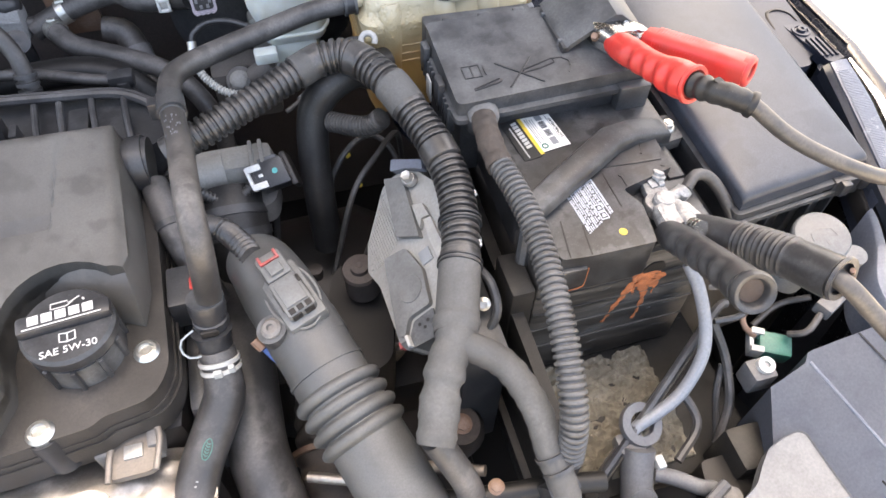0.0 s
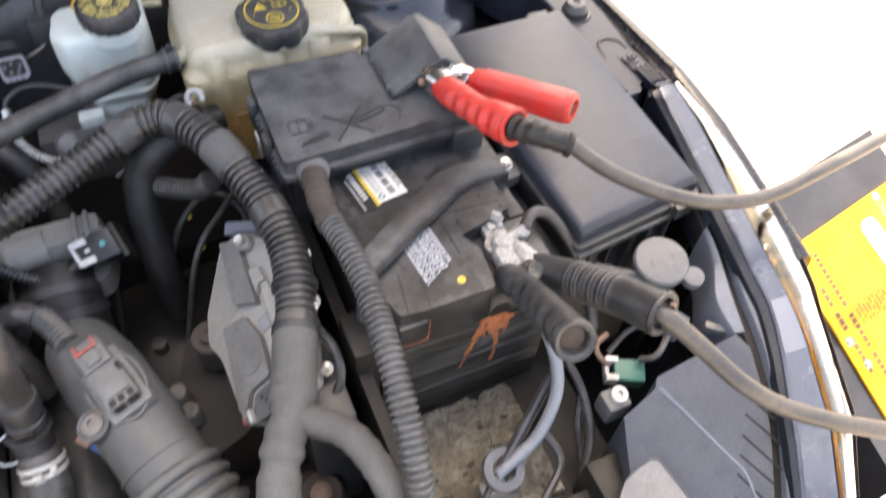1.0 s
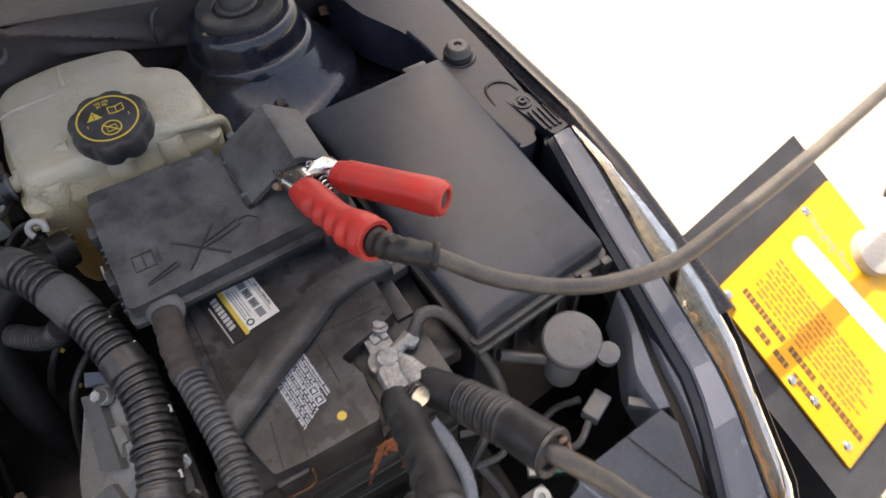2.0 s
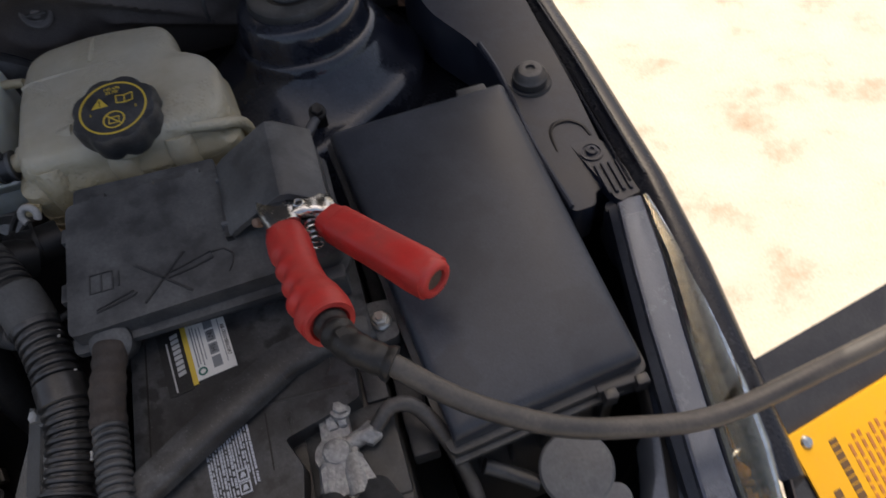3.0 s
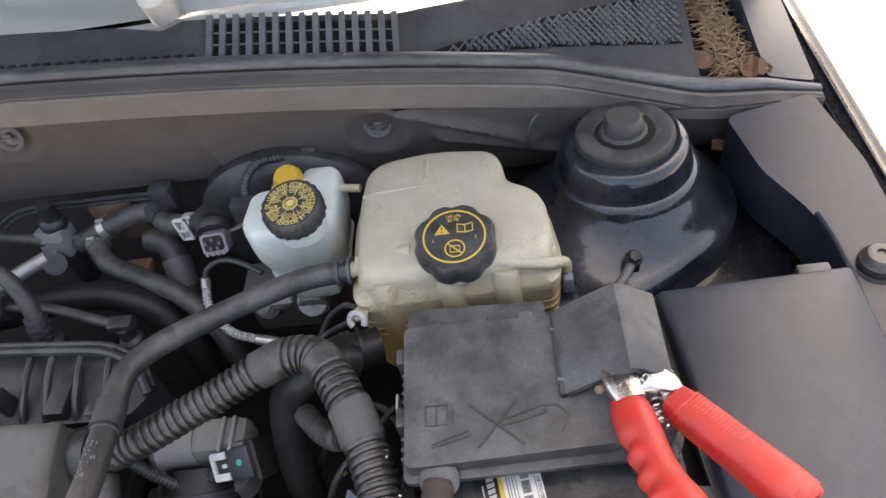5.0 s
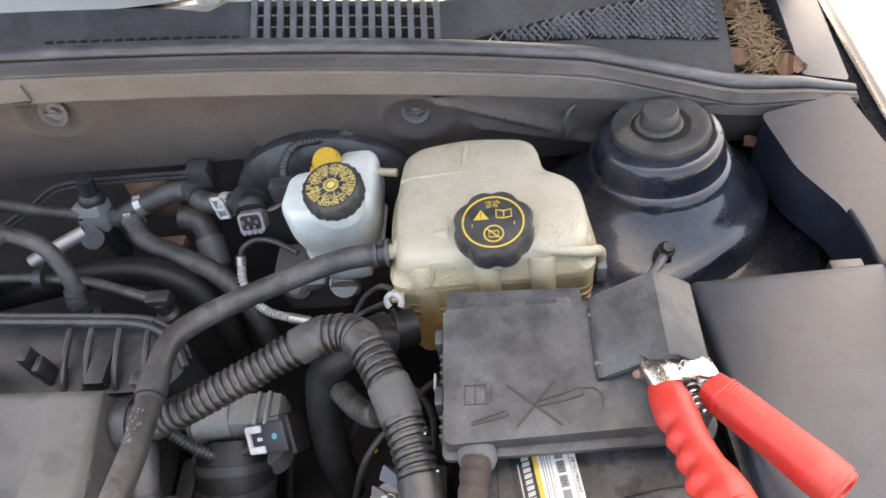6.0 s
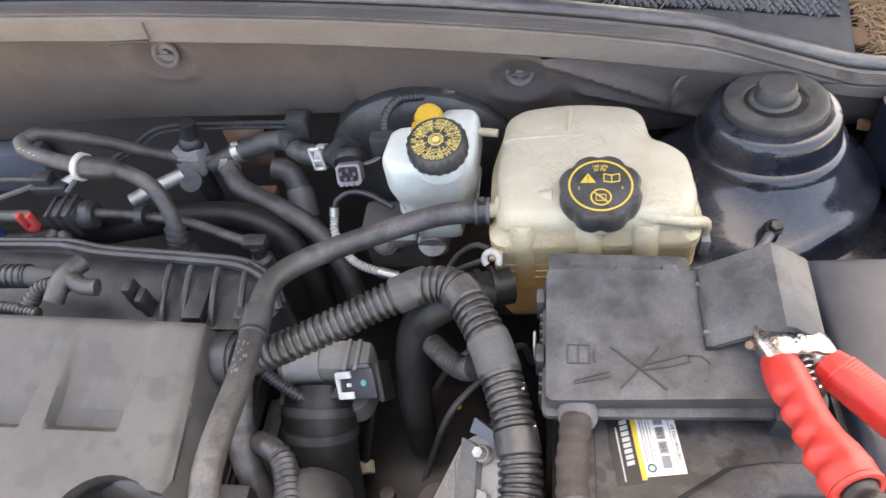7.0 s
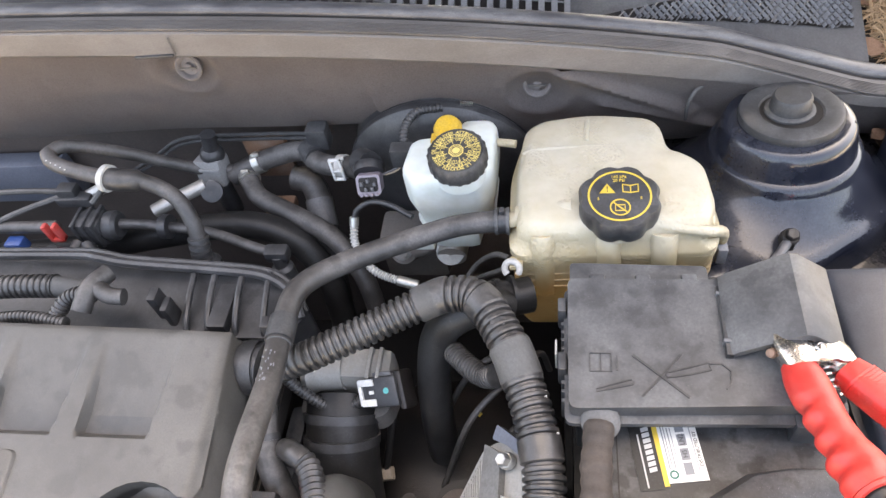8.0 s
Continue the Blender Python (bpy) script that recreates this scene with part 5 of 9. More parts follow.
RO = [(-0.247, 0.232), (-0.180, 0.232), (-0.166, 0.252), (-0.165, 0.312), (-0.172, 0.320), (-0.200, 0.320), (-0.204, 0.295), (-0.255, 0.290), (-0.260, 0.250)]


def ro(k, z, r=0.008):
    return [(x, y, z) for x, y in round_corners(scaled(RO, k), r, 4)]


part("body", stack([ro(0.72, 0.792), ro(0.80, 0.795), ro(0.84, 0.806), ro(0.88, 0.820), ro(0.94, 0.830), ro(0.99, 0.841), ro(1.0, 0.848), ro(1.0, 0.872), ro(0.985, 0.878), ro(0.95, 0.8825), ro(0.86, 0.886)]), RESERVOIR, brake, sharp=50)
part("seam", stack([ro(0.86, 0.8045), ro(0.905, 0.8055), ro(0.905, 0.8075), ro(0.86, 0.8085)]), RESERVOIR, brake)
part("foot_tab", block(-0.262, -0.236, 0.226, 0.242, 0.782, 0.796, 0.003), RESERVOIR, brake)
part("neck", lathe([(0.025, 0), (0.025, 0.02)], (-0.198, 0.246, 0.876), (0, -0.1, 1)), RESERVOIR, brake)
BAX = (0.0, -0.16, 1.0)
bcap = part("cap", lathe([(0, -0.02), (0.0275, -0.02), (0.0285, -0.018), (0.0285, -0.004), (0.0255, 0.0), (0.024, 0.0), (0.0235, -0.001), (0.0, -0.001)], (-0.198, 0.240, 0.915), BAX, 80, wave=lambda a, z: 1 + (0.018 * (1 if math.sin(a * 20) > 0 else -1) if z < -0.003 else 0)), BLACK, brake, "black cap ringed with yellow printing", 45)
BP = cap_plane((-0.198, 0.240, 0.915), BAX) @ pose(0, 0, -0.0006)
em = outline_shape(circle_pts(0.0076, 8, a0=22.5, a1=382.5), BP, 0.0003)
part("cap_centre", em, PALEYELLOW, bcap)
em = stroke(circle_pts(0.0042, 20), 0.0006, BP @ pose(0, 0, 0.0003), closed=True)
stroke(circle_pts(0.0060, 8, a0=22.5, a1=382.5), 0.0005, BP @ pose(0, 0, 0.0003), closed=True, bm=em)
part("cap_mark", em, INKBLACK, bcap)


def glyph(ch, size):
    """One letter of the built-in font as a flat mesh, centred."""
    cu = bpy.data.curves.new("glyph", "FONT")
    cu.body, cu.size, cu.align_x, cu.align_y, cu.offset = ch, size, "CENTER", "CENTER", size * 0.020
    tmp = bpy.data.objects.new("glyph", cu)
    scene.collection.objects.link(tmp)
    bpy.context.view_layer.update()
    me = bpy.data.meshes.new_from_object(tmp.evaluated_get(bpy.context.evaluated_depsgraph_get()))
    bpy.data.objects.remove(tmp)
    bpy.data.curves.remove(cu)
    return me


glyphs = {}
for ring_r, size_, words in ((0.0214, 0.0046, "ATTENTION NETTOYER LE BOUCHON AVANT DE L'ENLEVER "), (0.0172, 0.0042, "WARNING CLEAN FILLER CAP BEFORE REMOVING "), (0.0128, 0.0040, "USE ONLY DOT 3 FLUID FROM SEALED ")):
    chars = bmesh.new()
    for i, ch in enumerate(words):
        if ch == " ":
            continue
        key = (ch, size_)
        if key not in glyphs:
            glyphs[key] = glyph(ch, size_)
        g_ = bmesh.new()
        g_.from_mesh(glyphs[key])
        a = 90 - 360 * i / len(words)
        g_.transform(BP @ pose(ring_r * math.cos(radians(a)), ring_r * math.sin(radians(a)), 0.0004, 0, 0, a - 90))
        join(chars, g_)
    part("ring_print", chars, PALEYELLOW, bcap)
for me in glyphs.values():
    bpy.data.meshes.remove(me)
em = bmesh.new()
for k in range(8):
    a = radians(22.5 + 45 * k)
    stroke([(0.0088 * math.cos(a), 0.0088 * math.sin(a)), (0.0235 * math.cos(a), 0.0235 * math.sin(a))], 0.0005, BP, bm=em)
stroke(circle_pts(0.0193, 48), 0.0003, BP, closed=True, bm=em)
stroke(circle_pts(0.0150, 40), 0.0003, BP, closed=True, bm=em)
part("print_rules", em, PALEYELLOW, bcap)
part("yellow_plug", lathe([(0, 0), (0.0145, 0), (0.015, 0.004), (0.012, 0.010), (0, 0.011)], (-0.215, 0.300, 0.887), (0, -0.2, 1), 24), AMBERCAP, brake, "small yellow plug cap")
part("plug_tongue", block(-0.232, -0.214, 0.282, 0.296, 0.884, 0.888, 0.0015), AMBERCAP, brake)
part("lower_body", block(-0.240, -0.186, 0.240, 0.300, 0.765, 0.800, 0.012), RESERVOIR, brake)
master = thing("brake_master_cylinder", "cast aluminium brake master cylinder below the reservoir", "master cylinder", (-0.22, 0.28, 0.75))
part("casting", lathe([(0, -0.02), (0.017, -0.02), (0.019, 0.0), (0.019, 0.10), (0, 0.10)], (-0.224, 0.262, 0.752), (0, 1, 0.1), 24), ALU, master)
part("end_plug", lathe([(0, 0), (0.016, 0), (0.016, 0.006), (0.005, 0.007), (0.004, 0.005), (0, 0.005)], (-0.225, 0.249, 0.753), (0.05, -0.75, 0.65), 28), ALU, master)
part("flange", block(-0.262, -0.180, 0.29, 0.31, 0.74, 0.80, 0.004), ALU, master)
booster = tagged(part("brake_booster", lathe([(0, -0.004), (0.045, -0.004), (0.060, 0.004), (0.096, 0.012), (0.108, 0.020), (0.113, 0.026), (0.113, 0.034), (0.109, 0.040), (0.112, 0.07), (0, 0.07)], (-0.238, 0.322, 0.775), (0, 1, 0.12), 56), BLACK), "black round brake servo behind the reservoir", "brake booster")
part("rim_clip", block(-0.206, -0.192, 0.338, 0.343, 0.886, 0.890, 0.001), STEEL, booster)
sensor = thing("level_sensor_plug", "black wired sensor connector beside the brake reservoir", "connector", (-0.27, 0.29, 0.86))
part("plug", block(-0.276, -0.252, 0.276, 0.292, 0.858, 0.882, 0.003, pose(0, 0, 0)), BLACK, sensor)
part("wire_sleeve", corrugated([(-0.262, 0.290, 0.876), (-0.262, 0.310, 0.885), (-0.250, 0.328, 0.890), (-0.225, 0.335, 0.888)], 0.005, 0.004, 0.0010, 10), BLACK, sensor)
part("wire", hose([(-0.262, 0.282, 0.862), (-0.272, 0.276, 0.855), (-0.286, 0.277, 0.848)], 0.0009, 6), TAN, sensor)
part("wire", hose([(-0.266, 0.285, 0.858), (-0.276, 0.283, 0.850), (-0.29, 0.281, 0.845)], 0.0014, 6), GREYPLASTIC, sensor)


# ---- engine ----
engine = thing("engine", "grimy engine block with black valve cover", "engine", (-0.55, 0.0, 0.40))
part("block", block(-0.78, -0.375, -0.17, 0.12, 0.40, 0.735, 0.02), BLOCK, engine)
VC = round_corners([(-0.80, 0.09), (-0.372, 0.09), (-0.368, -0.146), (-0.382, -0.170), (-0.420, -0.176), (-0.428, -0.182), (-0.50, -0.190), (-0.80, -0.20)], 0.014, 4)
part("valve_cover", prism(scaled(VC, 0.975), 0.74, lambda x, y: 0.796 + 0.05 * (y + 0.15), 0.006), VALVE, engine)
part("valve_cover_flange", prism(VC, 0.752, 0.770, 0.004), VALVE, engine)
part("gasket_ridge", prism(scaled(VC, 0.985), 0.770, 0.778, 0.002), VALVE, engine)
for x, y, z in ((-0.388, -0.127, 0.797), (-0.466, -0.175, 0.795), (-0.402, 0.013, 0.800)):
    part("boss", lathe([(0, -0.05), (0.014, -0.05), (0.0125, -0.003), (0, -0.003)], (x, y, z)), BLACK, engine)
    part("bolt", lathe([(0, -0.003), (0.0105, -0.003), (0.0105, 0.0), (0.008, 0.003), (0.0055, 0.0035), (0.005, 0.001), (0, 0.001)], (x, y, z), seg=24), ZINC, engine)
part("end_wall", block(-0.372, -0.352, -0.16, 0.06, 0.60, 0.742, 0.008), BLACK, engine)
part("side_connector", block(-0.372, -0.342, -0.088, -0.046, 0.76, 0.795, 0.004), BLACK, engine)
part("connector_lock", block(-0.352, -0.340, -0.075, -0.062, 0.782, 0.797, 0.002), REDPLASTIC, engine)
part("timing_side", block(-0.40, -0.33, -0.15, 0.10, 0.45, 0.62, 0.015), BLOCK, engine)
# gearbox colours carry the bay's depth shade as well as grease
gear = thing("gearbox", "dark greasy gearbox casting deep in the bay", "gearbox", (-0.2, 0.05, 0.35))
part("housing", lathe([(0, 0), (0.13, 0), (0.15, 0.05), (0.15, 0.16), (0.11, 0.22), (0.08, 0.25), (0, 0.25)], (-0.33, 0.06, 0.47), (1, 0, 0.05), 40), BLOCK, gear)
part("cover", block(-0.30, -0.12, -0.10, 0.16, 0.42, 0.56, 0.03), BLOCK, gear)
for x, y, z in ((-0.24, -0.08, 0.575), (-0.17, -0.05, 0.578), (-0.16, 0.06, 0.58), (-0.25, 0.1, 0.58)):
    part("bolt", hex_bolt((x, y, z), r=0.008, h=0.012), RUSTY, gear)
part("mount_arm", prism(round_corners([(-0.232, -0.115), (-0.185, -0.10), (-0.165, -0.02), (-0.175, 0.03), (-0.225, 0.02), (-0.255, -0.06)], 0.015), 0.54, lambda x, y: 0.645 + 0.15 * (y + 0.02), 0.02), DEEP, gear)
part("mount_stud", lathe([(0, -0.04), (0.019, -0.04), (0.018, -0.006), (0.0195, -0.002), (0.018, 0.002), (0.010, 0.003), (0.0095, 0.009), (0.004, 0.010), (0, 0.007)], (-0.200, -0.020, 0.695), (-0.05, -0.1, 1)), BULKHEAD, gear)
for x, y, z in ((-0.243, -0.057, 0.678), (-0.237, -0.076, 0.668)):
    part("boss", lathe([(0, -0.05), (0.010, -0.05), (0.0088, -0.002), (0.0075, 0.0), (0.004, 0.001), (0, -0.001)], (x, y, z), (0, -0.2, 1), 18), CASTGREY, gear)
part("bracket", block(-0.23, -0.12, -0.30, -0.12, 0.52, 0.545, 0.008), BLOCK, gear)
part("shift_lever", hose([(-0.29, -0.21, 0.66), (-0.24, -0.23, 0.67), (-0.19, -0.235, 0.68), (-0.14, -0.26, 0.70)], 0.005, 10), RUSTY, gear)

# engine cover: a sloping moulded shell with raised fields
cz = lambda x, y: 0.866 + 0.165 * (y - 0.066)  # noqa: E731
cover = thing("engine_cover", "matt brown-grey dusty plastic engine cover with moulded panels", "engine cover", (-0.56, -0.03, 0.80))
arc = [(-0.434 + 0.052 * math.cos(radians(a)), -0.113 + 0.052 * math.sin(radians(a))) for a in range(15, 211, 13)]
CO = [(-0.78, 0.080), (-0.391, 0.069), (-0.3895, 0.0), (-0.388, -0.060), (-0.392, -0.072)] + arc[3:-1] + [(-0.482, -0.150), (-0.50, -0.185), (-0.78, -0.185)]
part("shell", prism(CO, lambda x, y: cz(x, y) - 0.040, lambda x, y: cz(x, y) - 0.012, 0.004), COVER, cover)


def deck(x, y):
    """Cover height: rounded sides and shallow fields that deepen towards the front."""
    edge = min(-0.3895 - x, 0.0725 - 0.0282 * (x + 0.391) - y)
    z = cz(x, y) - 0.0065 * max(0.0, 1 - max(0.0, edge) / 0.010) ** 2
    run = (0.062 - y) / 0.082
    for left, right in ((-0.5105 - 0.001 * run, -0.4345 - 0.0095 * run), (-0.600 - 0.004 * run, -0.5245 - 0.0105 * run), (-0.700, -0.614 - 0.010 * run)):
        u = min(1.0, max(0.0, (x - left) / 0.0026)) * min(1.0, max(0.0, (right - x) / 0.0026))
        if 0 < run < 1.10:
            z -= 0.0115 * min(1.0, run) * u * min(1.0, (1.10 - run) / 0.10)
    return z


bm = bmesh.new()
bm.faces.new([bm.verts.new((x, y, 0)) for x, y in CO])
for xs in [-0.70 + 0.0025 * k for k in range(126)]:
    bmesh.ops.bisect_plane(bm, geom=bm.verts[:] + bm.edges[:] + bm.faces[:], plane_co=(xs, 0, 0), plane_no=(1, 0, 0))
for ys in [-0.176 + 0.007 * k for k in range(16)] + [-0.064 + 0.004 * k for k in range(36)]:
    bmesh.ops.bisect_plane(bm, geom=bm.verts[:] + bm.edges[:] + bm.faces[:], plane_co=(0, ys, 0), plane_no=(0, 1, 0))
for v in bm.verts:
    v.co.z = deck(v.co.x, v.co.y)
rim_edges = [e for e in bm.edges if len(e.link_faces) == 1]
made = bmesh.ops.extrude_edge_only(bm, edges=rim_edges)["geom"]
for v in made:
    if isinstance(v, bmesh.types.BMVert):
        v.co.z -= 0.022
bmesh.ops.recalc_face_normals(bm, faces=bm.faces[:])
part("deck", bm, COVER, cover, sharp=50)
SK = [(-0.79, 0.084), (-0.3865, 0.073), (-0.3845, 0.0), (-0.3815, -0.075), (-0.387, -0.105), (-0.50, -0.05), (-0.79, -0.05)]
SI = [(-0.78, 0.079), (-0.3915, 0.068), (-0.390, 0.0), (-0.3885, -0.058), (-0.393, -0.070), (-0.50, -0.04), (-0.78, -0.04)]
bm = stack([[(x, y, cz(x, y) - 0.070) for x, y in SK], [(x, y, cz(x, y) - 0.034) for x, y in SK], [(x * 0.35 + u * 0.65, y * 0.35 + v * 0.65, cz(x, y) - 0.017) for (x, y), (u, v) in zip(SK, SI)], [(x, y, cz(x, y) - 0.0095) for x, y in SI]])
part("skirt", bm, COVER, cover, sharp=50)
part("badge_field", stack([[(x, y, cz(x, y) + d) for x, y in scaled(round_corners([(-0.69, -0.043), (-0.560, -0.042), (-0.557, -0.14), (-0.69, -0.14)], 0.008, 3), k)] for k, d in ((1.03, -0.001), (1.0, 0.002), (0.985, 0.0025))]), COVER, cover)

oil = thing("oil_filler_cap", "black ribbed oil filler cap with white printing", "oil cap", (-0.434, -0.113, 0.79))
part("neck", lathe([(0, 0), (0.032, 0), (0.031, 0.028), (0, 0.028)], (-0.434, -0.115, 0.792), seg=40), DUSTY, oil)
for i in range(10):
    a = 2 * math.pi * i / 10
    part("neck_rib", block(-0.002, 0.002, 0.029, 0.0345, 0.796, 0.822, 0.0008, Matrix.Translation((-0.434, -0.115, 0)) @ pose(0, 0, 0, 0, 0, math.degrees(a))), BLACK, oil)
OA = (0.02, 0.02, 1.0)
OP = cap_plane((-0.434, -0.113, 0.836), OA) @ pose(0, 0, 0, 0, 0, 6)
part("cap", lathe([(0, -0.014), (0.033, -0.014), (0.0345, -0.011), (0.0345, -0.003), (0.032, 0.0), (0, 0.0)], OP.translation, OA, 48), BLACK, oil)
bm = bmesh.new()
bar = block(-0.0335, 0.0335, -0.004, 0.012, -0.004, 0.008, 0.004)
bar.transform(OP)
part("grip_bar", bar, BLACK, oil, "raised grip bar across the cap")
TOPB = OP @ pose(0, 0, 0.0081)
part("brand_mark", bars([(-0.024 + i * 0.0096, -0.0165 + i * 0.0096, 0.001, 0.0088) for i in range(5)], TOPB), PRINTWHITE, oil)
part("brand_line", bars([(-0.028, 0.027, -0.0022, -0.0014)], TOPB), PRINTWHITE, oil)
lettering("SAE 5W-30", 0.0085, OP @ pose(0.0, -0.0225, 0.0002, 0, 0, 0), PRINTWHITE, oil)
em = stroke([(-0.0055, -0.015), (-0.0055, -0.0075), (0, -0.0085), (0.0055, -0.0075), (0.0055, -0.015), (0, -0.016)], 0.001, OP @ pose(0, 0, 0.0002), closed=True)
stroke([(0, -0.0085), (0, -0.016)], 0.0009, OP @ pose(0, 0, 0.0002), bm=em)
part("book_symbol", em, PRINTWHITE, oil)
em = stroke([(-0.010, 0.017), (-0.010, 0.022), (0.002, 0.022), (0.003, 0.0195), (0.011, 0.0235)], 0.001, OP @ pose(0, 0, 0.0002))
stroke([(-0.010, 0.017), (0.001, 0.017), (0.006, 0.0205)], 0.001, OP @ pose(0, 0, 0.0002), bm=em)
stroke([(0.013, 0.021), (0.014, 0.019)], 0.0013, OP @ pose(0, 0, 0.0002), bm=em)
part("oil_can_symbol", em, PRINTWHITE, oil)

turbo = thing("exhaust_heat_shield", "crumpled silver exhaust heat shield with bolts", "heat shield", (-0.45, -0.22, 0.66))
bm = bmesh.new()
bmesh.ops.create_grid(bm, x_segments=40, y_segments=24, size=0.5)
for v in bm.verts:
    x, y = v.co.x * 0.26, v.co.y * 0.13
    v.co = Vector((-0.49 + x, -0.238 + y, 0.728 + 0.010 * math.cos(x * 30) - 2.6 * (y - 0.02) ** 2 - 1.0 * max(0, x - 0.05) ** 2 + 0.007 * noise.noise((x * 40, y * 40, 1)) + 0.004 * noise.noise((x * 90, y * 90, 4))))
bmesh.ops.solidify(bm, geom=list(bm.faces), thickness=0.0015)
part("shield", bm, SHIELD, turbo)
part("clamp", ring_band((-0.450, -0.228, 0.744), (0.1, -0.2, 1), 0.018, 0.006, 0.002), RUSTY, turbo)
part("bracket", prism(round_corners([(-0.436, -0.205), (-0.398, -0.205), (-0.392, -0.170), (-0.428, -0.168)], 0.008), 0.740, 0.748, 0.003), TANSTEEL, turbo)
part("bracket_rim", hose([(-0.434, -0.207, 0.748), (-0.432, -0.186, 0.7505), (-0.427, -0.172, 0.752), (-0.413, -0.168, 0.7525), (-0.396, -0.170, 0.752), (-0.394, -0.184, 0.7505), (-0.398, -0.205, 0.748)], 0.0026, 10), TANSTEEL, turbo)
part("bracket_pad", block(-0.422, -0.407, -0.192, -0.180, 0.747, 0.7505, 0.0016), ALU, turbo)
for x0, x1 in ((-0.444, -0.430), (-0.404, -0.395)):
    part("lug", block(x0, x1, -0.186, -0.160, 0.722, 0.752, 0.003), CASTGREY, turbo)

# intake manifold behind the cover
mani = thing("intake_manifold", "black plastic intake manifold with ribs and tubes", "intake manifold", (-0.55, 0.14, 0.74))
MO = [(-0.80, 0.10), (-0.37, 0.098), (-0.352, 0.125), (-0.36, 0.150), (-0.41, 0.172), (-0.50, 0.180), (-0.60, 0.188), (-0.80, 0.190)]
part("plenum", prism(round_corners(MO, 0.02, 4), 0.74, lambda x, y: 0.806 + 0.16 * max(0, y - 0.12), 0.012), BLACK, mani)
rim = [(-0.80, 0.184, 0.832), (-0.62, 0.178, 0.838), (-0.585, 0.172, 0.842), (-0.55, 0.170, 0.834), (-0.46, 0.166, 0.828), (-0.40, 0.160, 0.825), (-0.368, 0.143, 0.818), (-0.355, 0.120, 0.806)]
part("rim", hose(rim, 0.0048, 8), BLACK, mani)
part("rim", hose([(x, y + 0.010, z - 0.004) for x, y, z in rim], 0.0035, 8), BLACK, mani)
for x0 in (-0.478, -0.455, -0.425, -0.395):
    part("runner_rib", hose([(x0, 0.165, 0.824), (x0 + 0.002, 0.135, 0.820), (x0 + 0.004, 0.105, 0.808), (x0 + 0.004, 0.098, 0.78)], 0.0035, 8), BLACK, mani)
part("runner_panel", block(-0.448, -0.428, 0.102, 0.155, 0.80, 0.8195, 0.003), BLACK, mani)
part("clip_post", block(-0.508, -0.498, 0.118, 0.135, 0.80, 0.842, 0.003), BLACK, mani)
part("clip_post", block(-0.494, -0.486, 0.110, 0.128, 0.80, 0.835, 0.003), BLACK, mani)
conduit = thing("wiring_conduit", "corrugated black wiring conduit over the manifold", "conduit", (-0.62, 0.13, 0.83))
part("conduit", corrugated([(-0.78, 0.122, 0.848), (-0.70, 0.125, 0.851), (-0.65, 0.128, 0.851), (-0.607, 0.130, 0.849)], 0.0125, 0.0068, 0.0016, 16), LOOM, conduit)
part("tape", hose([(-0.61, 0.130, 0.849), (-0.585, 0.128, 0.846), (-0.565, 0.124, 0.845)], 0.011, 12), TAPE, conduit)
part("tee", hose([(-0.548, 0.140, 0.858), (-0.556, 0.118, 0.862), (-0.562, 0.095, 0.852)], 0.0095, 12), RUBBER, conduit)
part("tee_arm", hose([(-0.553, 0.122, 0.860), (-0.535, 0.112, 0.858), (-0.520, 0.112, 0.856)], 0.0085, 12), RUBBER, conduit)
part("branch", corrugated([(-0.558, 0.115, 0.858), (-0.580, 0.112, 0.854), (-0.592, 0.098, 0.846), (-0.595, 0.085, 0.838)], 0.0085, 0.005, 0.0012, 12), LOOM, conduit)
part("branch", corrugated([(-0.66, 0.09, 0.848), (-0.62, 0.092, 0.850), (-0.575, 0.086, 0.848)], 0.0065, 0.0045, 0.001, 12), LOOM, conduit)

# throttle body and the charge pipe boot under it
throttle = thing("throttle_body", "black and cast alloy throttle body with white-locked connector", "throttle body", (-0.32, 0.06, 0.72))
part("motor_housing", hose([(-0.415, 0.052, 0.815), (-0.392, 0.056, 0.826), (-0.37, 0.055, 0.826)], 0.023, 20), BLACK, throttle)
part("housing_collar", ring_band((-0.378, 0.055, 0.826), (1, 0, 0.05), 0.0235, 0.012, 0.002), BLACK, throttle)
part("alloy_body", block(-0.345, -0.262, 0.068, 0.104, 0.742, 0.786, 0.012), ECUGREY, throttle)
part("alloy_neck", lathe([(0, 0), (0.021, 0), (0.023, 0.006), (0.019, 0.012), (0.019, 0.04), (0, 0.04)], (-0.352, 0.082, 0.768), (1, 0.05, 0.05), 24), ECUGREY, throttle)
for x in (-0.286, -0.276):
    part("cast_rib", block(x, x + 0.004, 0.066, 0.100, 0.782, 0.7905, 0.0015), ALU, throttle)
part("flange", prism(round_corners([(-0.36, 0.045), (-0.27, 0.045), (-0.26, 0.09), (-0.35, 0.11)], 0.015), 0.722, 0.748, 0.005), CASTGREY, throttle)
TM = Matrix.Translation((-0.271, 0.055, 0.7835)) @ Matrix(((0.973, -0.236, -0.19), (0.0, 0.826, -0.55), (0.232, 0.511, 0.81))).to_4x4()
plug = part("connector", block(-0.014, 0.0185, -0.0145, 0.0145, -0.026, 0.0, 0.003, TM), BLACK, throttle)
part("connector_collar", block(0.0165, 0.0235, -0.0185, 0.0185, -0.032, -0.004, 0.004, TM), BLOCK, throttle)
part("connector_shoulder", block(-0.021, -0.012, -0.0105, 0.0105, -0.024, -0.002, 0.002, TM), BLACK, throttle)
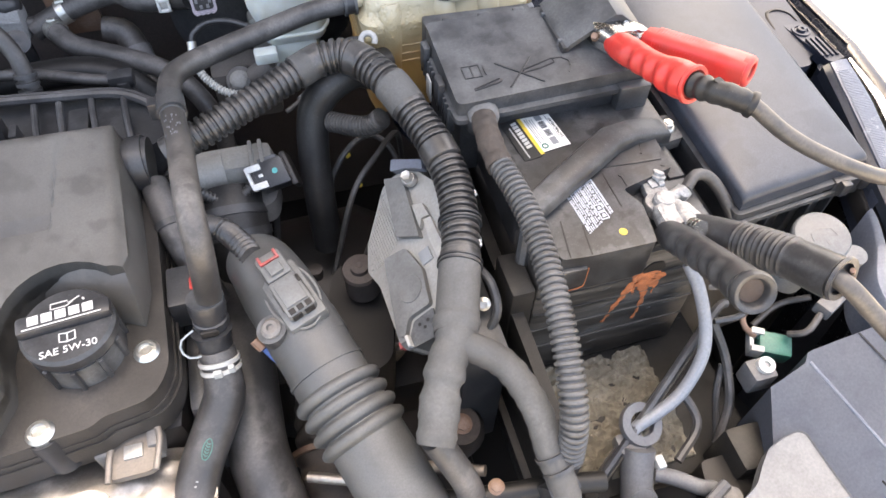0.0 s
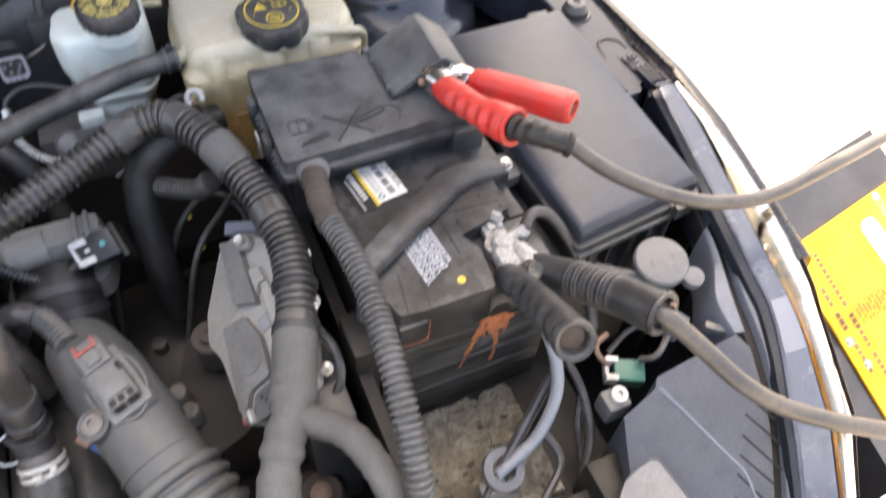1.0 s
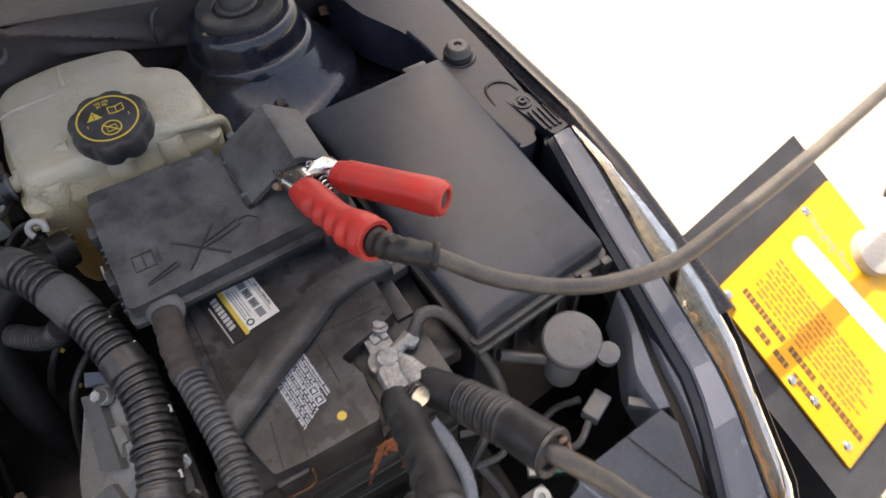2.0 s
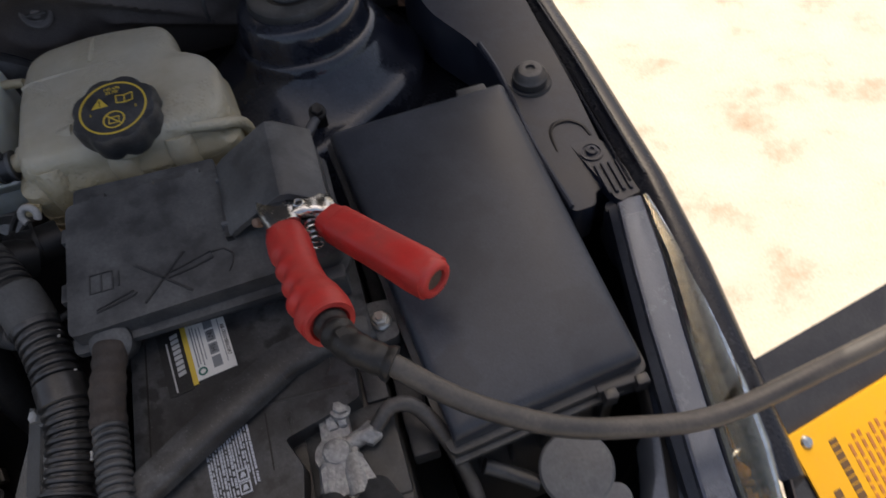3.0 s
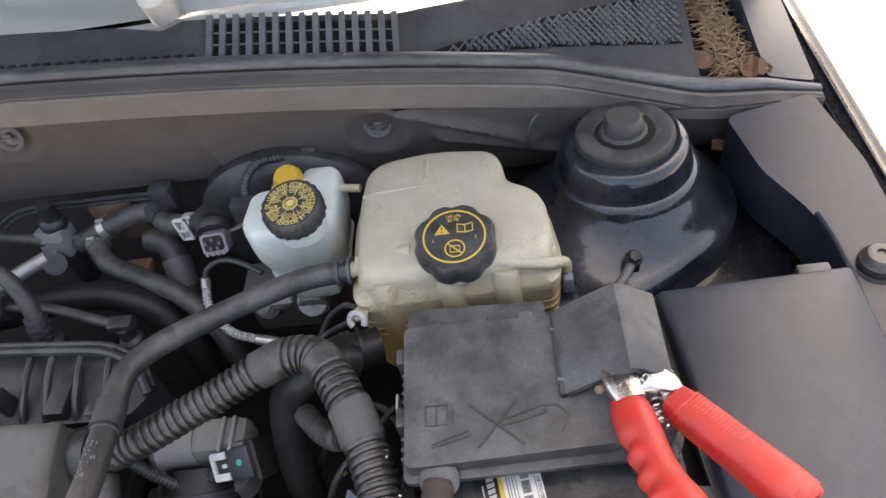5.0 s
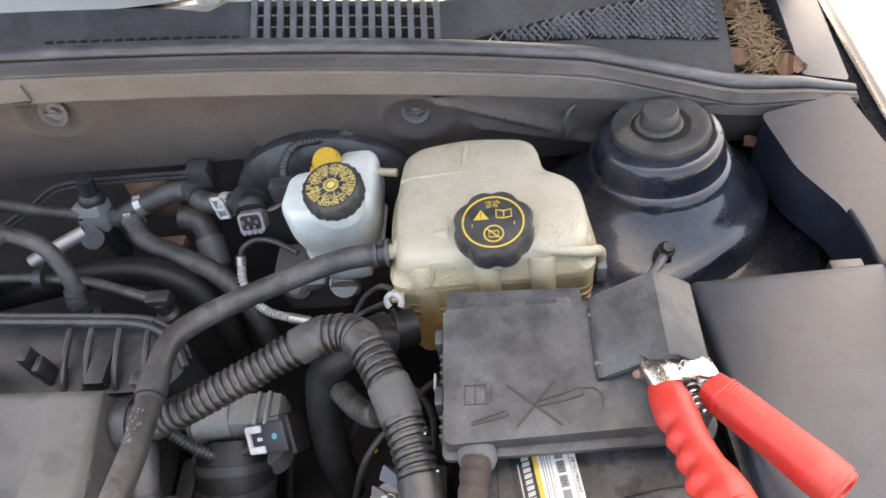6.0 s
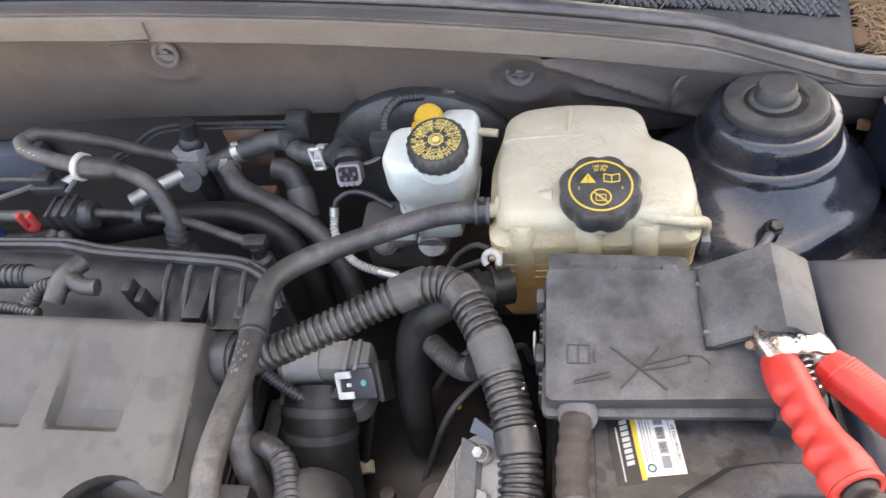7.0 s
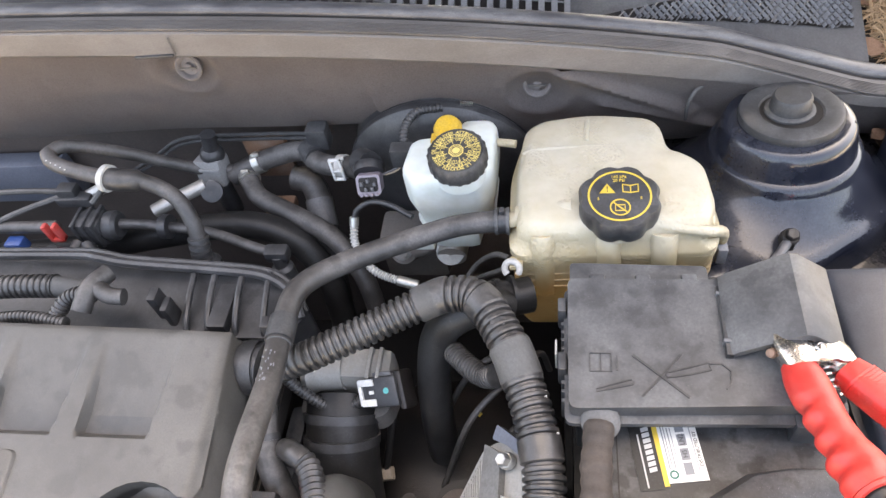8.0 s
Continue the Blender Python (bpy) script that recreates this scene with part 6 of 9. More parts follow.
part("top_lug", block(-0.006, 0.014, 0.0125, 0.0185, -0.020, -0.004, 0.002, TM), GREYPLASTIC, throttle)
bm = block(-0.0190, -0.0040, 0.0062, 0.0128, -0.0012, 0.0022, 0.0008, TM)
block(-0.0190, -0.0040, -0.0128, -0.0062, -0.0012, 0.0022, 0.0008, TM, bm)
block(-0.0205, -0.0172, -0.0120, 0.0120, -0.010, 0.0018, 0.0008, TM, bm)
part("lock", bm, LOCKWHITE, plug, "white connector lock")
part("lock_pin", block(-0.0095, -0.0050, -0.0016, 0.0018, -0.001, 0.0022, 0.0006, TM), LOCKWHITE, plug)
part("dot", lathe([(0.0012, 0), (0.0028, 0), (0.0028, 0.0006), (0.0012, 0.0006)], TM @ Vector((0.0075, 0.0008, 0.0)), TM.to_3x3() @ Vector((0, 0, 1)), 20), CYANDOT, plug)
part("boss", lathe([(0, -0.02), (0.0085, -0.02), (0.0085, 0.0), (0.006, 0.003), (0, 0.003)], (-0.300, 0.052, 0.745), (0, -1, 0.2), 16), BLOCK, throttle)
part("wire_sleeve", corrugated([(-0.286, 0.056, 0.772), (-0.300, 0.050, 0.766), (-0.322, 0.046, 0.768), (-0.345, 0.052, 0.786), (-0.362, 0.060, 0.806)], 0.0058, 0.004, 0.001, 10), LOOM, throttle)
boot = thing("charge_pipe", "wide black rubber charge pipe with clamp bands", "intake pipe", (-0.315, 0.01, 0.66))
part("pipe", hose([(-0.318, 0.068, 0.745), (-0.317, 0.045, 0.735), (-0.316, 0.012, 0.705), (-0.313, -0.02, 0.655), (-0.310, -0.04, 0.58)], 0.036, 24), DARKRUBBER, boot)
for p, ax in (((-0.3175, 0.050, 0.738), (0, -0.8, -0.5)), ((-0.317, 0.033, 0.727), (0, -0.7, -0.6))):
    part("band", ring_band(p, ax, 0.0362, 0.009, 0.0018, 36), BLACK, boot)
part("small_cap", lathe([(0, 0), (0.007, 0), (0.007, 0.012), (0, 0.013)], (-0.245, -0.02, 0.70), (0, 0, 1)), BLOCK, boot)

# turbo intake duct with bellows and air sensor
duct = thing("intake_duct", "grey-black plastic intake duct with ribbed bellows", "intake duct", (-0.26, -0.15, 0.70))
dl = [(-0.302, -0.022, 0.700), (-0.300, -0.036, 0.745), (-0.296, -0.050, 0.776), (-0.289, -0.068, 0.793), (-0.273, -0.112, 0.786), (-0.258, -0.155, 0.776), (-0.244, -0.198, 0.764), (-0.228, -0.242, 0.750), (-0.212, -0.288, 0.734), (-0.196, -0.335, 0.716)]


def bellows(s, total):
    r = 0.0225 + 0.0085 * min(1, max(0, s - 0.05) / 0.085) + 0.001 * min(1, s / 0.12)
    for k in range(4):
        q = abs(s - (0.2376 + 0.0130 * k)) / 0.0052
        r += 0.0058 * math.sqrt(max(0.0, 1 - q * q))
    return r


part("pipe", sweep(smooth_path(dl, 0.0011), bellows, 36), DUCT, duct, sharp=55)
part("seam_ring", ring_band((-0.2535, -0.1690, 0.7722), (0.32, -0.92, -0.25), 0.0322, 0.0030, 0.0010, 36), DUCT, duct)
part("collar", ring_band((-0.264, -0.137, 0.7795), (0.32, -0.92, -0.2), 0.0315, 0.024, 0.0012, 36), DUCT, duct)
D = cap_plane((-0.267, -0.121, 0.817), (-0.12, -0.12, 1)) @ pose(0, 0, 0, 0, 0, -70)
sens = thing("air_sensor", "grey air mass sensor with red-locked connector", "sensor", (-0.28, -0.11, 0.81))


def on_duct(x0, x1, y0, y1, z0, z1, r=0.003):
    b_ = block(x0, x1, y0, y1, z0, z1, r)
    b_.transform(D)
    return b_


part("base", on_duct(-0.034, 0.026, -0.0175, 0.0175, -0.014, 0.003, 0.005), SENSORGREY, sens)
part("body", on_duct(-0.016, 0.020, -0.0125, 0.0125, 0.002, 0.0135, 0.003), SENSORGREY, sens)
part("body_lid", on_duct(-0.012, 0.013, -0.0095, 0.0095, 0.0130, 0.0158, 0.0015), SENSORGREY, sens)
for s in (-1, 1):
    part("socket_window", on_duct(0.0195, 0.0206, s * 0.0056 - 0.0042, s * 0.0056 + 0.0042, 0.0035, 0.0115, 0.0004), DEEP, sens)
    part("side_slot", on_duct(-0.008, 0.010, s * 0.0125 - 0.0006, s * 0.0125 + 0.0006, 0.006, 0.0095, 0.0003), DEEP, sens)
plug = part("connector", on_duct(-0.042, -0.015, -0.0115, 0.0115, 0.0, 0.0150, 0.004), SENSORGREY, sens)
part("plug_boss", on_duct(-0.030, -0.018, -0.006, 0.006, 0.0145, 0.0185, 0.002), SENSORGREY, sens)
bm = on_duct(-0.041, -0.033, -0.0085, -0.0060, 0.0135, 0.0170, 0.0008)
join(bm, on_duct(-0.041, -0.033, 0.0060, 0.0085, 0.0135, 0.0170, 0.0008))
join(bm, on_duct(-0.034, -0.0315, -0.0085, 0.0085, 0.0135, 0.0170, 0.0008))
part("lock", bm, REDLOCK, sens, "red connector lock")
part("base_ring", stroke([(-0.004 + 0.033 * math.cos(radians(a)), 0.0205 * math.sin(radians(a))) for a in range(0, 360, 10)], 0.0016, D @ pose(0, 0, -0.0030), 0.0022, True), SENSORGREY, sens)
for y in (-0.0072, 0.0, 0.0072):
    part("socket_slot", on_duct(0.0140, 0.0190, y - 0.0026, y + 0.0026, 0.0128, 0.0140, 0.0004), DEEP, sens)
part("latch_hole", on_duct(-0.0105, -0.0035, 0.0098, 0.0128, 0.0110, 0.0141, 0.0006), DEEP, sens)
part("ear", lathe([(0, -0.014), (0.0125, -0.014), (0.0125, 0.001), (0, 0.001)], (-0.289, -0.140, 0.808), (-0.25, -0.12, 1)), DUSTY, sens)
part("screw", lathe([(0, 0), (0.0085, 0), (0.0085, 0.002), (0.006, 0.004), (0.003, 0.004), (0.0025, 0.002), (0, 0.002)], (-0.289, -0.140, 0.809), (-0.25, -0.12, 1)), CASTGREY, sens)
ribh = thing("breather_hose", "ribbed grey breather hose joining the intake duct", "hose", (-0.33, -0.02, 0.80))
part("hose", hose([(-0.346, -0.004, 0.765), (-0.345, -0.007, 0.790), (-0.332, -0.016, 0.806), (-0.315, -0.028, 0.806), (-0.303, -0.050, 0.812), (-0.294, -0.072, 0.818)], lambda s, t: 0.0100 + (0.0012 * math.sin(s * 1000) if s > 0.062 else 0), 14, 0.0016), LOOM, ribh)
stub = thing("blue_wire", "single blue wire with tan plug beside the duct", "wire", (-0.29, -0.14, 0.75))
part("plug", hose([(-0.306, -0.130, 0.783), (-0.300, -0.137, 0.778)], 0.005, 8), BROWN, stub)
part("wire", hose([(-0.300, -0.137, 0.778), (-0.29, -0.145, 0.76), (-0.278, -0.152, 0.735), (-0.262, -0.165, 0.70)], 0.003, 8), BLUE, stub)

# ---- hoses and looms across the bay ----
ha = thing("coolant_vent_hose", "matt black rubber coolant hose from the expansion tank", "hose", (-0.30, 0.10, 0.86))
HA = [(-0.148, 0.189, 0.872), (-0.192, 0.188, 0.868), (-0.234, 0.176, 0.865), (-0.286, 0.152, 0.866), (-0.320, 0.128, 0.871), (-0.336, 0.103, 0.876), (-0.338, 0.066, 0.878), (-0.3315, 0.009, 0.8875), (-0.3270, -0.045, 0.902), (-0.3250, -0.080, 0.904), (-0.3245, -0.104, 0.886), (-0.3275, -0.110, 0.855), (-0.3335, -0.104, 0.812)]
part("hose", hose(HA, 0.0105, 18), RUBBER, ha)
part("sleeve_end", hose(HA[:1] + [(-0.162, 0.189, 0.8705)], 0.0118, 18), BLACK, ha)
for t, x in ((0, -0.1495), (1, -0.160)):
    part("clip", ring_band((x, 0.189, 0.8712), (1, 0, 0), 0.0118, 0.003, 0.0012), DUSTY, ha)
part("clip_ear", block(-0.157, -0.152, 0.186, 0.192, 0.882, 0.888, 0.001), BLACK, ha)
part("joint", hose([(-0.3385, 0.074, 0.8780), (-0.3362, 0.050, 0.8805)], 0.0125, 18), BLACK, ha)
part("joint_clip", block(-0.357, -0.348, 0.062, 0.074, 0.866, 0.884, 0.002), BLACK, ha)
part("white_mark", ring_band((-0.3358, 0.047, 0.8810), (0.11, -1, 0.15), 0.0106, 0.0007, 0.0002), WASHER, ha)
em = bmesh.new()
rp = random.Random(3)
for i in range(26):
    a = rp.uniform(-0.9, 0.5)
    s = 0.004 + 0.034 * rp.random()
    p = Vector((-0.3350 + 0.11 * s, 0.040 - s, 0.8822 + 0.18 * s))
    o = Vector((math.sin(a), 0, math.cos(a))) * 0.01065
    block(-0.0004, 0.0004, -0.0009, 0.0009, -0.0001, 0.0002, 0, Matrix.Translation(p + o) @ pose(0, 0, 0, 0, math.degrees(a), 0), em)
ob = part("part_print", em, TUBEGREY, ha)
tagged(ob, "unreadable white part print", kind="stuff")
qc = thing("hose_connector", "black quick connector with wire clip and white clamp", "connector", (-0.336, -0.12, 0.78))
part("barrel", lathe([(0, 0), (0.0138, 0), (0.0146, 0.003), (0.0146, 0.008), (0.0132, 0.009), (0.0132, 0.014), (0.0148, 0.015), (0.0152, 0.023), (0.0144, 0.0285), (0.0125, 0.0290), (0.0118, 0.026), (0, 0.026)], (-0.337, -0.112, 0.792), (0.04, 0.25, 1), 26), BLACK, qc)
part("lower_barrel", lathe([(0, 0), (0.0135, 0), (0.0145, 0.015), (0.017, 0.022), (0, 0.022)], (-0.339, -0.124, 0.771), (0.04, 0.4, 1), 26), BLACK, qc)
part("cup_rim", ring_band((-0.3358, -0.1048, 0.8202), (0.04, 0.25, 1), 0.0128, 0.0022, 0.0022, 28), DUSTY, qc)
part("side_window", block(-0.345, -0.331, -0.1275, -0.1245, 0.797, 0.804, 0.001), DEEP, qc)
part("wire_clip", hose([(-0.352, -0.116, 0.795), (-0.362, -0.122, 0.793), (-0.364, -0.128, 0.786), (-0.358, -0.133, 0.781), (-0.350, -0.133, 0.781)], 0.0011, 6), ZINC, qc)
part("orange_dot", lathe([(0, 0), (0.0022, 0), (0, 0.001)], (-0.327, -0.107, 0.8165), (0, -0.2, 1), 10), REDPLASTIC, qc)
hb = thing("lower_coolant_hose", "black rubber coolant hose with white band clamp", "hose", (-0.36, -0.18, 0.72))
HB = [(-0.339, -0.124, 0.774), (-0.339, -0.138, 0.757), (-0.342, -0.154, 0.742), (-0.356, -0.175, 0.728), (-0.373, -0.203, 0.714), (-0.382, -0.235, 0.70), (-0.386, -0.27, 0.68)]
part("hose", hose(HB, lambda s, t: 0.0152 + 0.0026 * min(1, s / 0.05), 20), RUBBER, hb)
for o in (-0.0036, 0.0036):
    part("band_clamp", ring_band((-0.339, -0.133 - o * 0.65, 0.763 - o * 0.76), (0, -0.65, -0.76), 0.0160, 0.0036, 0.0014), WHITEPLASTIC, hb)
part("clamp_ear", block(-0.343, -0.336, -0.1515, -0.1475, 0.770, 0.778, 0.001), WHITEPLASTIC, hb)
part("clamp_ear", block(-0.331, -0.326, -0.148, -0.144, 0.768, 0.777, 0.001), WHITEPLASTIC, hb)
bm = bmesh.new()
hc, hd = Vector((-0.3620, -0.1862, 0.7226)), Vector((-0.015, -0.028, -0.014)).normalized()
hn = (Vector((0.10, -0.45, 0.88)) - hd * Vector((0.10, -0.45, 0.88)).dot(hd)).normalized()
hs = hd.cross(hn)
onhose = lambda a, s: hc + hd * s + (hn * math.cos(a) + hs * math.sin(a)) * 0.0179  # noqa: E731
sweep([onhose(0.20 * math.cos(a * 0.2618), 0.0085 * math.sin(a * 0.2618)) for a in range(25)], 0.00045, 5, bm)
for k in range(5):
    sweep([onhose(-0.10, -0.005 + k * 0.0024), onhose(0.0, -0.004 + k * 0.0024), onhose(0.11, -0.0056 + k * 0.0024)], 0.0005, 5, bm)
part("ink_stamp", bm, MARK, hb, "faded green ink stamp")
part("ink_tick", sweep([onhose(0.10, 0.026), onhose(0.0, 0.026)], 0.0005, 5), WHITEPLASTIC, hb)
part("ink_tick", sweep([onhose(0.10, 0.030), onhose(0.0, 0.030)], 0.0005, 5), WHITEPLASTIC, hb)
bp_ = thing("radiator_hose", "large black rubber radiator hose low in the bay", "hose", (-0.33, -0.12, 0.64))
part("hose", hose([(-0.345, 0.05, 0.69), (-0.332, -0.04, 0.692), (-0.327, -0.10, 0.694), (-0.328, -0.145, 0.688), (-0.328, -0.185, 0.676), (-0.320, -0.228, 0.653), (-0.308, -0.28, 0.62), (-0.30, -0.34, 0.58)], 0.027, 22), RUBBER, bp_)

loom = thing("main_wiring_loom", "thick corrugated black wiring loom arching over the bay", "wiring loom", (-0.17, 0.0, 0.85))
LP = [(-0.352, 0.049, 0.838), (-0.319, 0.055, 0.850), (-0.268, 0.078, 0.858), (-0.222, 0.100, 0.865), (-0.197, 0.107, 0.870), (-0.171, 0.100, 0.872), (-0.146, 0.062, 0.870), (-0.131, 0.027, 0.860), (-0.119, -0.014, 0.852), (-0.114, -0.058, 0.842), (-0.122, -0.106, 0.835), (-0.136, -0.148, 0.829), (-0.151, -0.191, 0.822)]
girth = lambda t: 0.0146 + 0.0022 * min(1.0, max(0.0, (t - 0.22) / 0.16))  # noqa: E731
part("sleeve", corrugated(LP, 0.0168, 0.0068, 0.0026, 20, plain=((0.0, 0.02), (0.275, 0.33), (0.385, 0.42), (0.49, 0.55), (0.64, 0.675), (0.86, 1.0)), swell=girth), LOOM, loom, sharp=35)
whole = smooth_path(LP, 0.002)
for a_, c_ in ((0.275, 0.33), (0.49, 0.55), (0.87, 1.0)):
    part("tape_wrap", sweep(whole[int(a_ * len(whole)):int(c_ * len(whole))], girth(a_) + 0.0009, 20), TAPE, loom)
part("wrapped_leg", hose([(-0.1465, -0.178, 0.8245), (-0.1530, -0.196, 0.8225), (-0.162, -0.208, 0.820), (-0.173, -0.228, 0.812), (-0.180, -0.246, 0.804), (-0.187, -0.263, 0.796)], lambda s, t: 0.0178 - 0.0028 * min(1.0, s / 0.03) + 0.0007 * math.sin(s * 420) + 0.0006 * math.sin(s * 190) + 0.0008 * (1 if s % 0.021 < 0.010 else 0), 18, 0.0025), TAPE, loom)
part("leg_hose", hose([(-0.186, -0.257, 0.794), (-0.178, -0.268, 0.780), (-0.168, -0.282, 0.760), (-0.163, -0.290, 0.735), (-0.162, -0.294, 0.70)], 0.0112, 16), RUBBER, loom)
part("wrapped_branch", hose([(-0.156, -0.198, 0.824), (-0.140, -0.206, 0.822), (-0.118, -0.223, 0.812), (-0.105, -0.256, 0.798), (-0.1025, -0.284, 0.782), (-0.0985, -0.304, 0.768), (-0.0965, -0.318, 0.755)], lambda s, t: 0.0118 + 0.0005 * math.sin(s * 500), 16), TAPE, loom)
for s in (0.0, 0.010):
    part("band", ring_band((-0.1020 + s * 0.3, -0.2870 - s, 0.7800 - s * 0.6), (0.2, -0.80, -0.50), 0.0120, 0.003, 0.0014), BLACK, loom)
for share in (0.795, 0.803, 0.872, 0.880):
    i = int(share * len(whole))
    part("band", ring_band(whole[i], whole[i + 2] - whole[i - 2], girth(share) + 0.0012, 0.0016, 0.0010), BLACK, loom)
part("branch_clip", block(-0.013, 0.013, -0.005, 0.005, -0.026, 0.004, 0.002, Matrix.Translation((-0.0975, -0.3085, 0.762)) @ pose(0, 0, 0, 25, 0, 10)), BLACK, loom)
part("seam_tab", block(-0.158, -0.146, 0.066, 0.074, 0.8845, 0.8865, 0.0006), BLACK, loom)
# small white slivers put highlights on the loom as colour
for y in (0.02, -0.012, -0.07, -0.118):
    ymatch = min(whole[len(whole) // 2:], key=lambda q: abs(q[1] - y))
    part("painted_glint", hose([(ymatch[0] + 0.0155, y, ymatch[2] + 0.0055), (ymatch[0] + 0.0155, y - 0.006, ymatch[2] + 0.0052)], 0.0012, 6), PRINTWHITE, loom)

tube = thing("battery_cable_tube", "slim corrugated grey cable tube along the battery", "cable tube", (-0.08, -0.15, 0.84))
part("boss", lathe([(0, -0.02), (0.0125, -0.02), (0.0145, -0.01), (0.0145, 0.006), (0.011, 0.009), (0, 0.010)], (-0.073, -0.006, 0.868), (0, -0.5, 0.85), 20), DUSTY, tube)
part("cable", hose([(-0.074, -0.010, 0.870), (-0.077, -0.040, 0.869), (-0.0775, -0.070, 0.868)], lambda q, t: 0.0112 + 0.0004 * math.sin(q * 620) + 0.0004 * math.sin(q * 250), 16, 0.002), BROWNTAPE, tube)
part("sleeve", corrugated([(-0.0772, -0.062, 0.868), (-0.074, -0.10, 0.869), (-0.072, -0.14, 0.866), (-0.076, -0.195, 0.858), (-0.081, -0.243, 0.840), (-0.086, -0.278, 0.815), (-0.088, -0.292, 0.775)], 0.0110, 0.0054, 0.0024, 16), TUBEDARK, tube, sharp=60)

uh = thing("under_loom_hose", "black rubber hose dropping below the wiring loom", "hose", (-0.21, 0.09, 0.78))
part("hose", hose([(-0.150, 0.118, 0.835), (-0.168, 0.112, 0.845), (-0.195, 0.104, 0.838), (-0.214, 0.097, 0.815), (-0.222, 0.080, 0.775), (-0.224, 0.062, 0.73), (-0.224, 0.05, 0.66)], 0.0165, 18), DARKRUBBER, uh)
part("coupling", hose([(-0.168, 0.123, 0.838), (-0.148, 0.128, 0.834), (-0.130, 0.135, 0.830)], 0.017, 18), DARKRUBBER, uh)
for x in (-0.160, -0.146):
    part("coupling_rib", ring_band((x, 0.1255 + (x + 0.160) * 0.3, 0.8360), (1, 0.3, -0.2), 0.0172, 0.003, 0.0015), DARKRUBBER, uh)
lettering("R", 0.010, cap_plane((-0.170, 0.1150, 0.8535), (0, -0.5, 1)) @ pose(0, 0, 0), PRINTWHITE, uh)

sp_ = thing("hanging_sensor_plug", "tan plastic sensor plug hanging on a dark wire", "connector", (-0.292, 0.03, 0.645))
part("wire", hose([(-0.268, 0.085, 0.750), (-0.272, 0.072, 0.72), (-0.278, 0.05, 0.69), (-0.284, 0.034, 0.666), (-0.288, 0.028, 0.656)], 0.0045, 8), DEEP, sp_)
part("plug", block(-0.010, 0.010, -0.007, 0.007, -0.012, 0.006, 0.002, Matrix.Translation((-0.2885, 0.0275, 0.648)) @ pose(0, 0, 0, 20, 10, 15)), TAN, sp_)
part("plug_nose", block(-0.006, 0.007, -0.0065, 0.006, 0.005, 0.014, 0.0015, Matrix.Translation((-0.2885, 0.0275, 0.648)) @ pose(0, 0, 0, 20, 10, 15)), TAN, sp_)
ep = thing("exhaust_downpipe", "rust-brown ribbed exhaust pipe deep behind the intake duct", "exhaust pipe", (-0.27, -0.20, 0.60))
part("pipe", hose([(-0.262, -0.10, 0.60), (-0.268, -0.15, 0.615), (-0.272, -0.20, 0.610), (-0.272, -0.26, 0.58)], lambda s, t: 0.030 + 0.0022 * math.sin(s * 330), 20, 0.004), BROWNTAPE, ep)
part("flange", ring_band((-0.270, -0.175, 0.614), (-0.08, -1, -0.1), 0.031, 0.006, 0.006, 24), BROWN, ep)
rc = thing("rusty_casting", "rust-brown cast bracket with bolt under the loom", "bracket", (-0.145, -0.21, 0.60))
part("casting", lathe([(0, -0.12), (0.024, -0.12), (0.026, -0.02), (0.018, -0.004), (0, 0.0)], (-0.147, -0.214, 0.700), (0.1, -0.2, 1), 18), BROWNTAPE, rc)
part("bolt", hex_bolt((-0.147, -0.214, 0.700), (0.1, -0.2, 1), 0.0065, 0.006), BROWN, rc)
gl = thing("coupling_tube", "dull grey rod end beside the intake duct", "linkage", (-0.25, -0.30, 0.66))
part("rod", hose([(-0.31, -0.290, 0.664), (-0.285, -0.288, 0.668), (-0.262, -0.286, 0.670)], 0.0055, 10), CASTGREY, gl)
part("clip", block(-0.290, -0.276, -0.296, -0.284, 0.664, 0.684, 0.002), WHITEPLASTIC, gl)
vh = thing("vent_hose", "dull grey rubber hose bending down beside the engine cover", "hose", (-0.365, 0.0, 0.80))
part("hose", hose([(-0.372, 0.040, 0.812), (-0.368, 0.022, 0.808), (-0.364, 0.000, 0.800), (-0.356, -0.022, 0.788), (-0.346, -0.040, 0.768), (-0.340, -0.048, 0.735)], 0.0125, 14), RUBBER, vh)
part("clamp", ring_band((-0.3635, -0.002, 0.7993), (0.25, -0.85, -0.4), 0.0127, 0.006, 0.0012), BLACK, vh)


# ---- pipes and hoses in front of the firewall ----
def clamp_on(parent, at, axis, r, mat=ZINC, w=0.009):
    part("clamp", ring_band(at, axis, r, w, 0.0014), mat, parent)
    part("clamp_screw", hose([Vector(at) + Vector((-0.004, -0.004, r + 0.003)), Vector(at) + Vector((0.005, -0.003, r + 0.003))], 0.0024, 8), mat, parent)


h1 = thing("heater_hose", "black rubber heater hose with steel clamps", "hose", (-0.40, 0.34, 0.80))
part("hose", hose([(-0.500, 0.335, 0.795), (-0.478, 0.341, 0.803), (-0.452, 0.346, 0.811), (-0.420, 0.350, 0.818), (-0.398, 0.346, 0.821), (-0.383, 0.330, 0.821), (-0.365, 0.322, 0.821), (-0.340, 0.317, 0.823), (-0.318, 0.300, 0.832)], 0.0122, 18), RUBBER, h1)
clamp_on(h1, (-0.463, 0.3445, 0.808), (1, 0.15, 0.3), 0.0123)
clamp_on(h1, (-0.348, 0.3185, 0.822), (1, -0.15, 0.1), 0.0125, WHITEPLASTIC, 0.010)
bm = block(-0.3555, -0.3525, 0.299, 0.303, 0.818, 0.850, 0.001)
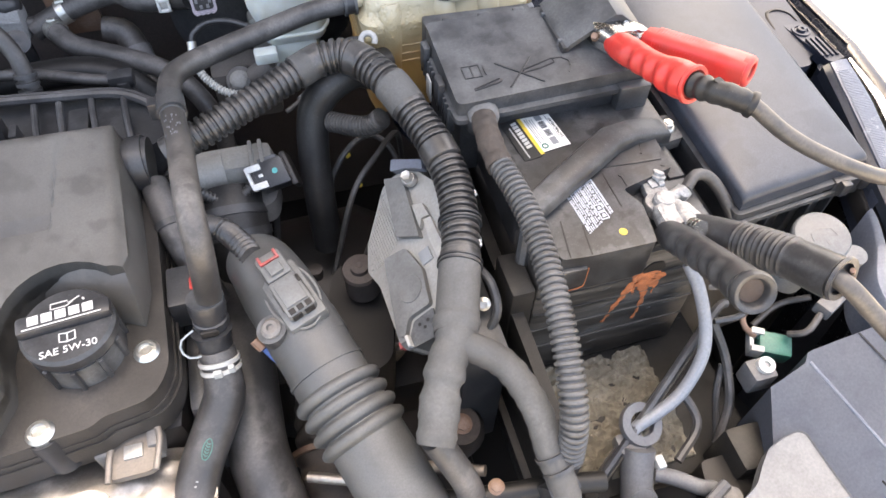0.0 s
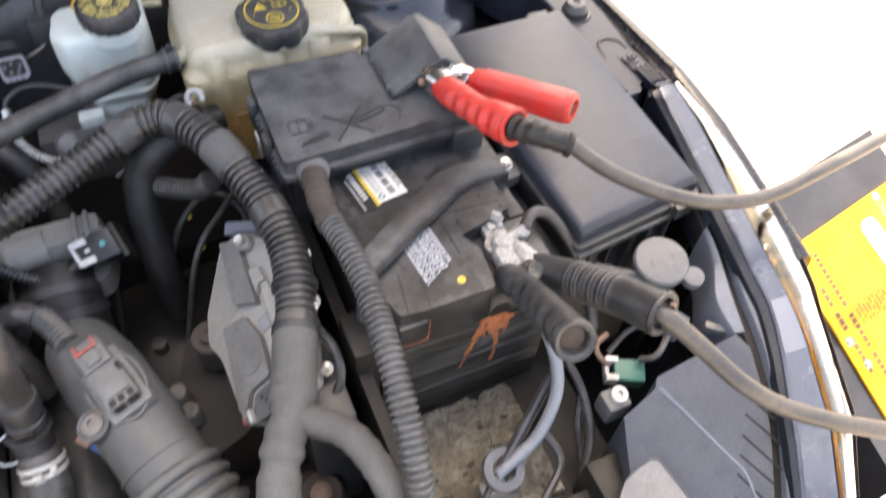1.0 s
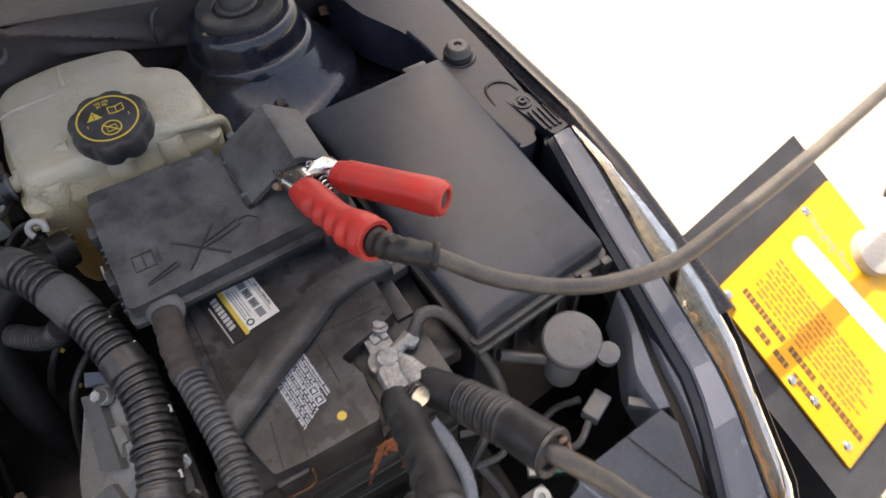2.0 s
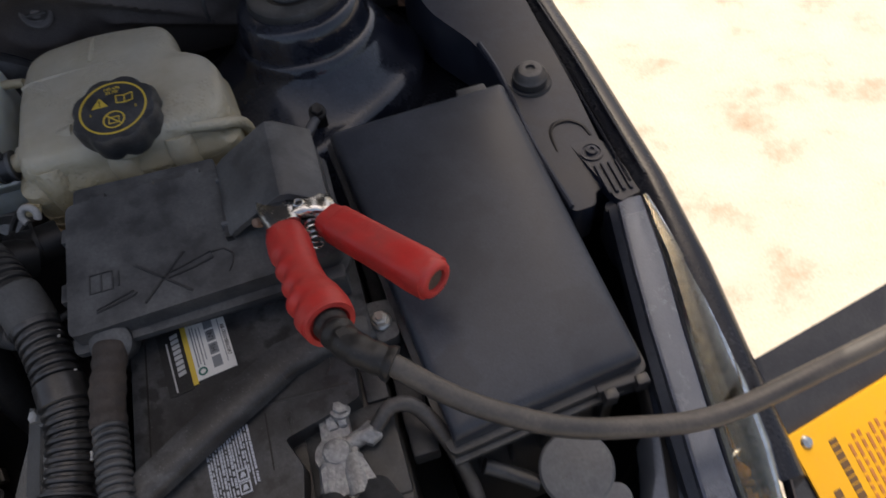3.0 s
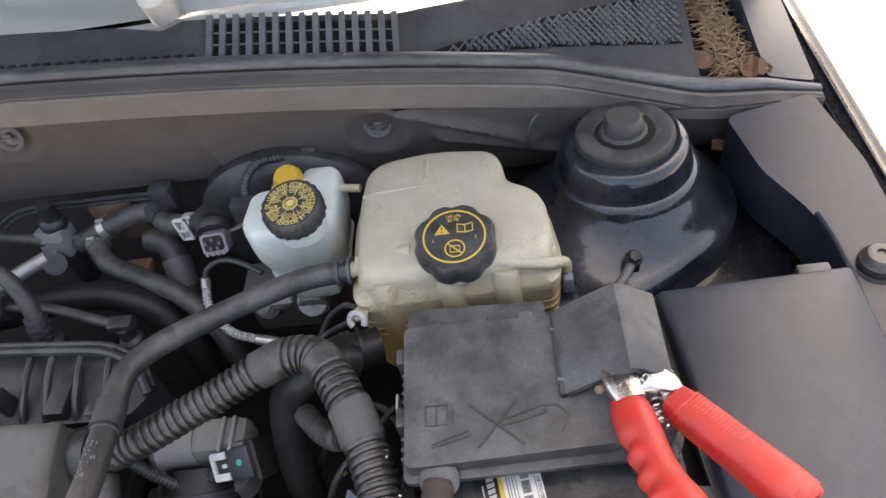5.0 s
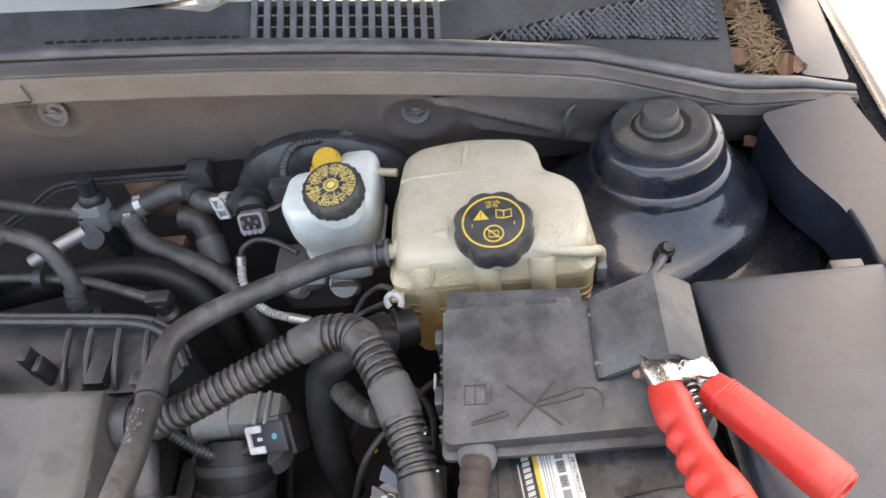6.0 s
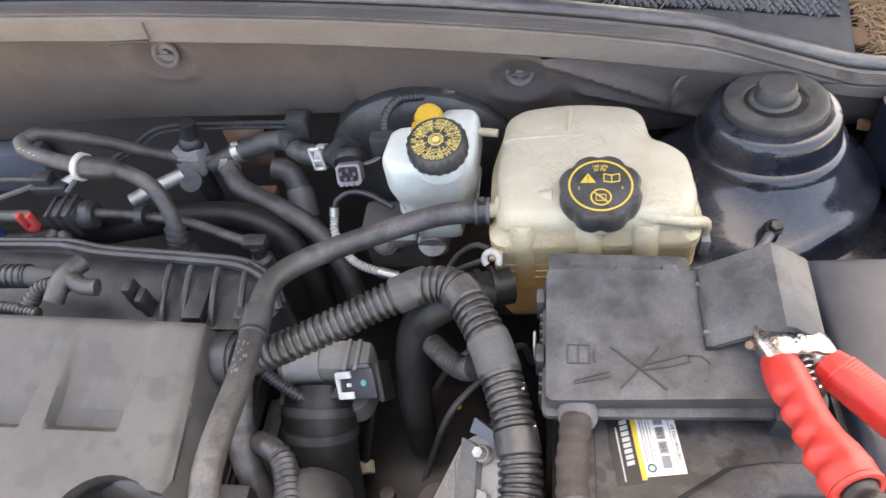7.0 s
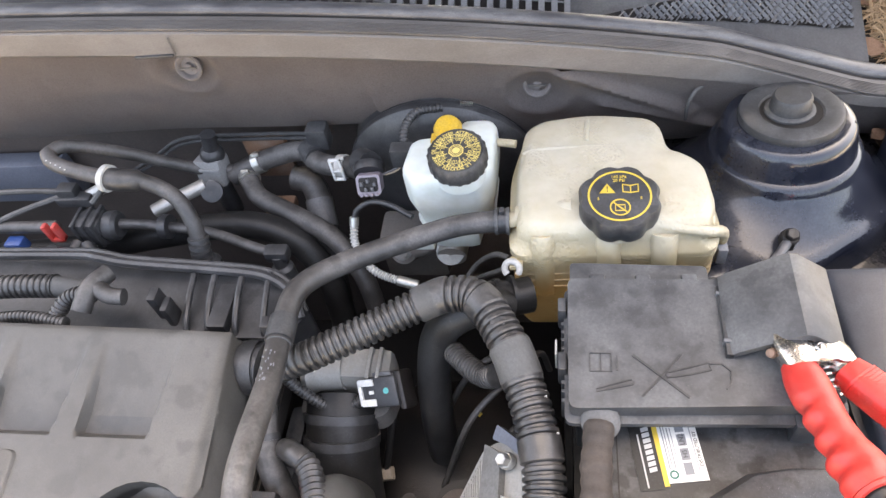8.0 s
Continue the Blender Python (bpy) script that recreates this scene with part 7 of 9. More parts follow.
block(-0.3445, -0.3415, 0.299, 0.303, 0.818, 0.850, 0.001, bm=bm)
for z in (0.818, 0.831, 0.847):
    block(-0.3555, -0.3415, 0.299, 0.303, z, z + 0.003, 0.001, bm=bm)
part("clamp_loop", bm, LOCKWHITE, h1, "white wire-loop hose clamp")
part("elbow_joint", hose([(-0.398, 0.349, 0.823), (-0.384, 0.333, 0.823)], 0.0135, 16), BLACK, h1)
h2 = thing("heater_return_hose", "black rubber heater return hose curving forward", "hose", (-0.42, 0.29, 0.77))
part("hose", hose([(-0.481, 0.338, 0.797), (-0.472, 0.322, 0.794), (-0.455, 0.302, 0.790), (-0.412, 0.280, 0.785), (-0.368, 0.259, 0.775), (-0.340, 0.238, 0.758), (-0.322, 0.218, 0.725), (-0.315, 0.20, 0.67)], 0.0115, 18), RUBBER, h2)
clamp_on(h2, (-0.476, 0.330, 0.796), (0.5, -0.8, -0.1), 0.0117)
h3 = thing("lower_heater_pipe", "wide black hose with worn grey sleeve", "hose", (-0.39, 0.29, 0.70))
part("hose", hose([(-0.430, 0.350, 0.775), (-0.408, 0.345, 0.770), (-0.397, 0.325, 0.750), (-0.388, 0.290, 0.725), (-0.374, 0.246, 0.700), (-0.37, 0.21, 0.64)], 0.0155, 18), RUBBER, h3)
part("worn_sleeve", hose([(-0.399, 0.330, 0.756), (-0.391, 0.302, 0.733)], 0.0172, 18), GREYPLASTIC, h3)
br = thing("brown_bracket", "rust-brown bracket behind the heater hoses", "bracket", (-0.47, 0.36, 0.78))
part("plate", block(-0.485, -0.43, 0.362, 0.372, 0.765, 0.832, 0.004), BROWN, br)
part("foot", block(-0.462, -0.428, 0.300, 0.335, 0.745, 0.760, 0.004), BROWN, br)
vlv = thing("vent_valve", "grey plastic solenoid valve on a bracket", "valve", (-0.52, 0.35, 0.80))
part("body", block(-0.0175, 0.0175, -0.014, 0.012, -0.020, 0.016, 0.004, Matrix.Translation((-0.519, 0.336, 0.810)) @ pose(0, 0, 0, -12, 0, -6)), VALVEGREY, vlv, "pale grey boxy valve body")
part("face_rib", block(-0.0165, 0.0165, -0.0160, -0.0135, 0.002, 0.006, 0.001, Matrix.Translation((-0.519, 0.336, 0.810)) @ pose(0, 0, 0, -12, 0, -6)), VALVEGREY, vlv)
part("boss", lathe([(0, 0), (0.0065, 0), (0.0065, 0.002), (0.004, 0.003), (0, 0.002)], (-0.521, 0.3205, 0.798), (0, -0.95, 0.25), 18), VALVEGREY, vlv)
part("cap", lathe([(0, 0), (0.0145, 0), (0.0150, 0.004), (0.0130, 0.010), (0.0095, 0.013), (0.0090, 0.034), (0, 0.036)], (-0.515, 0.340, 0.825), (0.2, 0.05, 1), 22), BLACK, vlv)
part("post", lathe([(0, -0.06), (0.012, -0.06), (0.012, 0.0), (0, 0.0)], (-0.522, 0.338, 0.792), (0, 0, 1), 16), BLACK, vlv)
bp2 = thing("brake_pipe_pair", "thin black steel pipes clipped along the firewall", "pipe", (-0.5, 0.36, 0.83))
for dz in (0.0, 0.007):
    part("pipe", hose([(-0.66, 0.32, 0.792 + dz), (-0.60, 0.345, 0.812 + dz), (-0.555, 0.356, 0.832 + dz), (-0.48, 0.358, 0.834 + dz), (-0.40, 0.356, 0.834 + dz), (-0.372, 0.345, 0.838 + dz)], 0.0024, 8), BLACK, bp2)
part("clip_block", block(-0.392, -0.366, 0.340, 0.362, 0.826, 0.856, 0.005), BLACK, bp2)
sp = thing("heater_sensor_plug", "black connector with pale grey pins on the heater pipe", "connector", (-0.30, 0.27, 0.84))
part("body", hose([(-0.318, 0.302, 0.846), (-0.304, 0.288, 0.852)], 0.015, 16), BLACK, sp)
part("collar", lathe([(0, 0), (0.0165, 0), (0.0175, 0.004), (0.0165, 0.010), (0, 0.010)], (-0.306, 0.290, 0.850), (0.1, -0.75, -0.25), 22), BLACK, sp)
part("socket", prism(rounded(-0.0130, 0.0130, -0.0120, 0.0110, 0.0045), -0.012, 0.0065, 0.0012, m=Matrix.Translation((-0.3035, 0.270, 0.843)) @ pose(0, 0, 0, 62, 0, 4)), PLUGLILAC, sp, "lilac-grey open socket")
SM = Matrix.Translation((-0.3035, 0.270, 0.843)) @ pose(0, 0, 0, 62, 0, 4)
part("cavity", prism(rounded(-0.0102, 0.0102, -0.0075, 0.0085, 0.003), 0.0060, 0.0069, 0.0002, m=SM), DEEP, sp)
for x, y in ((-0.007, 0.002), (0.0, 0.005), (0.007, 0.001), (-0.003, -0.004), (0.004, -0.004)):
    part("pin", block(x - 0.0016, x + 0.0016, y - 0.002, y + 0.002, 0.0066, 0.0105, 0.0005, SM), GREYPLASTIC, sp)
for i in range(4):
    part("seal_tab", block(-0.0105 + i * 0.0056, -0.0072 + i * 0.0056, -0.0125, -0.0095, 0.0055, 0.0085, 0.0006, SM), PLUGLILAC, sp)

fl = thing("fuel_vapour_line", "grey-black vapour hose with white retaining band", "hose", (-0.56, 0.24, 0.86))
part("hose", hose([(-0.652, 0.268, 0.903), (-0.640, 0.255, 0.902), (-0.615, 0.246, 0.899), (-0.567, 0.236, 0.894), (-0.535, 0.240, 0.884), (-0.505, 0.232, 0.870), (-0.490, 0.218, 0.848), (-0.486, 0.204, 0.822), (-0.484, 0.195, 0.800)], lambda s, t: 0.0085 + (0.0035 if 0.085 < s < 0.125 else 0), 16), RUBBER, fl)
for k in range(5):
    part("print_mark", sweep([(Vector((-0.644, 0.2585, 0.9022)).lerp(Vector((-0.618, 0.2470, 0.8993)), k / 4) + Vector((0.25, -0.75, 0.62)) * 0.0088 + Vector((0, -0.0012 * q, 0.0016 * q))) for q in (-1, 1)], 0.0006, 5), PRINTWHITE, fl)
part("white_band", ring_band((-0.571, 0.2365, 0.8945), (1, -0.2, -0.1), 0.0125, 0.006, 0.0022), WHITEPLASTIC, fl)
part("return_loop", hose([(-0.652, 0.268, 0.903), (-0.640, 0.285, 0.898), (-0.60, 0.305, 0.868), (-0.56, 0.320, 0.835), (-0.52, 0.333, 0.808), (-0.485, 0.340, 0.802)], 0.0075, 14), RUBBER, fl)
for i in range(4):
    part("collar", ring_band((-0.4865, 0.207 - 0.004 * i, 0.829 - 0.007 * i), (0, -0.4, -0.9), 0.0095, 0.004, 0.0018), BLACK, fl)
part("socket", lathe([(0, 0), (0.016, 0), (0.015, 0.02), (0.011, 0.024), (0, 0.024)], (-0.483, 0.192, 0.784), (0, 0.2, 1), 20), BLACK, fl)
pl = thing("purge_line", "black purge line with red clip and connector block", "pipe", (-0.60, 0.235, 0.81))
part("pipe", hose([(-0.80, 0.236, 0.820), (-0.72, 0.232, 0.823), (-0.671, 0.230, 0.825)], 0.0075, 12), RUBBER, pl)
bm = block(-0.6790, -0.6735, 0.2165, 0.2255, 0.813, 0.839, 0.002)
block(-0.6665, -0.6610, 0.2165, 0.2255, 0.813, 0.839, 0.002, bm=bm)
block(-0.6790, -0.6610, 0.2165, 0.2255, 0.813, 0.819, 0.002, bm=bm)
part("red_clip", bm, REDPLASTIC, pl, "red U-shaped retaining clip")
part("connector_block", block(-0.650, -0.614, 0.222, 0.252, 0.797, 0.834, 0.008), BLACK, pl)
for x in (-0.646, -0.634, -0.622):
    part("block_rib", block(x, x + 0.004, 0.2195, 0.254, 0.800, 0.8365, 0.0015), BLACK, pl)
part("block_collar", lathe([(0, 0), (0.016, 0), (0.0175, 0.003), (0.0175, 0.012), (0.014, 0.016), (0, 0.016)], (-0.616, 0.239, 0.816), (1, 0.05, -0.05), 22), BLACK, pl)
part("block_tail", hose([(-0.640, 0.222, 0.805), (-0.630, 0.205, 0.795), (-0.610, 0.190, 0.785)], 0.009, 12), BLACK, pl)
part("block_ear", block(-0.672, -0.628, 0.250, 0.266, 0.835, 0.848, 0.003), BLACK, pl)
part("pipe", hose([(-0.61, 0.240, 0.818), (-0.575, 0.243, 0.813), (-0.541, 0.240, 0.811), (-0.500, 0.234, 0.811), (-0.467, 0.224, 0.811), (-0.430, 0.210, 0.810), (-0.405, 0.201, 0.811)], 0.0058, 12), RUBBER, pl)
part("ring", ring_band((-0.545, 0.2405, 0.811), (1, 0, 0), 0.006, 0.010, 0.008), BLACK, pl)
part("elbow", block(-0.412, -0.386, 0.190, 0.206, 0.806, 0.822, 0.004), BLACK, pl)
part("stem", lathe([(0, 0), (0.013, 0), (0.012, 0.018), (0.008, 0.022), (0.008, 0.036), (0, 0.036)], (-0.398, 0.192, 0.778), (0, 0.1, 1), 18), BLACK, pl)
part("wire", hose([(-0.69, 0.20, 0.80), (-0.655, 0.205, 0.805), (-0.648, 0.222, 0.81)], 0.0065, 10), RUBBER, pl)
sil = thing("silver_pipe", "short bare metal pipe behind the vapour hose", "pipe", (-0.54, 0.28, 0.81))
part("pipe", hose([(-0.575, 0.270, 0.805), (-0.545, 0.288, 0.810), (-0.518, 0.305, 0.812)], 0.0085, 14), ALU, sil)
part("pipe", hose([(-0.645, 0.262, 0.838), (-0.622, 0.268, 0.846), (-0.605, 0.272, 0.850)], 0.007, 12), ALU, sil)
part("pulley", lathe([(0, 0), (0.013, 0), (0.013, 0.006), (0.005, 0.008), (0, 0.006)], (-0.51, 0.300, 0.805), (0.2, -0.7, 0.7), 20), BLACK, sil)
dk = thing("air_conditioning_pipe", "wide dull black pipe low behind the manifold", "pipe", (-0.5, 0.26, 0.76))
part("pipe", hose([(-0.80, 0.235, 0.765), (-0.68, 0.245, 0.768), (-0.58, 0.258, 0.775), (-0.50, 0.266, 0.782), (-0.44, 0.262, 0.782), (-0.40, 0.250, 0.765), (-0.375, 0.235, 0.72), (-0.37, 0.22, 0.66)], 0.0165, 16), DARKRUBBER, dk)
structure("inner_wing", block(-1.02, -0.790, 0.392, 0.425, 0.695, 0.768, 0.008), HOUSING, "blue-grey inner wing panel at the far side", "car body")
bl = thing("blue_plug", "small blue electrical plug near the purge line", "connector", (-0.70, 0.21, 0.80))
part("plug", block(-0.744, -0.722, 0.214, 0.230, 0.796, 0.812, 0.003), BLUE, bl)
part("collar", lathe([(0, 0), (0.011, 0), (0.009, 0.012), (0, 0.012)], (-0.685, 0.212, 0.793)), BLACK, bl)
wl = thing("sensor_wire", "thin black wires crossing behind the manifold", "wire", (-0.68, 0.25, 0.84))
for pts in ([(-0.80, 0.262, 0.848), (-0.72, 0.264, 0.850), (-0.665, 0.262, 0.850)], [(-0.80, 0.215, 0.815), (-0.73, 0.24, 0.835), (-0.66, 0.262, 0.846)], [(-0.62, 0.245, 0.848), (-0.60, 0.262, 0.862), (-0.59, 0.285, 0.860)]):
    part("wire", hose(pts, 0.0035, 8), RUBBER, wl)
part("clip", block(-0.668, -0.645, 0.254, 0.270, 0.842, 0.858, 0.003), BLACK, wl)

bh = thing("braided_brake_line", "steel-braided brake line with crimped ends", "brake line", (-0.30, 0.23, 0.79))
part("upper_line", hose([(-0.255, 0.236, 0.826), (-0.282, 0.252, 0.828), (-0.305, 0.260, 0.824), (-0.322, 0.257, 0.815), (-0.326, 0.252, 0.806)], 0.0032, 10), BLACK, bh)
part("crimp", hose([(-0.326, 0.253, 0.808), (-0.327, 0.247, 0.800)], 0.0052, 10), ZINC, bh)
part("braid", hose([(-0.327, 0.246, 0.799), (-0.326, 0.233, 0.790), (-0.317, 0.218, 0.779), (-0.300, 0.205, 0.770), (-0.275, 0.198, 0.764)], lambda s, t: 0.0044 + 0.0009 * math.sin(s * 1700), 10, 0.0009), WHITEPLASTIC, bh)
part("end_fitting", hose([(-0.277, 0.1985, 0.7645), (-0.255, 0.195, 0.760)], 0.0058, 10), ZINC, bh)
for pts in ([(-0.20, 0.175, 0.79), (-0.185, 0.185, 0.81), (-0.165, 0.182, 0.83), (-0.150, 0.170, 0.84)], [(-0.225, 0.160, 0.78), (-0.19, 0.172, 0.80), (-0.155, 0.160, 0.835)], [(-0.24, 0.150, 0.775), (-0.20, 0.165, 0.79), (-0.16, 0.150, 0.83)]):
    part("wire", hose(pts, 0.0028, 8), RUBBER, bh)
alb = thing("abs_pump", "cast alloy pump body with round bolt face", "pump", (-0.26, 0.20, 0.70))
part("body", lathe([(0, 0), (0.017, 0), (0.019, 0.008), (0.019, 0.06), (0, 0.06)], (-0.285, 0.262, 0.738), (0.1, 0.75, -0.6), 26), CASTGREY, alb)
part("face_bolt", hex_bolt((-0.2855, 0.2605, 0.7395), (-0.1, -0.75, 0.6), 0.0085, 0.008), ECUGREY, alb)
part("cast_arm", hose([(-0.268, 0.262, 0.742), (-0.255, 0.258, 0.752), (-0.243, 0.256, 0.762)], 0.012, 12), CASTGREY, alb)
part("block", block(-0.32, -0.24, 0.28, 0.33, 0.66, 0.735, 0.008), CASTGREY, alb)
for k, pts in enumerate(([(-0.225, 0.02, 0.64), (-0.19, 0.05, 0.735), (-0.155, 0.085, 0.752), (-0.125, 0.125, 0.74), (-0.115, 0.14, 0.68)], [(-0.235, 0.07, 0.66), (-0.195, 0.095, 0.742), (-0.155, 0.12, 0.748), (-0.13, 0.10, 0.72), (-0.14, 0.06, 0.66)], [(-0.21, 0.0, 0.62), (-0.175, 0.02, 0.70), (-0.14, 0.06, 0.72), (-0.12, 0.08, 0.66)])):
    w = thing("bare_wire", "loose black wire under the loom", "wire", pts[1], group="wires under the loom")
    part("wire", hose(pts, 0.0034, 8), RUBBER, w)
    part("yellow_tape", hose([Vector(pts[1]).lerp(Vector(pts[2]), 0.2), Vector(pts[1]).lerp(Vector(pts[2]), 0.28)], 0.0037, 8), YELLOW, w)
rod = thing("mesh_conduit", "braided black conduit under the wiring loom", "conduit", (-0.17, 0.06, 0.81))
part("conduit", corrugated([(-0.200, 0.085, 0.81), (-0.180, 0.062, 0.82), (-0.165, 0.050, 0.828), (-0.155, 0.045, 0.84)], 0.0105, 0.004, 0.0012, 14), LOOM, rod)

# ---- engine control unit on its bracket beside the battery ----
ecu = thing("engine_control_unit", "dusty finned cast alloy engine control unit beside the battery", "control unit", (-0.16, -0.08, 0.70))
EM = Matrix.Translation((-0.168, -0.070, 0.795)) @ pose(0, 0, 0, 0, -40, 4)
bm = prism(round_corners([(-0.038, -0.086), (-0.030, -0.098), (0.030, -0.100), (0.052, -0.050), (0.056, 0.030), (0.040, 0.064), (0.020, 0.070), (0.004, 0.068), (-0.034, 0.024), (-0.044, -0.002), (-0.037, -0.024)], 0.004), -0.026, -0.004, 0.002, m=EM)
part("case", bm, ECUGREY, ecu)
for i in range(13):
    x = -0.0335 + i * 0.0027
    hi_y = 0.022 + (x + 0.0334) * 1.15
    lo_y = -0.006 + max(0.0, x + 0.028) * 0.35
    part("fin", block(x, x + 0.0013, lo_y, hi_y, -0.006, -0.0030, 0.0004, EM), ECUGREY, ecu)
for i in range(12):
    y = -0.004 + i * 0.0058
    x = -0.0405 + max(0.0, y - 0.0) * 0.66
    part("edge_tooth", block(x + 0.0005, x + 0.0045, y, y + 0.0026, -0.020, -0.0032, 0.0006, EM), ECUGREY, ecu)
part("cover_plate", prism(round_corners([(0.012, 0.069), (0.0300, 0.056), (0.0225, -0.012), (0.0010, 0.004)], 0.002), -0.006, 0.003, 0.0012, m=EM), SENSORGREY, ecu)
part("machined_step", prism([(0.027, 0.023), (0.0374, 0.017), (0.0385, 0.002), (0.031, 0.004), (0.0255, -0.004)], -0.006, 0.001, 0.001, m=EM), ALU, ecu)
part("machined_step", prism([(0.031, 0.003), (0.0385, 0.001), (0.039, -0.030), (0.029, -0.045), (0.0285, -0.018)], -0.006, -0.001, 0.001, m=EM), ALU, ecu)
part("label_bar", block(0.012, 0.024, -0.036, -0.022, -0.006, -0.0025, 0.0006, EM), INK, ecu)
part("lower_plate", prism(round_corners([(-0.020, -0.006), (0.004, -0.011), (0.012, -0.040), (0.006, -0.074), (-0.018, -0.073), (-0.028, -0.086), (-0.035, -0.081), (-0.030, -0.058)], 0.003), -0.006, 0.0015, 0.0012, m=EM), SENSORGREY, ecu)
part("plate_dish", lathe([(0.0, 0.0002), (0.010, 0.0006), (0.0125, 0.0012), (0.0132, 0.0)], EM @ Vector((-0.006, -0.050, 0.0012)), EM.to_3x3() @ Vector((0, 0, 1)), 24), SENSORGREY, ecu)
part("top_bracket", prism(round_corners([(0.022, 0.070), (0.028, 0.081), (0.056, 0.056), (0.053, 0.046), (0.038, 0.060)], 0.002), -0.004, 0.004, 0.001, m=EM), HOUSING, ecu)
part("bolt", hex_bolt(EM @ Vector((0.036, 0.048, 0.001)), EM.to_3x3() @ Vector((0.25, -0.2, 1)), 0.0050, 0.012), ALU, ecu)
part("side_connector", prism(round_corners([(-0.016, -0.077), (0.006, -0.077), (0.000, -0.102), (-0.032, -0.097), (-0.037, -0.087), (-0.026, -0.088)], 0.002), -0.024, -0.002, 0.0015, m=EM), DUSTY, ecu)
for x, y in ((-0.012, -0.083), (-0.008, -0.088), (-0.003, -0.084)):
    part("connector_hole", lathe([(0, 0), (0.0016, 0), (0.0016, 0.0006), (0, 0.0006)], EM @ Vector((x, y, -0.0022)), EM.to_3x3() @ Vector((0, 0, 1)), 10), DEEP, ecu)
part("connector_lever", block(-0.0275, -0.0245, -0.097, -0.086, -0.004, 0.003, 0.0008, EM), WHITEPLASTIC, ecu)
part("red_tab", block(-0.0400, -0.0365, -0.090, -0.083, -0.012, -0.004, 0.0008, EM), REDLOCK, ecu)
part("bracket", block(-0.145, -0.105, -0.20, 0.02, 0.62, 0.79, 0.004), BLACK, ecu)
part("bracket_hook", hose([(-0.113, -0.128, 0.815), (-0.106, -0.145, 0.812), (-0.106, -0.165, 0.800), (-0.116, -0.175, 0.785)], 0.004, 8), BLACK, ecu)
for p in ((-0.112, -0.128, 0.808), (-0.116, -0.158, 0.803), (-0.108, -0.105, 0.822)):
    part("glint_bolt", hex_bolt(p, (-0.3, -0.6, 0.7), 0.004, 0.005), ZINC, ecu)


# ---- front right corner: washer filler, headlamp, housings ----
washer = thing("washer_filler", "grey washer fluid filler neck with tabbed cap", "washer filler", (0.20, -0.165, 0.70))
WA = (-0.10, -0.12, 1.0)
part("neck", lathe([(0, -0.09), (0.017, -0.09), (0.018, -0.03), (0.021, -0.026), (0.021, -0.006), (0, -0.006)], (0.210, -0.166, 0.800), WA, 28), WHITEPLASTIC, washer)
part("cap", lathe([(0, -0.012), (0.0255, -0.012), (0.0262, -0.009), (0.0262, -0.002), (0.0245, 0.0), (0, 0.0015)], (0.210, -0.166, 0.800), WA, 36), WASHER, washer)
part("tab", lathe([(0, -0.010), (0.010, -0.010), (0.010, -0.001), (0, 0.0)], (0.229, -0.192, 0.798), WA, 20), WASHER, washer)
WP = cap_plane((0.210, -0.166, 0.8008), WA)
em = stroke([(-0.012, -0.004), (-0.010, 0.004), (0.0, 0.007), (0.010, 0.004), (0.012, -0.004), (0.0, -0.001)], 0.0012, WP, closed=True)
stroke([(0, -0.006), (0, -0.012)], 0.0012, WP, bm=em)
part("washer_symbol", em, GREYPLASTIC, washer)
part("bracket_arm", hose([(0.185, -0.165, 0.785), (0.165, -0.150, 0.785), (0.150, -0.142, 0.790)], 0.006, 10), BLACK, washer)

# headlamp: housing, lens, inner trim
lamp = thing("headlamp", "slim headlamp with clear lens and amber reflector", "headlamp", (0.30, -0.2, 0.70))
ST = [(0.004, 0.302, 0.321, 0.330, 0.338, 0.847), (-0.05, 0.292, 0.309, 0.324, 0.349, 0.840), (-0.10, 0.284, 0.303, 0.3155, 0.347, 0.830), (-0.15, 0.278, 0.299, 0.3095, 0.347, 0.818), (-0.19, 0.274, 0.295, 0.3055, 0.345, 0.807), (-0.24, 0.270, 0.291, 0.302, 0.336, 0.792), (-0.262, 0.264, 0.285, 0.299, 0.331, 0.785), (-0.286, 0.256, 0.273, 0.294, 0.324, 0.777), (-0.35, 0.228, 0.240, 0.274, 0.306, 0.756), (-0.40, 0.205, 0.214, 0.250, 0.275, 0.735), (-0.46, 0.170, 0.180, 0.218, 0.245, 0.705), (-0.54, 0.120, 0.130, 0.168, 0.196, 0.660)]
ST = [(y, a, a + 0.38 * (b - a), c, d + (0.003 if -0.26 < y < -0.04 else 0.0), z) for y, a, b, c, d, z in ST]
fine_st = []
for a, c in zip(ST, ST[1:]):
    for k in range(4):
        fine_st.append([p + (q - p) * k / 4 for p, q in zip(a, c)])
fine_st.append(list(ST[-1]))


def lamp_strip(cuts, depth):
    """A skin along the lamp. A cut is 0 to 1 over the flange, to 2 over the trim, to 3 over the lens; depth is its drop."""
    b_ = bmesh.new()
    grid_ = []
    for row in fine_st:
        y, z = row[0], row[5]
        line_ = []
        for u, w in zip(cuts, depth):
            k = min(int(u), 2)
            x = row[1 + k] + (row[2 + k] - row[1 + k]) * (u - k)
            line_.append(b_.verts.new((x, y, z - 0.004 * (3 - u) / 3 + 0.003 * math.sin(math.pi * min(1, u / 3)) - w)))
        grid_.append(line_)
    for a, c in zip(grid_, grid_[1:]):
        for i in range(len(cuts) - 1):
            b_.faces.new((a[i], a[i + 1], c[i + 1], c[i]))
    return b_


def solid(bm_, thick):
    bmesh.ops.solidify(bm_, geom=list(bm_.faces), thickness=thick)
    return bm_


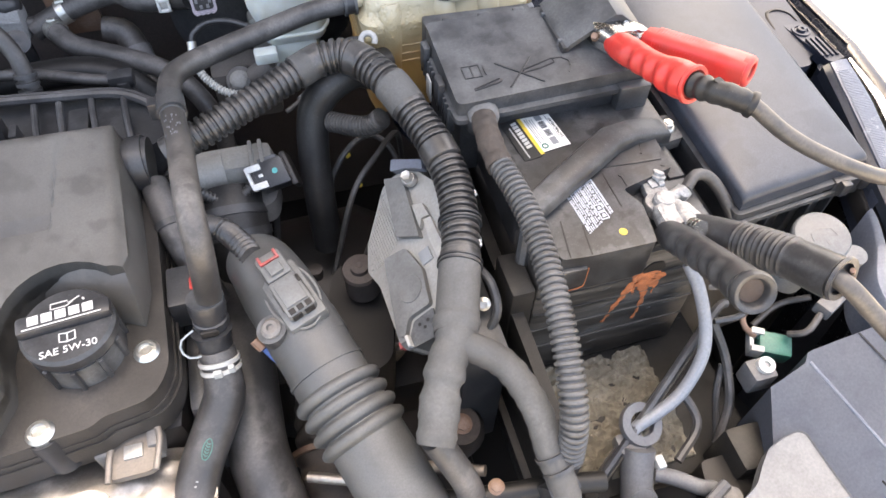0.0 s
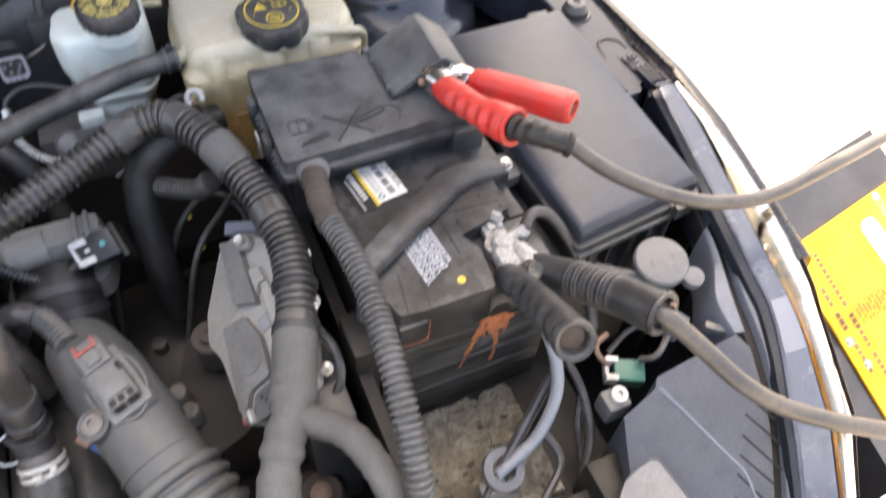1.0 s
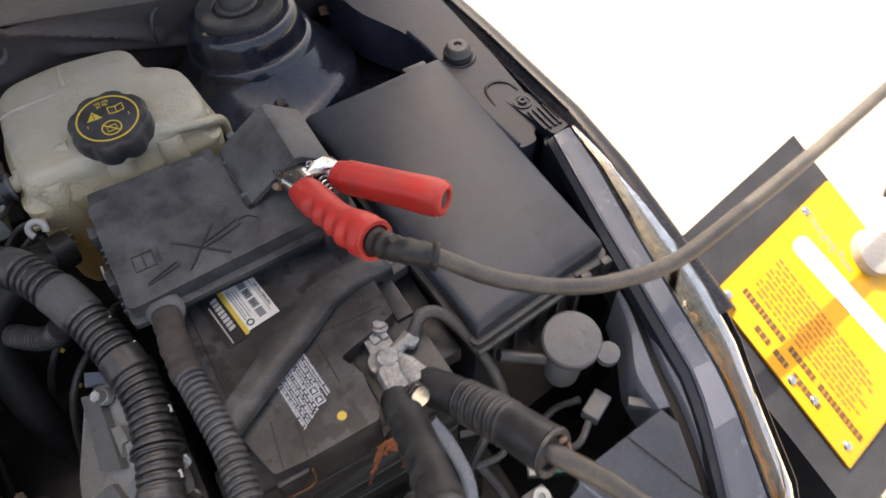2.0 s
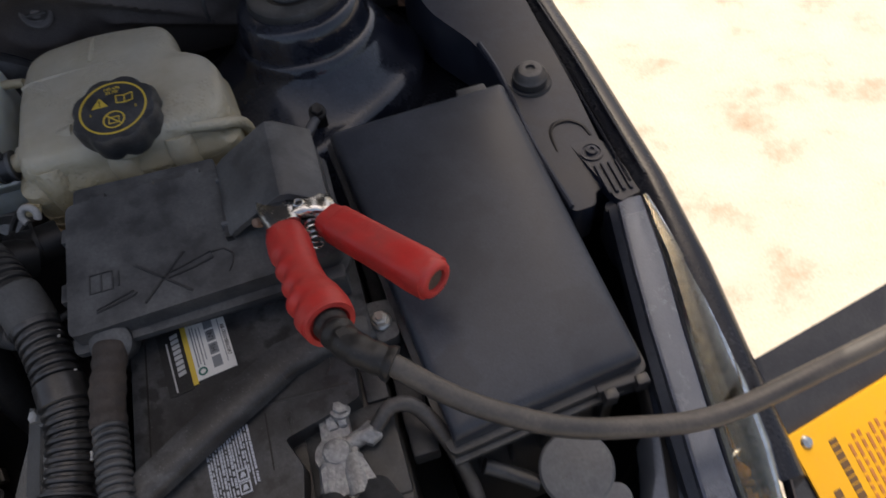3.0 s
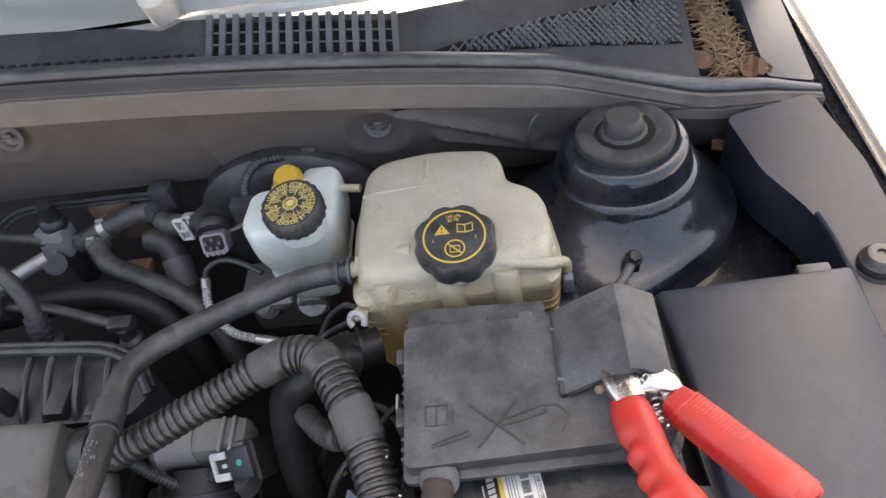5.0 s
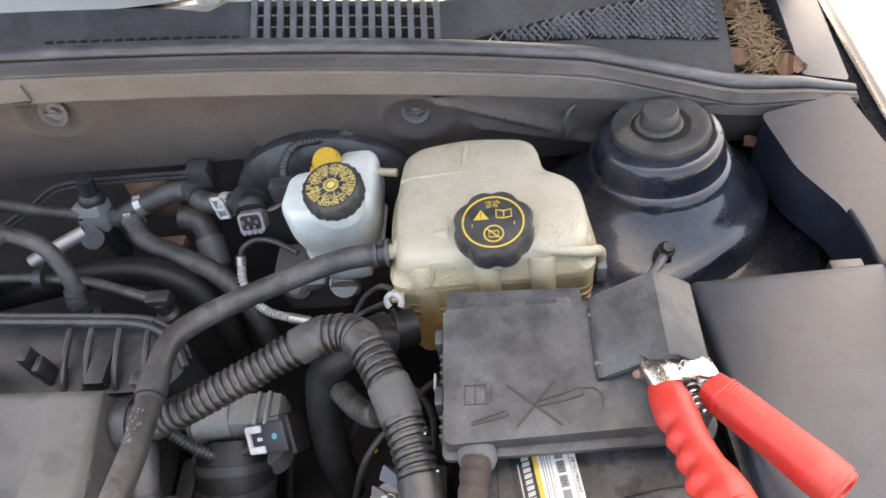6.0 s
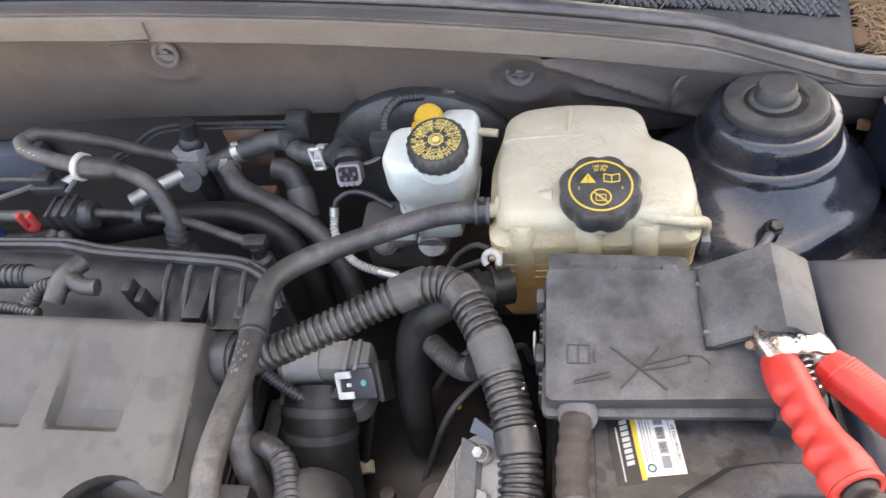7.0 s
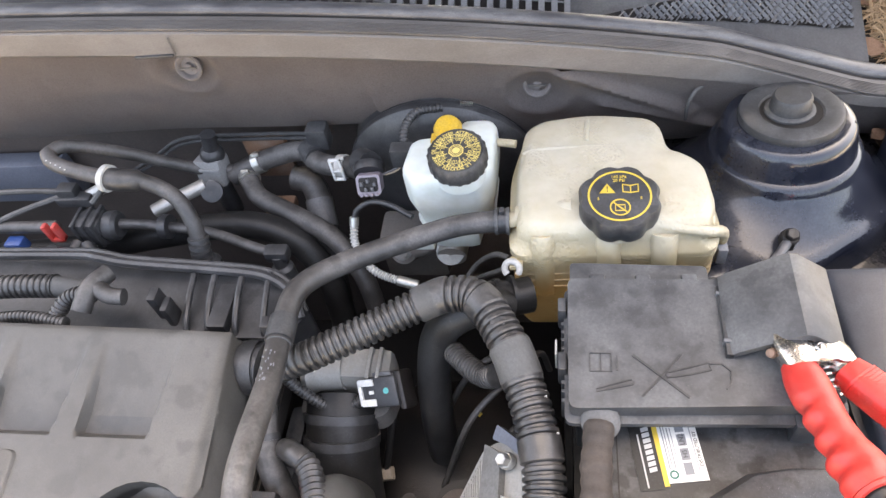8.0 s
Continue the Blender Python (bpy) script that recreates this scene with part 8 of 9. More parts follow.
lens = part("lens", solid(lamp_strip([2.06, 2.15, 2.4, 2.65, 2.85, 2.98, 3.04, 3.06], [0.003, 0.0, -0.001, 0.0, 0.003, 0.012, 0.05, 0.12]), 0.0022), LENS, lamp, "clear moulded headlamp lens")
lens.visible_shadow = False
part("inner_flange", solid(lamp_strip([0.0, 0.06, 0.90, 0.97], [0.012, 0.0, 0.0, 0.006]), 0.003), FLANGE, lamp)
part("ribbed_trim", solid(lamp_strip([1.0, 1.05, 1.5, 1.95, 2.0], [0.004, 0.0, -0.0012, 0.0, 0.006]), 0.003), TRIMSILVER, lamp, "silver-blue ribbed inner trim")
bm = bmesh.new()
for i in range(1, len(fine_st) - 4):
    for k in range(7):
        a_, c_ = fine_st[i], fine_st[i + 1]
        row = [p + (q - p) * k / 7 for p, q in zip(a_, c_)]
        z = row[5] + 0.0004
        pts = [Vector((row[2] + (row[3] - row[2]) * u, row[0] - 0.002 * u, z - 0.004 * (2 - u) / 3 + 0.003 * math.sin(math.pi * (1 + u) / 3) + 0.0008)) for u in (0.12, 0.5, 0.88)]
        sweep(pts, 0.00045, 4, bm)
part("trim_ribs", bm, TRIMSILVER, lamp)
part("dark_gutter", solid(lamp_strip([2.0, 2.02, 2.06, 2.08], [0.006, 0.003, 0.003, 0.012]), 0.002), RAIL, lamp)
part("chrome_ledge", solid(lamp_strip([2.07, 2.10, 2.20, 2.24], [0.008, 0.006, 0.010, 0.026]), 0.001), TRIMSILVER, lamp)
shell = lamp_strip([2.2, 2.28, 2.36, 2.44, 2.52, 2.6, 2.68, 2.76, 2.84, 2.92, 3.0], [0.026, 0.035, 0.030, 0.037, 0.032, 0.038, 0.032, 0.036, 0.029, 0.029, 0.016])
for v in shell.verts:
    v.co.z += 0.005 * noise.noise(Vector((v.co.x * 30, v.co.y * 45, 2.0)))
part("back_shell", shell, GOLD, lamp)
part("outer_edge", lamp_strip([2.99, 3.0, 3.06, 3.08], [0.012, 0.004, 0.006, 0.10]), RAIL, lamp)
bowl = lathe([(0.0, -0.020), (0.008, -0.018), (0.0125, -0.008), (0.0140, 0.003), (0.0130, 0.004), (0.011, -0.006), (0.007, -0.014), (0, -0.016)], (0.3215, -0.198, 0.790), (0.2, -0.45, 0.85), 30)
part("reflector", bowl, CHROME, lamp)
part("amber_bulb", lathe([(0, 0), (0.005, 0), (0.0055, 0.008), (0.003, 0.014), (0, 0.015)], (0.3215, -0.196, 0.778), (0.2, -0.45, 0.85), 18), AMBER, lamp)
part("amber_panel", lamp_strip([2.45, 2.62, 2.78], [0.031, 0.027, 0.029]), AMBER, lamp)
part("mount_tip", prism(round_corners([(0.303, 0.015), (0.326, 0.012), (0.330, -0.02), (0.322, -0.046), (0.310, -0.050), (0.300, -0.02)], 0.010, 5), 0.80, 0.838, 0.005), RAIL, lamp)
part("mount_rib", block(0.316, 0.319, -0.036, -0.026, 0.837, 0.841, 0.001), RAIL, lamp)
CH = [(0.284, -0.120, 0.812), (0.277, -0.170, 0.800), (0.264, -0.220, 0.786), (0.258, -0.258, 0.775), (0.246, -0.302, 0.760), (0.235, -0.332, 0.749), (0.205, -0.385, 0.728), (0.160, -0.450, 0.700), (0.120, -0.50, 0.680)]
INNER = [(0.301, -0.120, 0.820), (0.296, -0.170, 0.808), (0.292, -0.226, 0.793), (0.285, -0.258, 0.783), (0.273, -0.284, 0.774), (0.252, -0.328, 0.760), (0.221, -0.385, 0.738), (0.186, -0.450, 0.708), (0.146, -0.50, 0.688)]


def ribbon(left, right, drop, n=40):
    """A strip between two lines with its sides turned down."""
    def even(pts):
        q = smooth_path(pts, 0.002)
        return [q[min(len(q) - 1, int(i * (len(q) - 1) / n))] for i in range(n + 1)]
    b_ = bmesh.new()
    prev = None
    for p_, q_ in zip(even(left), even(right)):
        side_ = (q_ - p_).normalized() * 0.0015
        row = [b_.verts.new(v) for v in (p_ + Vector((0, 0, -drop)), p_ + Vector((0, 0, -0.002)), p_ + side_, q_ - side_, q_ + Vector((0, 0, -0.002)), q_ + Vector((0, 0, -drop)))]
        if prev:
            for k in range(5):
                b_.faces.new((prev[k], prev[k + 1], row[k + 1], row[k]))
        prev = row
    return b_


def beside(pts, dx, dz=0.0):
    return [(x + dx, y, z + dz) for x, y, z in pts]


EDGE_IN = [(0.318, -0.050, 0.834), (0.311, -0.085, 0.827), (0.3025, -0.122, 0.819), (0.297, -0.150, 0.812)]
part("edge_flange", ribbon([(x - 0.020, y, z - 0.004) for x, y, z in EDGE_IN], [(x + 0.003, y, z) for x, y, z in EDGE_IN], 0.05), RAIL, lamp)
structure("lamp_surround", ribbon(beside(CH, 0.004), INNER, 0.05), HOUSING, "blue-grey plastic panel beside the headlamp", "trim")
structure("lamp_gap", ribbon(beside(CH, -0.006, -0.010), beside(CH, 0.006, -0.010), 0.02), DEEP, "dark seam beside the headlamp housing", "seam")

hs = thing("headlamp_housing", "blue-grey plastic lamp housing with vent slots", "lamp housing", (0.17, -0.32, 0.65))


def along(pts, y):
    for (x0, y0, z0), (x1, y1, z1) in zip(pts, pts[1:]):
        if y1 <= y <= y0:
            t = (y - y0) / (y1 - y0)
            return x0 + (x1 - x0) * t, z0 + (z1 - z0) * t
    return pts[-1][0], pts[-1][2]


hz = lambda x, y: along(CH, y)[1] - 0.006 - 0.10 * (along(CH, y)[0] - x)  # noqa: E731
part("rear_panel", ribbon([(0.272, -0.150, 0.798), (0.262, -0.181, 0.791), (0.243, -0.215, 0.782), (0.242, -0.248, 0.772)], beside([(0.280, -0.150, 0.803), (0.277, -0.170, 0.799), (0.264, -0.220, 0.785), (0.257, -0.252, 0.775)], -0.005), 0.06), HOUSING, hs)
back = [(0.112, -0.272), (0.128, -0.268), (0.150, -0.262), (0.156, -0.254), (0.190, -0.252), (0.246, -0.249)]
b_ = bmesh.new()
g = []
for i in range(25):
    t = i / 24 * (len(back) - 1)
    k = min(int(t), len(back) - 2)
    x0 = back[k][0] + (back[k + 1][0] - back[k][0]) * (t - k)
    y0 = back[k][1] + (back[k + 1][1] - back[k][1]) * (t - k)
    share = i / 24
    col = []
    for j in range(17):
        y = y0 + (-0.50 - y0) * j / 16
        left_ = 0.112 + (0.02 - 0.112) * j / 16
        right_ = along(CH, y)[0] - 0.005
        x = left_ + (right_ - left_) * share if j else x0
        col.append(b_.verts.new((x, y, hz(x, y))))
    g.append(col)
for p_, q_ in zip(g, g[1:]):
    for j in range(16):
        b_.faces.new((p_[j], p_[j + 1], q_[j + 1], q_[j]))
rim = [col[0] for col in g]
low_ = [b_.verts.new((v.co.x, v.co.y, 0.66)) for v in rim]
for i in range(len(rim) - 1):
    b_.faces.new((rim[i], rim[i + 1], low_[i + 1], low_[i]))
low2 = [b_.verts.new((v.co.x, v.co.y, 0.62)) for v in g[0]]
for i in range(16):
    b_.faces.new((g[0][i], g[0][i + 1], low2[i + 1], low2[i]))
bmesh.ops.solidify(b_, geom=list(b_.faces), thickness=0.002)
part("top", b_, HOUSING, hs)
groove_ = [(0.2058 + 0.02 * k / 6, -0.2515 - 0.048 * k / 6) for k in range(7)]
part("top_groove", ribbon([(x, y, hz(x, y) + 0.0012) for x, y in groove_], [(x + 0.0016, y, hz(x, y) + 0.0012) for x, y in groove_], 0.002, 10), DEEP, hs)
part("stub", block(-0.014, 0.014, -0.004, 0.004, -0.006, 0.004, 0.001, Matrix.Translation((0.240, -0.236, 0.762)) @ pose(0, 0, 0, 0, 0, -40)), GREYPLASTIC, hs)
for x0, y0, x1, y1 in ((0.2258, -0.2995, 0.2409, -0.3292), (0.2156, -0.3113, 0.2327, -0.3445), (0.2038, -0.3248, 0.2217, -0.3620), (0.1932, -0.3372, 0.2121, -0.3740), (0.1832, -0.3494, 0.2006, -0.3898), (0.1716, -0.3641, 0.1906, -0.4032)):
    seat_ = [(x0 + (x1 - x0) * k / 4, y0 + (y1 - y0) * k / 4) for k in range(5)]
    part("vent_slot", ribbon([(x - 0.0012, y - 0.0006, hz(x, y) + 0.0012) for x, y in seat_], [(x + 0.0012, y + 0.0006, hz(x, y) + 0.0013) for x, y in seat_], 0.002, 8), DEEP, hs)
ridge_ = [(0.154 + 0.0358 * k / 8, -0.2625 - 0.0876 * k / 8) for k in range(9)] + [(0.188, -0.375), (0.182, -0.407)]
part("ridge", hose([(x, y, hz(x, y) - 0.0006) for x, y in ridge_], 0.0019, 8), HOUSING, hs)
part("side_box", block(0.072, 0.108, -0.325, -0.285, 0.64, 0.715, 0.006), TRAYBLACK, hs)
part("side_shelf", prism(round_corners([(0.04, -0.34), (0.10, -0.335), (0.10, -0.30), (0.05, -0.30)], 0.005), 0.66, 0.69, 0.003), DEEP, hs)
gp = thing("lamp_service_cover", "pale grey dusty plastic service cover with rounded lip", "cover panel", (0.12, -0.38, 0.68))
gz = lambda x, y: 0.744 + 0.17 * (y + 0.31)  # noqa: E731
GO = round_corners([(0.1148, -0.3122), (0.1211, -0.3154), (0.1255, -0.3389), (0.1375, -0.398), (0.160, -0.50), (-0.03, -0.50), (0.002, -0.372), (0.0251, -0.3543), (0.0475, -0.3482), (0.0613, -0.3418), (0.0726, -0.3291), (0.0843, -0.3188), (0.1011, -0.3139)], 0.004, 4)
part("panel", prism(GO, lambda x, y: gz(x, y) - 0.014, gz, 0.003), surface("pale_grey_plastic", (0.115, 0.116, 0.118), 0.6, dusty=0.35, top=0.08, large=20), gp)
part("lip", stack([[(x, y, gz(x, y) + d) for x, y in scaled(GO, k)] for k, d in ((1.0, 0.0), (1.015, 0.002), (1.02, -0.004), (1.0, -0.006))], cap=False), GREYPLASTIC, gp)

front = structure("radiator_support", prism(round_corners([(-0.36, -0.40), (-0.10, -0.335), (-0.06, -0.325), (-0.02, -0.345), (0.02, -0.352), (0.050, -0.330), (0.060, -0.335), (0.045, -0.42), (-0.36, -0.52)], 0.008), 0.64, lambda x, y: 0.712 + 0.02 * x, 0.005), GREYPLASTIC, "grey plastic top edge of the radiator support", "radiator support")
part("support_lip", hose([(-0.13, -0.338, 0.712), (-0.07, -0.324, 0.716), (-0.045, -0.335, 0.713), (0.0, -0.350, 0.714), (0.048, -0.330, 0.718)], 0.005, 8), GREYPLASTIC, front)
pump = thing("hose_joint", "grey plastic tube joint with ring and plug", "connector", (-0.01, -0.28, 0.66))
part("ring", stack([[Vector((0.004, -0.261, 0.712)) + facing((0, 0, 0), (0.1, -0.35, 1)).to_3x3() @ Vector((r * math.cos(a), r * math.sin(a), z)) for a in [2 * math.pi * i / 26 for i in range(26)]] for r, z in ((0.011, -0.004), (0.019, -0.004), (0.020, 0.0), (0.019, 0.004), (0.011, 0.004))], cap=False), GREYPLASTIC, pump)
part("body", hose([(-0.004, -0.278, 0.705), (-0.010, -0.295, 0.690), (-0.014, -0.312, 0.675)], 0.0145, 16), GREYPLASTIC, pump)
part("shoulder", block(-0.022, 0.004, -0.282, -0.262, 0.690, 0.708, 0.005), GREYPLASTIC, pump)
part("cap", lathe([(0, 0), (0.013, 0), (0.013, 0.008), (0.006, 0.011), (0, 0.010)], (-0.012, -0.312, 0.680), (-0.1, -0.75, 0.55), 22), WASHER, pump)
part("white_plug", block(0.006, 0.014, -0.300, -0.288, 0.693, 0.704, 0.002), WHITEPLASTIC, pump)
part("yellow_pin", block(-0.010, -0.004, -0.306, -0.301, 0.692, 0.697, 0.001), AMBERCAP, pump)
part("side_hose", hose([(0.006, -0.30, 0.692), (0.020, -0.310, 0.696), (0.035, -0.322, 0.697), (0.05, -0.325, 0.690)], 0.007, 12), GREYPLASTIC, pump)
vt = thing("vent_tube", "pale grey flexible vent tube hanging from the battery", "tube", (0.05, -0.23, 0.75))
part("tube", hose([(0.066, -0.170, 0.812), (0.072, -0.188, 0.796), (0.0745, -0.212, 0.770), (0.066, -0.232, 0.752), (0.045, -0.249, 0.731), (0.022, -0.257, 0.720), (0.0, -0.262, 0.711), (-0.006, -0.268, 0.703)], 0.0058, 14), TUBEGREY, vt)
gc = thing("lamp_connector", "green electrical connector with white lock at the headlamp", "connector", (0.15, -0.23, 0.70))
GM = Matrix.Translation((0.154, -0.226, 0.722)) @ pose(0, 0, 0, 10, 0, -28)
part("body", block(-0.014, 0.016, -0.011, 0.011, -0.012, 0.009, 0.003, GM), GREEN, gc)
bm = block(-0.022, -0.010, -0.012, -0.006, -0.006, 0.011, 0.001, GM)
block(-0.022, -0.010, 0.006, 0.012, -0.006, 0.011, 0.001, GM, bm)
block(-0.022, -0.018, -0.012, 0.012, -0.006, 0.006, 0.001, GM, bm)
part("lock", bm, WHITEPLASTIC, gc)
part("wire", hose([(0.140, -0.214, 0.728), (0.132, -0.205, 0.735), (0.135, -0.195, 0.74), (0.15, -0.19, 0.74)], 0.003, 8), BROWN, gc)
ws = thing("headlamp_adjuster", "white plastic headlamp adjuster screw", "adjuster", (0.12, -0.25, 0.72))
part("base", block(0.108, 0.132, -0.262, -0.240, 0.715, 0.742, 0.004), GREYPLASTIC, ws)
part("cap", lathe([(0, 0), (0.0085, 0), (0.0075, 0.006), (0.003, 0.0065), (0.0028, 0.003), (0, 0.003)], (0.123, -0.250, 0.742), (-0.1, -0.2, 1), 18), WHITEPLASTIC, ws)
gw = thing("grey_wire_plug", "pale grey plug on wires beside the washer neck", "connector", (0.20, -0.215, 0.75))
part("plug", block(-0.012, 0.014, -0.008, 0.008, -0.007, 0.007, 0.002, Matrix.Translation((0.203, -0.216, 0.760)) @ pose(0, 0, 0, 0, 0, 24)), GREYPLASTIC, gw)
for pts in ([(0.192, -0.222, 0.758), (0.175, -0.232, 0.75), (0.165, -0.225, 0.738)], [(0.20, -0.20, 0.75), (0.18, -0.19, 0.73), (0.15, -0.20, 0.72)], [(0.10, -0.23, 0.72), (0.09, -0.25, 0.70), (0.085, -0.28, 0.67)]):
    part("wire", hose(pts, 0.0032, 8), RUBBER, gw)
hook = thing("tray_hook", "black wire bail on the edge of the battery tray", "hook", (0.10, -0.19, 0.77))
part("bail", hose([(0.085, -0.185, 0.79), (0.105, -0.195, 0.795), (0.114, -0.205, 0.785), (0.108, -0.212, 0.775), (0.085, -0.208, 0.768)], 0.003, 8), BLACK, hook)
for pts in ([(0.09, -0.205, 0.76), (0.10, -0.23, 0.73), (0.098, -0.26, 0.70), (0.08, -0.285, 0.675)], [(0.05, -0.24, 0.72), (0.06, -0.27, 0.70), (0.03, -0.295, 0.69)]):
    w = thing("lower_wire", "thin black wire below the battery tray", "wire", pts[1], group="wires below the battery tray")
    part("wire", hose(pts, 0.0042, 8), RUBBER, w)

# ---- booster leads and clamps ----
red = thing("red_jumper_clamp", "red-handled jumper clamp biting the positive post", "jumper clamp", (0.07, 0.03, 0.89))


def grip(line, widths, seg=24, flat=0.85, scallops=0, side=(-1, 0, 0), depth=0.003, start=0.15, end=0.85, square=0.0):
    """A moulded handle along a line: widths along it, finger scallops on one side, square shoulders."""
    pts = smooth_path(line, 0.0018)
    n = len(pts)
    b_ = bmesh.new()
    prev = None
    way = (pts[-1] - pts[0]).normalized()
    su = Vector(side)
    su = (su - way * su.dot(way)).normalized()
    for i in range(n):
        t = i / (n - 1)
        tg = (pts[min(i + 1, n - 1)] - pts[max(i - 1, 0)]).normalized()
        u_ = (su - tg * su.dot(tg)).normalized()
        w_ = tg.cross(u_)
        k = t * (len(widths) - 1)
        j = min(int(k), len(widths) - 2)
        r = widths[j] + (widths[j + 1] - widths[j]) * (k - j)
        cut = depth * (0.5 - 0.5 * math.cos(2 * math.pi * scallops * (t - start) / (end - start))) if scallops and start < t < end else 0.0
        ring = []
        for q in range(seg):
            a = 2 * math.pi * q / seg
            c, s_ = math.cos(a), math.sin(a)
            rr = r * (1 + square * (abs(math.sin(2 * a)) ** 2) * 0.16) - cut * max(0.0, c) ** 1.5
            ring.append(b_.verts.new(pts[i] + u_ * rr * c + w_ * rr * flat * s_))
        if prev:
            for q in range(seg):
                b_.faces.new((prev[q], prev[(q + 1) % seg], ring[(q + 1) % seg], ring[q]))
        else:
            b_.faces.new(ring[::-1])
        prev = ring
    b_.faces.new(prev)
    return b_


part("cable_grip", grip([(0.062, 0.022, 0.903), (0.0640, 0.002, 0.908), (0.0675, -0.026, 0.915), (0.0735, -0.052, 0.922), (0.0800, -0.0735, 0.928)], [0.0125, 0.0146, 0.0150, 0.0148, 0.0144, 0.0146, 0.0152, 0.0178, 0.0186, 0.0172], 24, 0.85, 4, (-1, -0.3, 0.3), 0.0042, 0.28, 0.92), RED, red, sharp=50)
part("grip_mouth", lathe([(0.0150, -0.002), (0.0166, 0.0), (0.0160, 0.0024), (0.0128, 0.0022), (0.0112, 0.0), (0.0110, -0.003), (0, -0.003)], (0.0802, -0.0742, 0.9282), (0.28, -0.92, 0.27), 24), RED, red, sharp=50)
part("free_grip", grip([(0.0925, 0.0215, 0.902), (0.1085, -0.001, 0.9055), (0.1295, -0.030, 0.910), (0.1480, -0.0565, 0.9140)], [0.0112, 0.0130, 0.0134, 0.0134, 0.0138, 0.0141, 0.0146, 0.0140], 24, 0.85, square=1.0), RED, red, sharp=50)
for i in range(16):
    t = 0.12 + i * 0.032
    p = Vector((0.0925, 0.0215, 0.902)).lerp(Vector((0.1295, -0.030, 0.910)), t * 1.3)
    part("grip_ridge", grip([p + Vector((-0.0006, 0.0008, 0)), p, p + Vector((0.0006, -0.0008, 0))], [0.0132 + 0.0008 * t, 0.0145 + 0.0008 * t, 0.0132 + 0.0008 * t], 24, 0.85, square=1.0), RED, red)
part("grip_end", lathe([(0.0140, -0.004), (0.0140, 0.0), (0.0128, 0.0030), (0.0100, 0.0040), (0.0082, 0.0034), (0.0076, 0.0010), (0.0076, -0.004), (0, -0.004)], (0.1480, -0.0565, 0.9140), (0.56, -0.82, 0.12), 24), RED, red, sharp=50)
part("grip_hole", lathe([(0.0052, 0), (0.0074, 0), (0.0074, 0.0010), (0.0052, 0.0010)], (0.1480, -0.0565, 0.9140), (0.56, -0.82, 0.12), 20), HOLLOW, red, "dark hollow ring")
part("jaw", grip([(0.054, 0.056, 0.898), (0.0585, 0.044, 0.905), (0.0635, 0.020, 0.908)], [0.0085, 0.0130, 0.0135, 0.0110], 16, 0.62, square=1.0), JAWSTEEL, red, sharp=45)
part("jaw", grip([(0.0855, 0.058, 0.893), (0.0895, 0.044, 0.899), (0.0935, 0.020, 0.9025)], [0.0050, 0.0075, 0.0090, 0.0095], 16, 0.55, square=1.0), STEEL, red, sharp=45)
part("jaw_plate", prism(round_corners([(0.046, 0.060), (0.088, 0.060), (0.098, 0.034), (0.090, 0.024), (0.072, 0.027), (0.058, 0.022), (0.050, 0.036)], 0.005), 0.890, 0.901, 0.003), JAWSTEEL, red)
yoke = grip([(0.051, 0.031, 0.904), (0.064, 0.036, 0.907), (0.082, 0.037, 0.906), (0.096, 0.032, 0.902)], [0.0080, 0.0115, 0.0125, 0.0120, 0.0090], 18, 0.42, square=1.0, side=(0, -1, 0.2))
for v in yoke.verts:
    v.co.z += 0.0016 * noise.noise(v.co * 120)
part("yoke", yoke, JAWSTEEL, red, "bright folded steel yoke", 50)
part("pivot", lathe([(0, 0), (0.0055, 0), (0.0045, 0.003), (0.003, 0.004), (0.0025, 0.001), (0, 0.001)], (0.076, 0.034, 0.9100), (0.1, -0.1, 1), seg=16), JAWSTEEL, red)
part("rivet", lathe([(0, 0), (0.0032, 0), (0.0026, 0.002), (0, 0.003)], (0.086, 0.048, 0.905), (0.1, 0, 1), seg=12), JAWSTEEL, red)
part("copper_tooth", lathe([(0, 0), (0.004, 0), (0.003, 0.006), (0, 0.007)], (0.047, 0.034, 0.903), (-0.5, -0.4, 0.6), 10), BROWN, red)
part("spring", sweep([Vector((0.0805 + 0.0050 * math.cos(a * 0.45), 0.024 - 0.00036 * a, 0.900 + 0.0050 * math.sin(a * 0.45))) for a in range(58)], 0.0009, 6), STEEL, red)
redlead = thing("red_jumper_lead", "thick grey-brown booster cable from the red clamp", "cable", (0.25, -0.17, 0.88))
RC = [(0.081, -0.074, 0.9285), (0.0870, -0.0920, 0.9345), (0.0960, -0.1040, 0.9370), (0.110, -0.1150, 0.9335), (0.133, -0.1320, 0.9170), (0.158, -0.1470, 0.9040), (0.195, -0.163, 0.889), (0.234, -0.171, 0.875), (0.29, -0.179, 0.869), (0.369, -0.171, 0.870), (0.462, -0.158, 0.871), (0.558, -0.142, 0.873), (0.64, -0.128, 0.873), (0.690, -0.120, 0.862), (0.708, -0.126, 0.835), (0.700, -0.142, 0.80), (0.682, -0.162, 0.755), (0.664, -0.178, 0.715)]
part("sheath", hose(RC, 0.0066, 16), CABLE, redlead)
part("boot", hose([(0.0802, -0.0742, 0.9282), (0.0865, -0.0915, 0.9343), (0.0955, -0.1038, 0.9370), (0.1100, -0.1150, 0.9338)], lambda s, t: 0.0102 + 0.0010 * math.sin(s * 620) * (1 if s < 0.018 else 0.35) - 0.0010 * s / t + (0.0012 if s > t - 0.004 else 0), 18, 0.002), DARKRUBBER, redlead, "black moulded boot")
